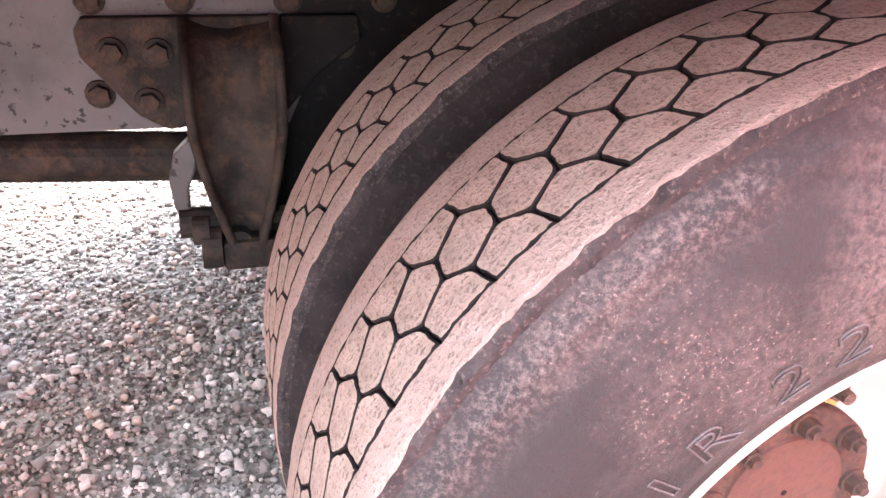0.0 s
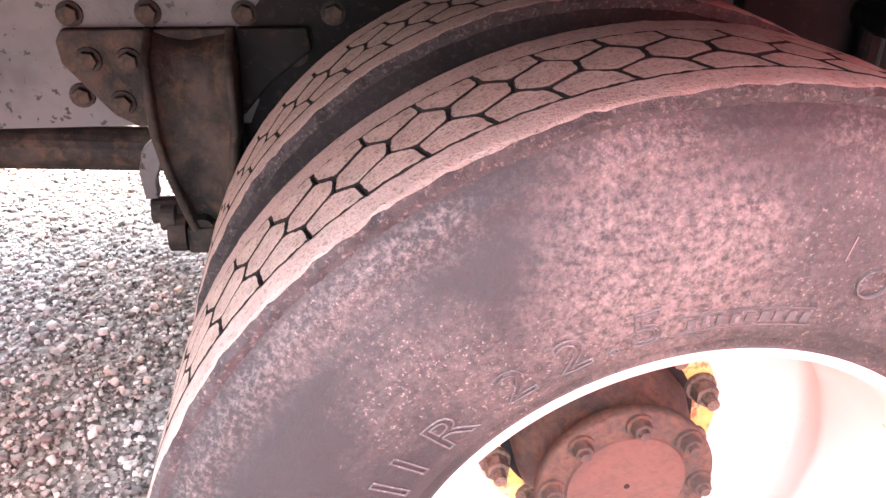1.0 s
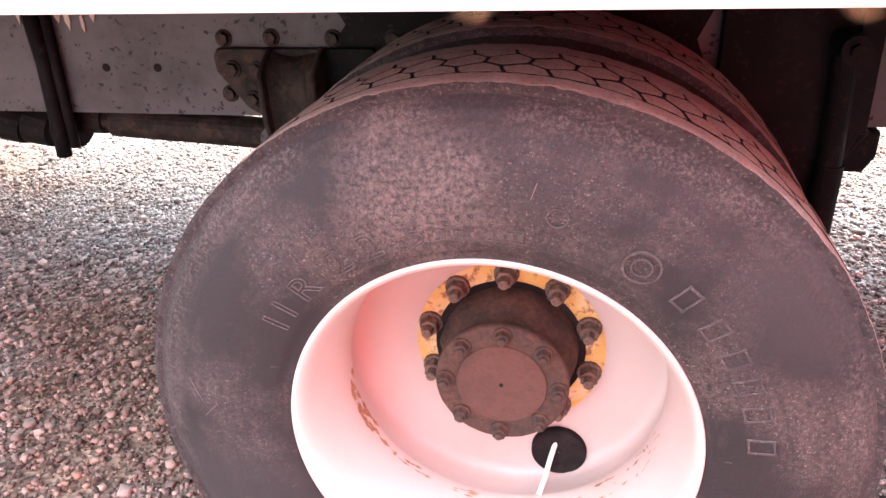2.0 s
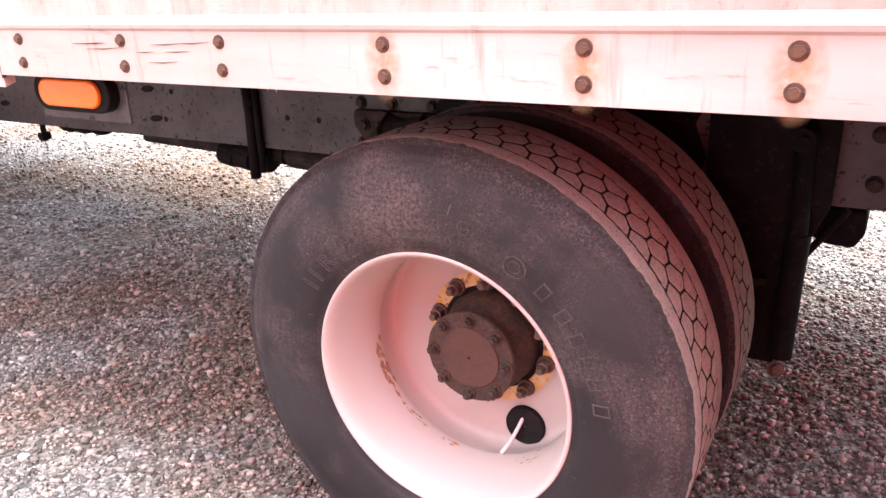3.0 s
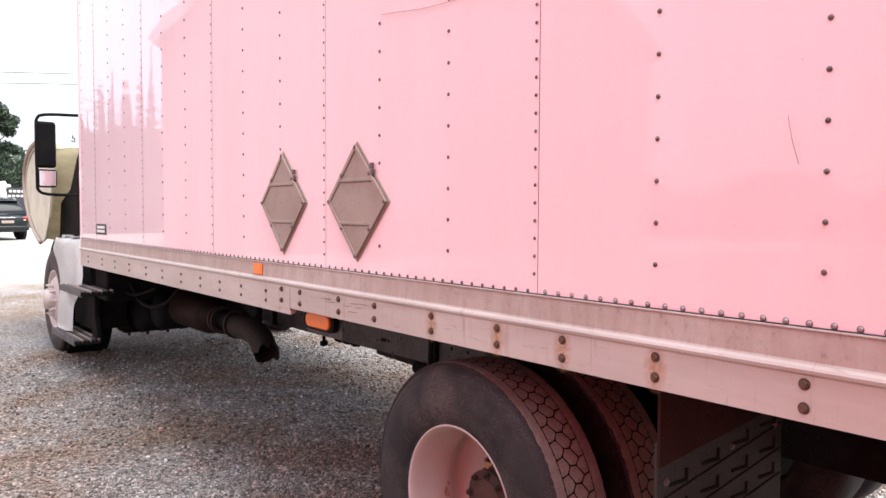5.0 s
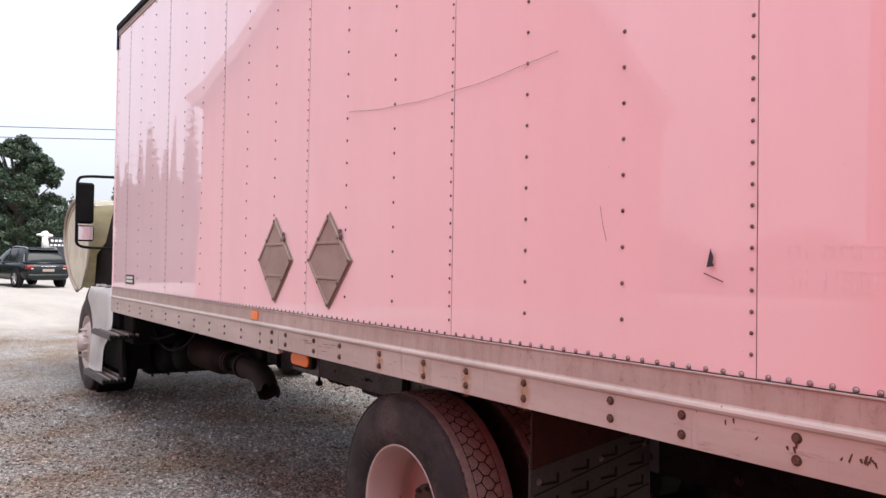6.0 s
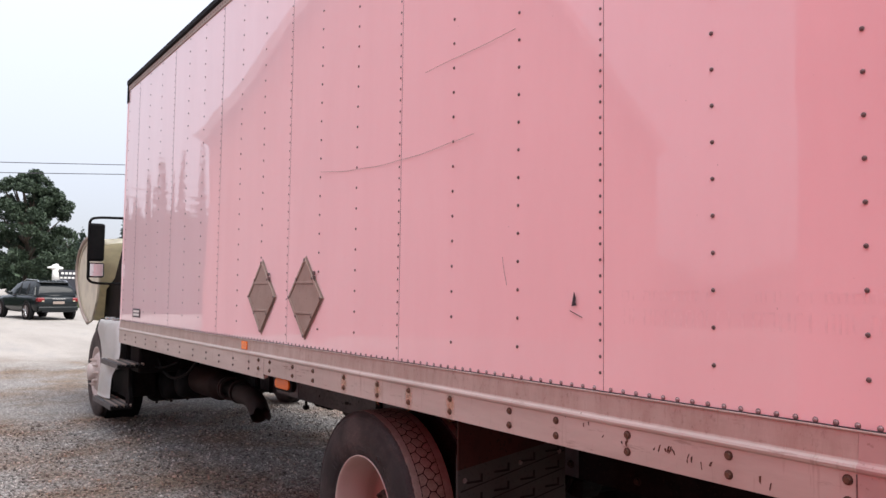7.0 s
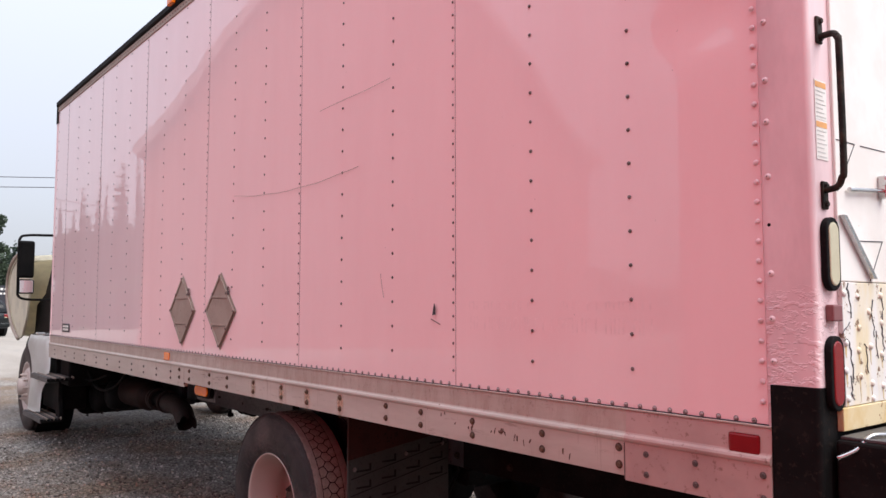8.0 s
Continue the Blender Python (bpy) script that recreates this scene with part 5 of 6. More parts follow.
rod(bm, (FACE + 0.02, 0.335, 1.905), (FACE + 0.05, 0.335, 1.905), 0.012, seg=12)
part("door_latch", bm, M["chrome"], door, "steel latch rod")
rnd = random.Random(12)
for y, zs in ((0.102, (1.614, 1.494, 1.428, 1.36)), (0.172, (1.607, 1.53, 1.474, 1.41)), (0.235, (1.569, 1.482, 1.39, 1.352)), (0.30, (1.61, 1.54, 1.46, 1.38)), (0.36, (1.60, 1.52, 1.44, 1.37)), (0.42, (1.61, 1.53, 1.45, 1.38))):
    for z in zs:
        bm = bmesh.new()
        dome(bm, (GX, y + rnd.uniform(-0.004, 0.004), z), (1, 0, 0), 0.009, 0.006)
        part("gate_rivet", bm, M["rust_white"], gate, smooth=True)
        if z < 1.5:
            w = rnd.uniform(0.003, 0.006)
            part("rust_streak", prism(bmesh.new(), [(y - w, z), (y + w, z), (y + 0.4 * w, z - rnd.uniform(0.03, 0.07)), (y - 0.5 * w, z - 0.03)], "x", GX, GX + 0.0006), M["rust_yellow"], gate)
for y, z, n, wide, lean in ((0.125, 1.64, 11, 0.0042, 0.0002), (0.126, 1.545, 4, 0.003, -0.009), (0.105, 1.505, 12, 0.0038, 0.0012), (0.20, 1.49, 8, 0.0035, 0.003), (0.255, 1.60, 10, 0.002, 0), (0.31, 1.63, 20, 0.004, 0), (0.27, 1.52, 8, 0.003, 0), (0.12, 1.415, 7, 0.0035, 0.002), (0.40, 1.60, 18, 0.003, 0)):
    bm = bmesh.new()
    w0 = wide * 0.5
    for k in range(n):
        c, d = y + lean + rnd.gauss(0, 0.0045), z - rnd.uniform(0.004, 0.013)
        w1 = wide * rnd.uniform(0.15, 1.0) * (1 - 0.5 * k / n)
        prism(bm, [(y - w0, z), (y + w0, z), (c + w1, d), (c - w1, d)], "x", GX + 0.0003, GX + 0.0016)
        if rnd.random() < 0.3:
            e = rnd.choice((-1, 1)) * rnd.uniform(0.008, 0.02)
            prism(bm, [(y - w0, z), (y + w0, z), (y + e, z + rnd.uniform(-0.008, 0.004))], "x", GX + 0.0003, GX + 0.0016)
        y, z, w0 = c, d, w1
    part("paint_crack", bm, M["ink"], gate, "ragged dark crack in the paint")
deck = part("rear_deck", block(FACE + 0.012, 3.55, 0.03, 2.5, 1.09, 1.272, 0.008), M["black"], truck, "black steel rear deck and bumper")
part("deck_edge", block(FACE + 0.02, 3.55, 0.04, 2.5, 1.2722, 1.280, 0.002), M["frame"], deck, "worn grey edge of the deck")
part("deck_cable", tube(bmesh.new(), smooth_line([(FACE + 0.03, 0.0, 1.235), (FACE + 0.06, 0.03, 1.255), (FACE + 0.08, 0.06, 1.285), (FACE + 0.1, 0.12, 1.286), (FACE + 0.14, 0.25, 1.286)], 5), 0.005, 8), M["chrome"], deck, smooth=True)
for k, z in enumerate((1.448, 1.552, 1.664, 1.906, 2.044, 2.15, 2.30, 2.44, 2.58, 2.72, 2.86, 3.0, 3.14, 3.28, 3.42, 3.56)):
    bm = bmesh.new()
    dome(bm, (2.957, -0.008, z), (0, -1, 0), 0.0085, 0.005, 10)
    rv = part("post_rivet", bm, M["post"], rear_post, smooth=True)
    part("rivet_pit", rod(bmesh.new(), (2.957, -0.0122, z), (2.957, -0.0134, z), 0.0022, seg=8), M["rivet"], rv)
part("post_hole", rod(bmesh.new(), (2.956, -0.0082, 1.785), (2.956, -0.002, 1.785), 0.0048, seg=10), M["groove"], rear_post, "small empty rivet hole")
part("roof_marker", block(-1.42, -1.32, -0.05, -0.02, 3.685, 3.735, 0.008), M["amber"], truck, "amber roof marker lamp")

# rust that has run round the rail bolts
def stain_mat():
    m, nt, b = material("rust_run", 0.7, 0, (0.62, 0.36, 0.18), 0.2)
    co = nt.nodes.new("ShaderNodeTexCoord")
    gr = nt.nodes.new("ShaderNodeTexGradient")
    gr.gradient_type = "SPHERICAL"
    mp = nt.nodes.new("ShaderNodeMapping")
    mp.inputs["Scale"].default_value = (26, 1, 15)
    nt.links.new(co.outputs["Object"], mp.inputs[0])
    nt.links.new(mp.outputs[0], gr.inputs[0])
    n = tex(nt, "noise", 60, 4, 0.6, world_space=True)
    f = nt.nodes.new("ShaderNodeMath")
    f.operation = "MULTIPLY"
    nt.links.new(gr.outputs["Fac"], f.inputs[0])
    nt.links.new(ramp(nt, n.outputs[0], [(0.3, (0.06, 0.06, 0.06)), (0.7, (0.48, 0.48, 0.48))]), f.inputs[1])
    nt.links.new(f.outputs[0], b.inputs["Alpha"])
    return m


M["stain"] = stain_mat()
for x in (0.013, 0.341, 0.607, 0.912):
    st = part("rust_run", block(-0.038, 0.038, -0.0003, 0.0, -0.066, 0.066), M["stain"], rail, "orange rust stain run down the rail")
    st.matrix_basis = pose(x, -0.0124, 1.150)

# faint raised traces of lettering that was taken off, unreadable
M["ghost"] = plain("cleaner_paint", (0.91, 0.655, 0.665), 0.10)
rnd = random.Random(64)
for x, end, z0, z1 in ((1.80, 2.60, 1.500, 1.548), (1.79, 2.10, 1.572, 1.602), (2.24, 2.60, 1.572, 1.600)):
    while x < end:
        bm = bmesh.new()
        w, stem = rnd.uniform(0.020, 0.034), rnd.uniform(0.005, 0.008)
        box(bm, x, x + stem, -0.0004, 0.0, z0, z1)
        if rnd.random() < 0.7:
            box(bm, x + w - stem, x + w, -0.0004, 0.0, z0, z1)
        if rnd.random() < 0.6:
            box(bm, x + stem, x + w - stem, -0.0004, 0.0, z1 - 0.006, z1)
        part("letter_trace", bm, M["ghost"], cargo, "faint trace of removed lettering")
        x += w + rnd.uniform(0.007, 0.012)

# marks, stickers and scratches on the side
part("makers_plate", block(-4.345, -4.08, -0.0075, -0.004, 1.34, 1.42, 0.001), M["ink"], cargo, "dark maker's plate with unreadable print")
for z in (1.355, 1.385):
    part("print_bar", block(-4.32, -4.105, -0.009, -0.0076, z, z + 0.02), M["white"], cargo)
def scratch(pts, w):
    bm = bmesh.new()
    for (a, b), (c, d) in zip(pts, pts[1:]):
        prism(bm, [(a, b - w), (c, d - w), (c, d + w), (a, b + w)], "y", -0.0075, -0.0062)
    return bm
curve = [(-0.305 + 0.0963 * k, 2.222 - 0.0125 * k + 0.00081 * k * k + 0.002 * math.sin(k * 1.7)) for k in range(15)]
part("scratch", scratch(curve, 0.0009), M["holder"], cargo, "long thin curved scratch")
part("scratch", scratch([(0.694 + 0.085 * k, 2.522 + 0.0034 * k + 0.002 * math.sin(k)) for k in range(8)], 0.0008), M["holder"], cargo)
part("scratch", scratch([(1.225, 1.72), (1.235, 1.67), (1.25, 1.62)], 0.0012), M["rivet"], cargo)
bm = bmesh.new()
prism(bm, [(1.583, 1.55), (1.604, 1.553), (1.599, 1.562), (1.601, 1.575), (1.594, 1.596), (1.590, 1.58), (1.587, 1.566)], "y", -0.0078, -0.006)
part("paint_chip", bm, M["ink"], cargo, "dark chip in the paint")
part("scratch", scratch([(1.575, 1.535), (1.63, 1.515)], 0.0015), M["rivet"], cargo)
# scuffed paint on the lower rail
rnd = random.Random(8)
bm = bmesh.new()
for cx, cz, n, ln in ((1.62, 1.185, 5, 0.012), (1.78, 1.16, 4, 0.01), (1.98, 1.155, 9, 0.012), (2.07, 1.15, 5, 0.01), (-0.48, 1.155, 5, 0.10), (-0.7, 1.17, 3, 0.12), (2.35, 1.15, 2, 0.008)):
    for k in range(n):
        x, z = cx + rnd.gauss(0, 0.035), cz + rnd.gauss(0, 0.012)
        l, w = ln * rnd.uniform(0.4, 1), rnd.uniform(0.0008, 0.003) if ln < 0.05 else 0.0009
        if ln < 0.05:
            h, sl = rnd.uniform(0.006, 0.02), rnd.uniform(-0.006, 0.006)
            prism(bm, [(x - w, z), (x + w, z + 0.002), (x + sl + 0.5 * w, z - h), (x + sl - w, z - h * 0.8)], "y", -0.0135, -0.0122)
        else:
            prism(bm, [(x - l / 2, z), (x, z - w), (x + l / 2, z + 0.04 * l), (x, z + w)], "y", -0.0135, -0.0122)
tagged(part("scuffs", bm, M["bolt"], rail, "small scuffs and gouges in the rail"), kind="stuff")

# ---- front end ----
FA = Vector((-6.25, 0, 0.655))


def front_tyre(y0, flip):
    s = -1 if flip else 1
    prof = [(0.02, 0.29), (0.005, 0.33), (0.0, 0.385), (0.012, 0.448), (0.024, 0.474), (0.034, 0.492), (0.05, 0.5), (0.075, 0.5005), (0.076, 0.49), (0.086, 0.49), (0.087, 0.502), (0.13, 0.503), (0.131, 0.49), (0.141, 0.49), (0.142, 0.502), (0.19, 0.50), (0.21, 0.5), (0.24, 0.49), (0.256, 0.45), (0.27, 0.385), (0.25, 0.29)]
    prof = [(y * 0.86, r) for y, r in prof]
    return lathe(bmesh.new(), [(y0 + s * y, r) for y, r in prof], 72, FA)


ft = part("front_tyre", front_tyre(0.03, False), M["sidewall"], truck, "front steer tyre", smooth=True)
bm = lathe(bmesh.new(), [(0.06, 0.291), (0.035, 0.285), (0.04, 0.272), (0.075, 0.262), (0.085, 0.24), (0.045, 0.205), (0.03, 0.19), (0.028, 0.10), (0.0, 0.095), (-0.045, 0.09), (-0.05, 0.0)], 64, (FA.x, 0.01, FA.z))
fr = part("front_rim", bm, M["rim"], truck, "white front wheel with protruding hub and nuts", smooth=True)
fn = part("lug_nut", hexbolt(bmesh.new(), (0, 0, 0), (0, -1, 0), 0.017, 0.035, 1.2, 0.02), M["rim"], fr)
for k in range(10):
    ob = fn if k == 0 else new("lug_nut", fn.data)
    ob.parent = fr
    ob.matrix_basis = pose(FA.x + 0.143 * math.cos(radians(36 * k)), 0.039, FA.z + 0.143 * math.sin(radians(36 * k)))
part("front_tyre", front_tyre(WIDE - 0.03, True), M["sidewall"], truck, smooth=True)
part("far_tyre", (lambda: (lambda b: b)(lathe(bmesh.new(), [(WIDE - 0.085 - y, r) for y, r in ((0.02, 0.29), (0.0, 0.385), (0.02, 0.474), (0.04, 0.5), (0.23, 0.5), (0.25, 0.474), (0.27, 0.385), (0.25, 0.29))], 64, AXLE)))(), M["sidewall"], truck, "far rear tyre", smooth=True)
part("far_tyre", lathe(bmesh.new(), [(WIDE - 0.412 - y, r) for y, r in ((0.02, 0.29), (0.0, 0.385), (0.02, 0.474), (0.04, 0.5), (0.23, 0.5), (0.25, 0.474), (0.27, 0.385), (0.25, 0.29))], 64, AXLE), M["sidewall"], truck, smooth=True)

# cab side below the door, with the rear of the wheel arch
bm = bmesh.new()
flank = []
for k in range(17):
    w = k / 16
    z = 0.47 + 0.80 * w
    x0 = FA.x + math.sqrt(max(0.012, 0.49 ** 2 - (z - FA.z) ** 2))
    x1 = -5.24 + 0.26 * min(1, max(0, (w - 0.30) / 0.30)) ** 0.7
    flank.append([bm.verts.new((x0 + (x1 - x0) * u, -0.045 + 0.03 * (1 - math.sin(math.pi * min(1, 0.5 + w))) + 0.045 * (2 * u - 1) ** 4 + 0.03 * max(0, w - 0.9) * 10, z)) for u in [i / 8 for i in range(9)]])
for p, q in zip(flank, flank[1:]):
    for i in range(8):
        bm.faces.new((p[i], p[i + 1], q[i + 1], q[i]))
bmesh.ops.solidify(bm, geom=list(bm.faces), thickness=0.02)
bmesh.ops.recalc_face_normals(bm, faces=bm.faces)
cab = part("cab", bm, M["white"], truck, "white truck cab, lower side panel and cowl", smooth=True)
part("inner_wing", block(-5.62, -5.02, 0.10, 0.40, 0.50, 1.14, 0.01), M["black"], cab, "black inner wing behind the side panel")
part("cab_shell", block(-6.15, -4.98, 0.42, 2.14, 1.0, 2.75, 0.08), M["white"], cab)
part("cowl", block(-6.35, -5.0, 0.12, 2.44, 1.16, 1.262, 0.03), M["white"], cab)
part("side_marker", block(-5.60, -5.545, -0.006, 0.004, 1.06, 1.14, 0.002), M["ink"], cab, "small dark side marker recess")
part("marker_frame", block(-5.63, -5.515, -0.004, 0.002, 1.03, 1.17, 0.002), M["white"], cab)
part("cowl_hinge", block(-5.72, -5.6, 0.02, 0.10, 1.27, 1.30, 0.006), M["chrome"], cab)
part("cowl_hinge", block(-5.38, -5.28, 0.02, 0.10, 1.27, 1.295, 0.006), M["chrome"], cab)
part("wheel_arch_liner", lathe(bmesh.new(), [(0.1, 0.595), (0.45, 0.595), (0.45, 0.58), (0.1, 0.58)], 40, (FA.x, 0, FA.z + 0.02)), M["black"], cab, "black plastic wheel arch liner", smooth=True)
bm = bmesh.new()
prism(bm, [(-6.15, 1.27), (-6.15, 2.1), (-6.5, 1.75), (-6.95, 1.62), (-7.1, 1.0), (-6.4, 0.9)], "y", 0.26, 2.2, 0.03)
part("engine", bm, M["black"], cab, "dark engine bay below the raised hood")

# hood, swung forward: curved shell with an open rear, its near cheek and a lip
sec = smooth_line([(-6.55, 0, 2.17), (-7.1, 0, 2.26), (-7.65, 0, 2.20), (-8.0, 0, 2.0), (-8.02, 0, 1.72), (-7.8, 0, 1.48), (-7.5, 0, 1.30), (-7.15, 0, 1.18)], 5)
bm = bmesh.new()
n_y = 14
rows = []
for p in sec:
    row = []
    for k in range(n_y + 1):
        u = k / n_y
        bulge = 1 - (2 * u - 1) ** 6
        c = Vector((-6.9, 0, 1.65))
        q = c + (Vector(p) - c) * (0.90 + 0.10 * bulge)
        row.append(bm.verts.new((q.x, 0.10 + 2.34 * u, q.z)))
    rows.append(row)
for a, b in zip(rows, rows[1:]):
    for k in range(n_y):
        bm.faces.new((a[k], a[k + 1], b[k + 1], b[k]))
bmesh.ops.solidify(bm, geom=list(bm.faces), thickness=0.02)
hood = part("hood", bm, M["cream"], truck, "cream inside of the raised hood", smooth=True)
bm = bmesh.new()
side = [(p.x, p.z) for p in sec]
prism(bm, side + [(-6.98, 1.22), (-6.75, 1.45), (-6.6, 1.8)], "y", 0.11, 0.135, 0.004)
part("hood_cheek", bm, M["cream"], hood)
part("hood_lip", tube(bmesh.new(), [(p.x, 0.10, p.z) for p in sec], 0.022, 10), M["holder"], hood, "grey rubber edge", smooth=True)

# mirrors on a looped arm
bm = tube(bmesh.new(), smooth_line([(-5.55, 0.44, 2.385), (-5.6, 0.1, 2.38), (-5.62, -0.12, 2.37), (-5.62, -0.185, 2.33), (-5.62, -0.19, 2.2), (-5.62, -0.19, 1.8), (-5.62, -0.18, 1.70), (-5.62, -0.10, 1.665), (-5.6, 0.1, 1.66), (-5.55, 0.44, 1.66)], 5), 0.014, 10)
mirror = part("mirror_arm", bm, M["black"], truck, "black looped mirror arm with two mirrors", smooth=True)
part("mirror_head", block(-5.68, -5.59, -0.20, -0.035, 1.90, 2.31, 0.025), M["rubber"], mirror, "tall black main mirror")
head = part("mirror_head", block(-5.68, -5.59, -0.19, -0.03, 1.725, 1.885, 0.022), M["rubber"], mirror, "small convex mirror")
mm, _, bb = material("mirror_glass", 0.03, 1.0, (0.8, 0.8, 0.8))
part("mirror_glass", block(-5.589, -5.584, -0.178, -0.045, 1.738, 1.872, 0.004), mm, mirror, "mirror glass")
part("mirror_back", block(-5.589, -5.583, -0.185, -0.05, 1.92, 2.29, 0.004), M["rubber"], mirror)


# cab steps
def step_plate(x0, x1, y0, y1, z):
    st = part("cab_step", block(x0, x1, y0, y0 + 0.012, z - 0.05, z - 0.001, 0.002), M["frame"], truck, "black serrated steel cab step")
    for k in range(6):
        y = y0 + 0.013 + (y1 - y0 - 0.013) * (k + 0.5) / 6
        part("tread_bar", block(x0, x1, y - 0.0085, y + 0.0085, z - 0.03, z, 0.003), M["holder"] if k % 2 else M["frame"], st)
    for x in (x0, x1 - 0.02, (x0 + x1) / 2):
        part("step_bar", block(x, x + 0.02, y0, y1, z - 0.045, z - 0.0125, 0.002), M["black"], st)
    return st


step_plate(-5.32, -4.52, -0.09, 0.17, 0.885)
low = step_plate(-5.72, -4.82, -0.08, 0.13, 0.455)
bm = bmesh.new()
prism(bm, [(-5.02, 0.84), (-4.9, 0.84), (-4.9, 0.62), (-4.84, 0.5), (-4.84, 0.42), (-4.98, 0.42), (-5.06, 0.6)], "y", 0.10, 0.14, 0.005)
part("step_bracket", bm, M["black"], low)
bm = bmesh.new()
prism(bm, [(-5.5, 0.8), (-5.40, 0.84), (-5.42, 0.68), (-5.55, 0.55), (-5.60, 0.42), (-5.70, 0.42), (-5.66, 0.6)], "y", 0.15, 0.18, 0.005)
part("step_bracket", bm, M["black"], low)

# tanks that lie across the frame between the steps and the muffler
for x, r, z, y0 in ((-5.42, 0.21, 0.60, 0.40), (-4.92, 0.17, 0.635, 0.42), (-4.50, 0.15, 0.68, 0.46)):
    bm = lathe(bmesh.new(), [(0, 0), (0.0, r * 0.5), (0.03, r * 0.86), (0.08, r), (1.1, r), (1.15, r * 0.86), (1.18, r * 0.5), (1.18, 0)], 28, (x, y0, z))
    tank = part("air_tank", bm, M["black"], truck, "black steel tank slung across the frame", smooth=True)
    for dy in (0.22, 0.8):
        part("tank_strap", lathe(bmesh.new(), [(dy, r + 0.001), (dy, r + 0.007), (dy + 0.04, r + 0.007), (dy + 0.04, r + 0.001)], 28, (x, y0, z)), M["rust"], tank)
    part("drain_plug", rod(bmesh.new(), (x, y0 + 0.12, z - r - 0.025), (x, y0 + 0.12, z - r + 0.01), 0.014, seg=8), M["rust"], tank)
battery = part("battery_box", block(-4.95, -4.58, 0.12, 0.72, 0.78, 1.06, 0.02), M["black"], truck, "black battery box under the cab")
part("box_lid", block(-4.96, -4.57, 0.11, 0.73, 1.0605, 1.085, 0.006), M["black"], battery)
part("air_hose", tube(bmesh.new(), smooth_line([(-4.6, 0.3, 0.95), (-4.45, 0.33, 0.80), (-4.2, 0.36, 0.76), (-3.95, 0.4, 0.82), (-3.8, 0.45, 0.95)], 5), 0.014, 8), M["black"], truck, "black hose looped below the box", smooth=True)
part("air_hose", tube(bmesh.new(), smooth_line([(-4.7, 0.25, 0.9), (-4.55, 0.28, 0.84), (-4.3, 0.30, 0.86), (-4.0, 0.34, 0.93)], 5), 0.010, 8), M["black"], truck, smooth=True)

# ---- the place around ----
# unseen wall added to bounce red light onto the lorry and hold off sky
def bounce_wall():
    bm = bmesh.new()
    prism(bm, [(0.1, -0.05), (10.5, -0.05), (10.5, 5.6), (2.2, 5.6), (2.2, 4.2), (0.1, 4.2)], "y", -3.9, -3.7)
    return tagged(part("red_bounce_wall", bm, M["bounce_wall"]), "unseen tall red wall, added to throw red light on the lorry", "wall", kind="structure")


bounce_wall()


def leaf_mat(name, a, b):
    m, nt, bs = material(name, 0.6, 0, a, 0.3)
    g = nt.nodes.new("ShaderNodeNewGeometry")
    nt.links.new(ramp(nt, g.outputs["Random Per Island"], [(0.0, a), (0.6, b), (1.0, tuple(1.5 * v for v in b))]), bs.inputs["Base Color"])
    return m


M["leaf"] = leaf_mat("broad_leaves", (0.022, 0.036, 0.022), (0.042, 0.062, 0.036))
M["needle"] = leaf_mat("needles", (0.018, 0.032, 0.024), (0.03, 0.048, 0.034))
M["bark"] = worn("bark", (0.10, 0.075, 0.055), (0.06, 0.048, 0.04), (0.03, 0.025, 0.02), 3, 20, (0.8, 0.95), stretch=(1, 1, 0.2), bumps=0.8, dist=0.02)


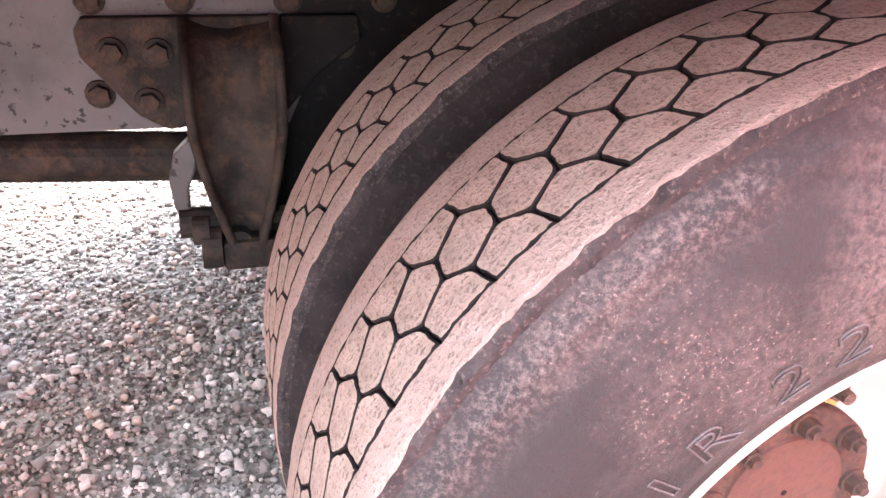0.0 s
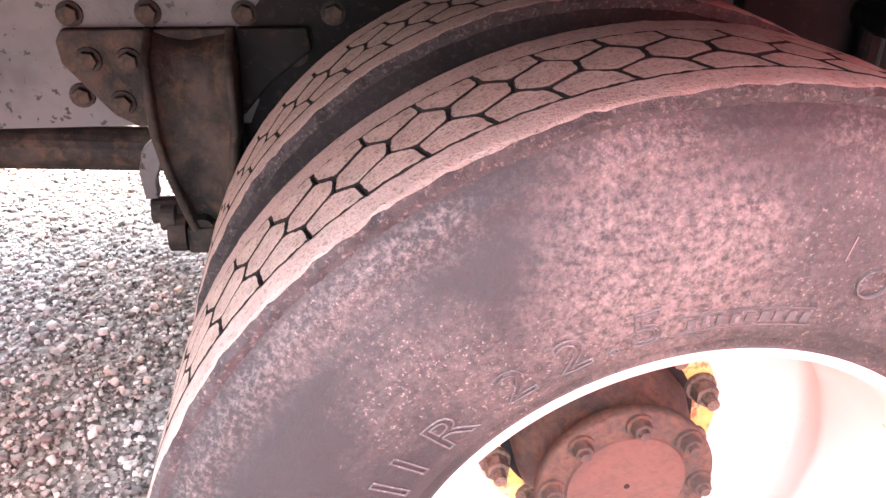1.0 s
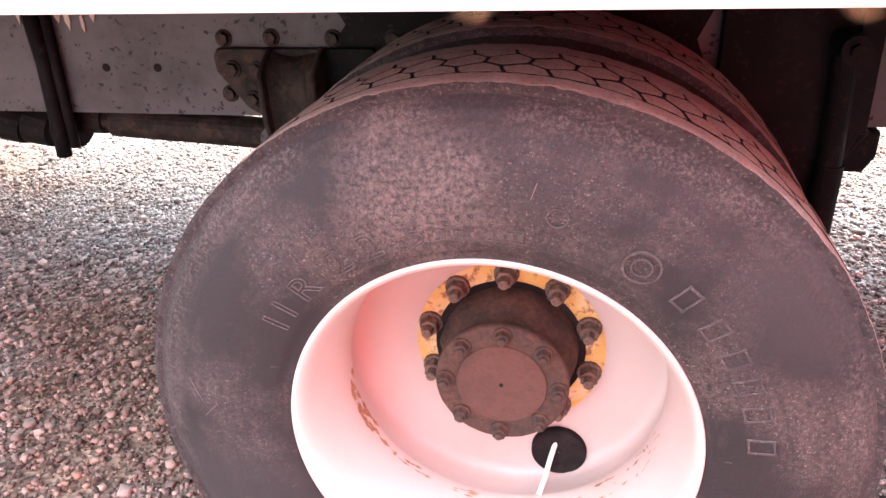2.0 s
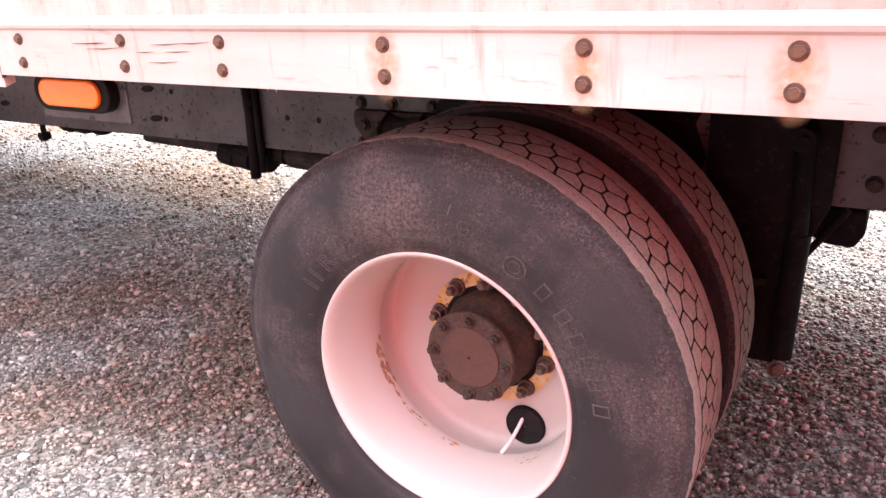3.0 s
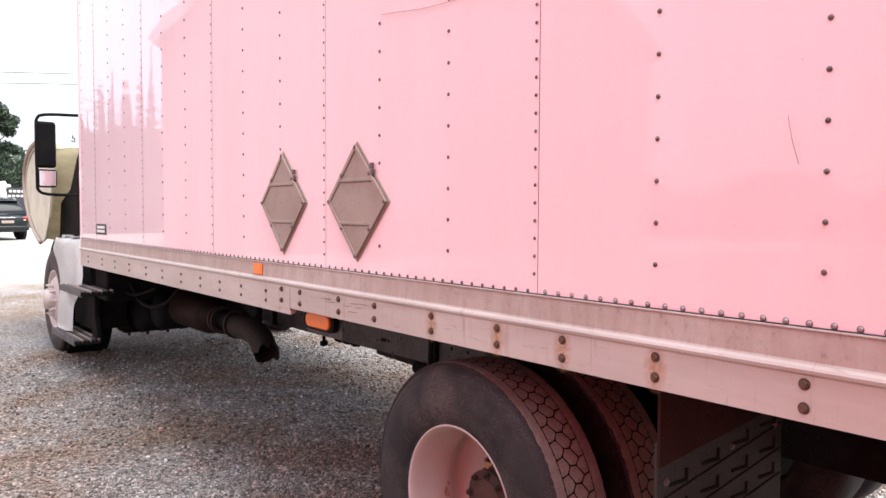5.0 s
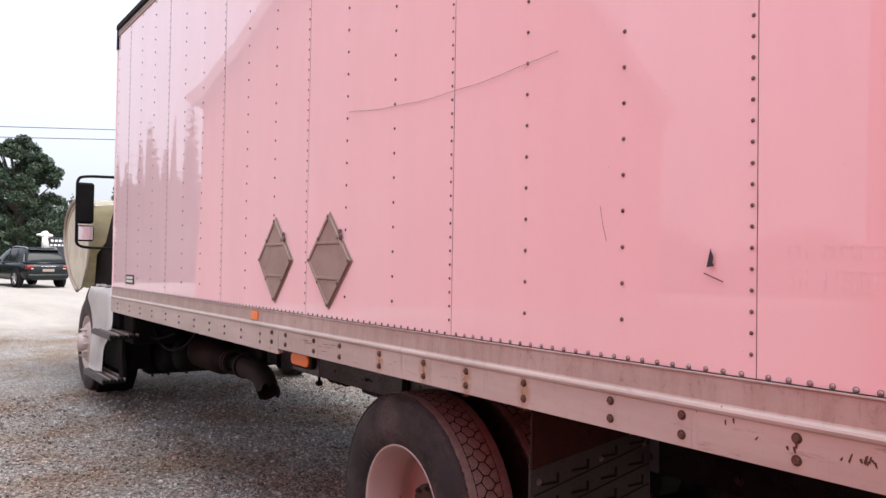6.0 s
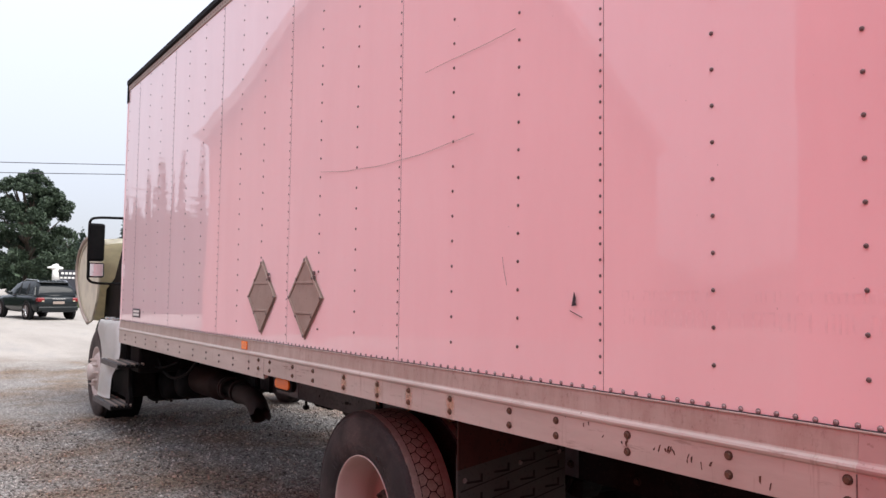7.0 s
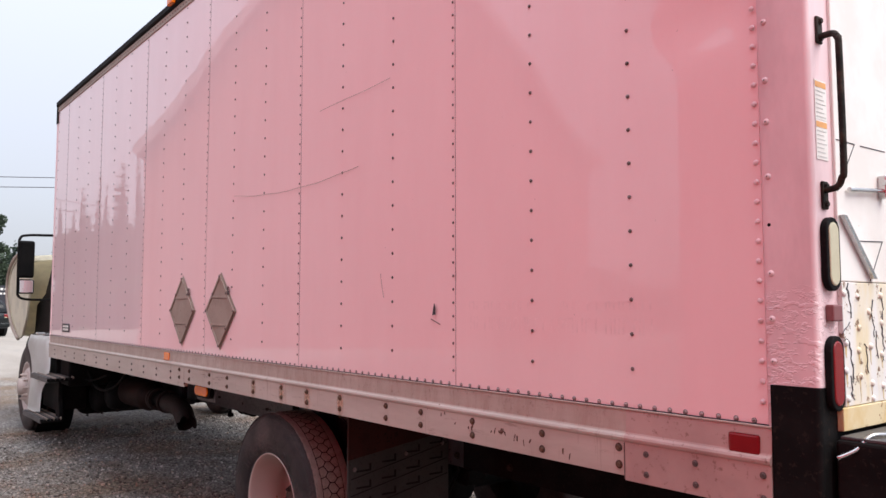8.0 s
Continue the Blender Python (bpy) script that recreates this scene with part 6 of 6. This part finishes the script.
def tree(name, x, y, height, radius, seed, leaves, leaf, conifer=False, base=0.2, label="", full=1.0, clumps=46):
    rng = np.random.default_rng(seed)
    rnd = random.Random(seed)
    t = tagged(new(name), label or ("tall dark green conifer at the roadside" if conifer else "broad leafy tree with uneven dark green crown"), "tree")
    t.matrix_basis = Matrix.Translation((x, y, rise(x, y) - 0.05))
    bm = bmesh.new()
    rod(bm, (0, 0, 0), (0, 0, height * 0.8), radius * 0.09, radius * 0.02, 10)
    cen = []
    if conifer:
        for k in range(60):
            h = base * height + (height - base * height) * (k / 60) ** 0.9
            rr = radius * (1 - (h / height)) + 0.04
            a = k * 2.4
            cen.append((rr * 0.5 * math.cos(a), rr * 0.5 * math.sin(a), h, rr * 0.6, rr * 0.6, 0.12 + 0.2 * rr))
    else:
        for k in range(clumps):
            u, a = rnd.random() ** 0.5, rnd.uniform(0, 6.283)
            h = base * height + (1 - base) * height * rnd.random()
            env = math.sin(math.pi * min(1, (h / height - base) / (1.02 - base)) ** 0.75) ** 0.6
            rr = radius * env * u
            c = (rr * math.cos(a), rr * math.sin(a), h)
            s = radius * rnd.uniform(0.16, 0.34) * full
            cen.append((*c, s, s, s * 0.75))
            if k % 3 == 0 and h > 0.4 * height:
                rod(bm, (0, 0, min(h * 0.6, height * 0.6)), c, radius * 0.03, radius * 0.008, 6)
    part("trunk", bm, M["bark"], t)
    cen = np.array(cen)
    w = cen[:, 3] ** 2
    pick = rng.choice(len(cen), leaves, p=w / w.sum())
    d = rng.normal(size=(leaves, 3))
    d /= np.linalg.norm(d, axis=1)[:, None]
    p = cen[pick, :3] + d * cen[pick, 3:] * (rng.random((leaves, 1)) ** 0.4)
    a, b = rng.normal(size=(leaves, 3)), rng.normal(size=(leaves, 3))
    a /= np.linalg.norm(a, axis=1)[:, None]
    b -= a * (a * b).sum(1)[:, None]
    b /= np.linalg.norm(b, axis=1)[:, None]
    s = leaf * rng.uniform(0.6, 1.3, (leaves, 1))
    quads = np.stack([p - a * s, p - b * s * 0.55, p + a * s, p + b * s * 0.55], 1).reshape(-1, 3)
    me = bpy.data.meshes.new("crown")
    me.from_pydata(quads.tolist(), [], np.arange(leaves * 4).reshape(-1, 4).tolist())
    me.materials.append(M["needle"] if conifer else M["leaf"])
    cr = new("crown", me)
    cr.parent = t
    return t


tree("oak_tree", -71.5, 6.6, 10.6, 4.2, 3, 70000, 0.115, base=0.03, full=0.52, clumps=230)
tree("oak_tree", -84, 21, 7.5, 4.5, 4, 6000, 0.2, base=0.1)
tree("conifer_tree", -82, 12.6, 7.0, 2.0, 5, 5000, 0.16, True, 0.05)
tree("conifer_tree", -82, 16.5, 8.2, 1.9, 6, 5000, 0.16, True, 0.05)
tree("conifer_tree", -80, 9.8, 6.6, 2.0, 7, 5000, 0.16, True, 0.05)
tree("oak_tree", -90, -2, 8.0, 5.0, 8, 6000, 0.2, base=0.1)
tree("oak_tree", -95, 14, 6.0, 5.0, 31, 6000, 0.2, base=0.05)
# trees that stand opposite the side of the lorry
for k, (yaw, el, dist) in enumerate(((77.9, 5.3, 46), (77.2, 4.8, 46), (76.5, 6.5, 45), (75.75, 7.5, 45), (75.0, 6.9, 46), (74.2, 8.2, 46), (73.2, 9.2, 45), (79.0, 5.0, 48), (80.2, 5.6, 48))):
    a = radians(yaw)
    tree("conifer_tree", 3.96 - dist * math.sin(a), 1.84 - dist * math.cos(a), 1.6 + dist * math.tan(radians(el + 1.0)), 0.64, 50 + k, 6000, 0.09, True, 0.05)


M["barn_red"] = worn("weathered_barn_boards", (0.40, 0.115, 0.10), (0.32, 0.10, 0.088), (0.22, 0.08, 0.07), 1.5, 12, (0.7, 0.9), stretch=(3, 3, 0.2))


# red gambrel barn across the yard, its gable towards the lorry
def gambrel_barn():
    barn = tagged(new("barn"), "large red timber barn with a grey gambrel roof", "barn")
    a = radians(57)
    barn.matrix_basis = Matrix.Translation((3.96 - 25 * math.sin(a), 1.84 - 25 * math.cos(a), 0)) @ Matrix.Rotation(-a, 4, "Z")
    # x along the gable, y away into the barn
    line = [(-7.1, 6.0), (-5.9, 7.5), (-4.5, 9.7), (-3.0, 11.6), (0, 13.4), (3.0, 11.6), (4.5, 9.7), (5.9, 7.5), (7.1, 6.0)]
    gable = part("gable_wall", prism(bmesh.new(), [(-7.1, -0.1)] + line + [(7.1, -0.1)], "y", -0.25, 0.0), M["barn_red"], barn)
    part("side_wall", block(-7.1, -6.85, -18.0, -0.252, -0.1, 5.9), M["barn_red"], barn)
    part("side_wall", block(6.85, 7.1, -18.0, -0.252, -0.1, 5.9), M["barn_red"], barn)
    part("rear_wall", prism(bmesh.new(), [(-7.1, -0.1)] + line + [(7.1, -0.1)], "y", -18.25, -18.002), M["barn_red"], barn)
    for (x0, z0), (x1, z1) in zip(line, line[1:]):
        d = Vector((x1 - x0, z1 - z0)).normalized()
        n = Vector((-d.y, d.x)) if d.x > 0 else Vector((d.y, -d.x))
        lo = 0.12 if z0 == 6.0 else 0.0
        hi = 0.12 if z1 == 6.0 else 0.0
        p, q = Vector((x0, z0)) - d * lo + n * 0.004, Vector((x1, z1)) + d * hi + n * 0.004
        part("roof_slope", prism(bmesh.new(), [tuple(p), tuple(q), tuple(q + n * 0.28), tuple(p + n * 0.28)], "y", -18.6, 0.5), M["rivet_pale"], barn, "weathered grey roofing")
    for x0, x1 in ((-1.8, -0.02), (0.02, 1.8)):
        leaf = part("barn_door", block(x0, x1, 0.002, 0.06, 0.0, 3.6, 0.01), M["barn_red"], gable)
        part("door_brace", prism(bmesh.new(), [(x0, 0.1), (x0 + 0.15, 0.1), (x1, 3.4), (x1 - 0.15, 3.4)], "y", 0.061, 0.085), M["barn_red"], leaf)


gambrel_barn()
for k in range(7):
    a = radians(80 - 3.2 * k)
    tree("hedge_tree", 3.96 - 50 * math.sin(a), 1.84 - 50 * math.cos(a), 4.3 + 0.5 * (k % 3), 3.2, 90 + k, 6000, 0.25, base=0.02, full=1.2)

# low hedge closing the yard opposite
rng = np.random.default_rng(5)
n = 22000
ang = rng.uniform(radians(5), radians(86), n)
p = np.stack([3.96 - (42 + rng.normal(0, 0.8, n)) * np.sin(ang), 1.84 - (42 + rng.normal(0, 0.8, n)) * np.cos(ang), rng.random(n) ** 1.3 * (2.6 + 0.7 * np.sin(ang * 37))], 1)
a, b = rng.normal(size=(n, 3)), rng.normal(size=(n, 3))
a /= np.linalg.norm(a, axis=1)[:, None]
b /= np.linalg.norm(b, axis=1)[:, None]
q = np.stack([p - a * 0.3, p - b * 0.2, p + a * 0.3, p + b * 0.2], 1).reshape(-1, 3)
me = bpy.data.meshes.new("hedge")
me.from_pydata(q.tolist(), [], np.arange(n * 4).reshape(-1, 4).tolist())
me.materials.append(M["leaf"])
tagged(new("hedge", me), "low dense green hedge along the yard's edge", "hedge", kind="stuff")

# rough grass beyond the yard
rng = np.random.default_rng(9)
n = 9000
p = np.stack([rng.uniform(-66, -44, n), rng.uniform(-6, 16, n), np.zeros(n)], 1)
h, w = rng.uniform(0.12, 0.35, n), rng.uniform(0.04, 0.1, n)
a = rng.uniform(0, 6.283, n)
d = np.stack([np.cos(a) * w, np.sin(a) * w, 0 * a], 1)
tip = np.stack([rng.normal(0, 0.06, n), rng.normal(0, 0.06, n), h], 1)
q = np.stack([p - d, p + d, p + tip], 1).reshape(-1, 3)
me = bpy.data.meshes.new("grass")
me.from_pydata(q.tolist(), [], np.arange(n * 3).reshape(-1, 3).tolist())
me.materials.append(leaf_mat("grass_blades", (0.05, 0.075, 0.025), (0.09, 0.12, 0.045)))
tagged(new("grass", me), "strip of rough green grass beyond the yard", "grass", kind="stuff")

# far woods along the horizon
rng = np.random.default_rng(77)
n = 26000
ang = rng.uniform(radians(-20), radians(110), n)
top = 4.5 + 2.2 * np.sin(ang * 23) + 1.6 * np.sin(ang * 61 + 1) + 1.2 * np.sin(ang * 131)
p = np.stack([-130 * np.sin(ang) + rng.normal(0, 2, n), 130 * np.cos(ang) + rng.normal(0, 2, n), rng.random(n) ** 0.8 * np.maximum(top, 1.5)], 1)
a, b = rng.normal(size=(n, 3)), rng.normal(size=(n, 3))
a /= np.linalg.norm(a, axis=1)[:, None]
b /= np.linalg.norm(b, axis=1)[:, None]
q = np.stack([p - a * 0.75, p - b * 0.5, p + a * 0.75, p + b * 0.5], 1).reshape(-1, 3)
me = bpy.data.meshes.new("far_woods")
me.from_pydata(q.tolist(), [], np.arange(n * 4).reshape(-1, 4).tolist())
me.materials.append(M["leaf"])
tagged(new("far_woods", me), "low dark green woods along the horizon", "woods", kind="stuff")

# power lines over the road
for k, (z, s) in enumerate(((7.25, 0.0), (6.72, 0.02))):
    pts = []
    for i in range(41):
        y = -70 + 3.5 * i
        pts.append((-40 + 0.2 * k, y, z + 0.094 * (y - 1.9) + 0.0004 * (y - 20) ** 2 - 0.13))
    tagged(part("power_line", tube(bmesh.new(), pts, 0.02, 5), M["ink"]), "thin dark overhead power line", "wire", group="power lines")


# ---- parked car ----
def loft(bm, rows, closed=False):
    vs = [[bm.verts.new(p) for p in r] for r in rows]
    for a, b in zip(vs, vs[1:]):
        n = len(a)
        for i in range(n if closed else n - 1):
            bm.faces.new((a[i], a[(i + 1) % n], b[(i + 1) % n], b[i]))
    return vs


def suv():
    """x runs forward from the tail; a rounded body below the waistline, a tapered glasshouse above."""
    car = tagged(new("suv"), "dark green-black parked sport utility car seen from behind", "car")
    car.matrix_basis = Matrix.Translation((-30.2, 3.12, rise(-30, 2.7))) @ Matrix.Rotation(radians(180 + 15), 4, "Z") @ Matrix.Scale(0.9, 4)
    paint = plain("dark_car_paint", (0.009, 0.012, 0.013), 0.16, spec=0.35)
    trim = plain("car_black_trim", (0.010, 0.010, 0.011), 0.6, spec=0.2)
    glass = plain("car_glass", (0.012, 0.014, 0.016), 0.12, spec=0.22)
    # stations: x, half width, sill height, waist height
    body = [(0.0, 0.74, 0.52, 0.90), (0.06, 0.84, 0.42, 0.98), (0.25, 0.92, 0.34, 1.04), (0.7, 0.955, 0.32, 1.07), (1.5, 0.955, 0.30, 1.06), (2.6, 0.955, 0.30, 1.04), (3.3, 0.95, 0.31, 1.02), (4.0, 0.93, 0.33, 0.97), (4.45, 0.88, 0.36, 0.88), (4.72, 0.74, 0.42, 0.76), (4.78, 0.55, 0.50, 0.68)]
    rows = []
    for x, w, z0, z1 in body:
        half = [(0.80 * w, z0), (0.97 * w, z0 + 0.08), (w, z0 + 0.26 * (z1 - z0) + 0.06), (w, z0 + 0.62 * (z1 - z0)), (0.975 * w, z1 - 0.06), (0.90 * w, z1), (0.45 * w, z1 + 0.02)]
        rows.append([(x, -y, z) for y, z in half] + [(x, y, z) for y, z in half[::-1]])
    bm = bmesh.new()
    vs = loft(bm, rows, True)
    bm.faces.new(vs[0])
    bm.faces.new(vs[-1][::-1])
    bmesh.ops.recalc_face_normals(bm, faces=bm.faces)
    shell = part("body", bm, paint, car, smooth=True)
    # glasshouse: waist, cant rail and roof
    cab_line = [(0.16, 0.80, 1.05, 1.10), (0.34, 0.81, 1.055, 1.42), (0.52, 0.81, 1.06, 1.60), (0.9, 0.82, 1.065, 1.675), (1.7, 0.83, 1.06, 1.70), (2.3, 0.83, 1.05, 1.665), (2.75, 0.82, 1.04, 1.52), (3.25, 0.80, 1.03, 1.20), (3.45, 0.78, 1.02, 1.06)]
    rows = []
    for x, w, z0, z1 in cab_line:
        t = (z1 - z0) / 0.64
        half = [(w + 0.04, z0), (w - 0.05 * t, z0 + 0.45 * (z1 - z0)), (w - 0.145 * t, z0 + 0.86 * (z1 - z0)), (w - 0.20 * t, z1 - 0.02 * t), (w - 0.33 * t, z1), (0.2, z1 + 0.012 * t)]
        rows.append([(x, -y, z) for y, z in half] + [(x, y, z) for y, z in half[::-1]])
    bm = bmesh.new()
    vs = loft(bm, rows)
    bm.faces.new(vs[0])
    bmesh.ops.recalc_face_normals(bm, faces=bm.faces)
    part("glasshouse", bm, glass, car, "dark tinted windows", smooth=True)
    bm = bmesh.new()
    roof = loft(bm, [[(x + (0.01 if i else -0.10), y, z + 0.012) for y, z in [(p[1], p[2]) for p in r[3:9]]] for i, (r, x) in enumerate(zip(rows[2:6], (0.52, 0.9, 1.7, 2.3)))])
    bmesh.ops.solidify(bm, geom=list(bm.faces), thickness=0.02)
    bmesh.ops.recalc_face_normals(bm, faces=bm.faces)
    part("roof", bm, paint, car, smooth=True)
    for s in (-1, 1):
        # pillars between the side windows
        for x0, x1, d in ((0.62, 0.36, 0.055), (1.22, 1.16, 0.045), (2.02, 2.0, 0.045)):
            bm = tube(bmesh.new(), [(x0 + 0.12, s * 0.635, 1.61), (0.5 * (x0 + x1) + 0.06, s * 0.765, 1.38), (x1, s * 0.855, 1.06)], d, 8)
            part("pillar", bm, paint if d > 0.05 else trim, car)
        part("waist_strip", tube(bmesh.new(), [(0.3, s * 0.875, 1.068), (1.5, s * 0.885, 1.07), (2.9, s * 0.875, 1.05)], 0.012, 6), M["chrome"], car)
        light = part("tail_light", block(-0.015, 0.22, s * 0.735 - 0.15, s * 0.735 + 0.15, 0.79, 0.97, 0.05), M["red_lens"], car, "red tail light")
        part("lamp_white", block(-0.02, 0.10, s * 0.66 - 0.05, s * 0.66 + 0.05, 0.80, 0.845, 0.01), M["clear_lens"], light)
        part("roof_rail", tube(bmesh.new(), [(0.62, s * 0.60, 1.64), (0.78, s * 0.60, 1.715), (1.9, s * 0.60, 1.745), (2.2, s * 0.60, 1.68)], 0.016, 8), M["chrome"], car)
        part("door_mirror", block(2.62, 2.80, s * 0.98 - 0.10, s * 0.98 + 0.10, 1.06, 1.20, 0.04), paint, car)
        part("exhaust_tip", rod(bmesh.new(), (-0.02, s * 0.52, 0.40), (0.10, s * 0.52, 0.40), 0.045, seg=12), M["chrome"], car)
        for x in (0.92, 3.80):
            arch_ring = lathe(bmesh.new(), [(s * 0.02, 0.39), (s * 0.03, 0.445), (s * -0.10, 0.45), (s * -0.10, 0.38)], 32)
            part("wheel_arch", arch_ring, trim, car).matrix_basis = Matrix.Translation((x, s * 0.945, 0.375))
            w = part("wheel", lathe(bmesh.new(), [(-0.12, 0.0), (-0.12, 0.22), (-0.13, 0.25), (-0.13, 0.33), (-0.09, 0.37), (0.09, 0.37), (0.13, 0.33), (0.13, 0.25), (0.12, 0.22), (0.12, 0)], 32), M["groove"], car, "black tyre with a grey spoked rim", smooth=True)
            w.matrix_basis = Matrix.Translation((x, s * 0.87, 0.37))
            part("wheel_rim", lathe(bmesh.new(), [(s * 0.131, 0.255), (s * 0.138, 0.235), (s * 0.122, 0.215), (s * 0.121, 0.0)], 24), M["rivet"], w)
            for k in range(5):
                a = radians(72 * k + 20)
                part("spoke", rod(bmesh.new(), (0, s * 0.13, 0), (0.23 * math.cos(a), s * 0.136, 0.23 * math.sin(a)), 0.03, 0.02, 8), M["chrome"], w)
    part("rear_spoiler", block(0.36, 0.62, -0.60, 0.60, 1.60, 1.635, 0.012), paint, car)
    part("number_plate", block(-0.022, 0.0, -0.24, 0.24, 0.70, 0.81, 0.004), M["holder"], car)
    part("tailgate_strip", block(-0.03, 0.03, -0.30, 0.30, 0.905, 0.93, 0.006), M["chrome"], car)
    part("bumper", block(-0.05, 0.28, -0.84, 0.84, 0.40, 0.60, 0.05), paint, car)
    part("bumper_trim", block(-0.06, 0.2, -0.70, 0.70, 0.34, 0.41, 0.02), trim, car)
    part("rear_wiper", rod(bmesh.new(), (0.17, 0.0, 1.10), (0.30, 0.34, 1.28), 0.010, seg=6), trim, car)


suv()

# ---- roadside sign with a white animal figure on top ----
sign = tagged(new("roadside_sign"), "dark roadside sign board with unreadable white lettering", "sign")
sign.matrix_basis = Matrix.Translation((-49.0, 6.35, 0)) @ Matrix.Rotation(radians(4), 4, "Z")
part("board", block(-0.08, 0.08, -0.6, 1.9, 0.85, 2.15, 0.01), M["ink"], sign)
for z, y0, y1, h in ((1.95, -0.45, 1.7, 0.13), (1.68, -0.5, 1.6, 0.11), (1.25, 0.4, 1.2, 0.16)):
    for k in range(int((y1 - y0) / 0.22)):
        part("letter_bar", block(0.081, 0.09, y0 + 0.22 * k, y0 + 0.22 * k + 0.15, z - h / 2, z + h / 2), M["white"], sign)
for y in (-0.4, 1.7):
    part("post", block(-0.06, 0.06, y - 0.06, y + 0.06, 0, 0.86), M["black"], sign)
bm = rod(bmesh.new(), (-48.5, 5.55, 0), (-48.5, 5.55, 1.6), 0.05, seg=8)
rod(bm, (-48.5, 5.57, 1.5), (-48.5, 5.52, 2.15), 0.22, 0.15, 14)
for dy, dz, ry, rz in ((0.0, 2.28, 0.25, 0.2), (0.25, 2.24, 0.2, 0.10), (-0.28, 2.27, 0.17, 0.07), (0.05, 2.42, 0.15, 0.09), (0.08, 2.14, 0.13, 0.12)):
    bmesh.ops.create_uvsphere(bm, u_segments=16, v_segments=10, radius=1.0, matrix=Matrix.Translation((-48.5, 5.52 + dy, dz)) @ Matrix.Diagonal((0.18, ry, rz, 1)))
tagged(part("white_figure", bm, M["white"], smooth=True), "plain white animal-shaped figure on a post", "statue")
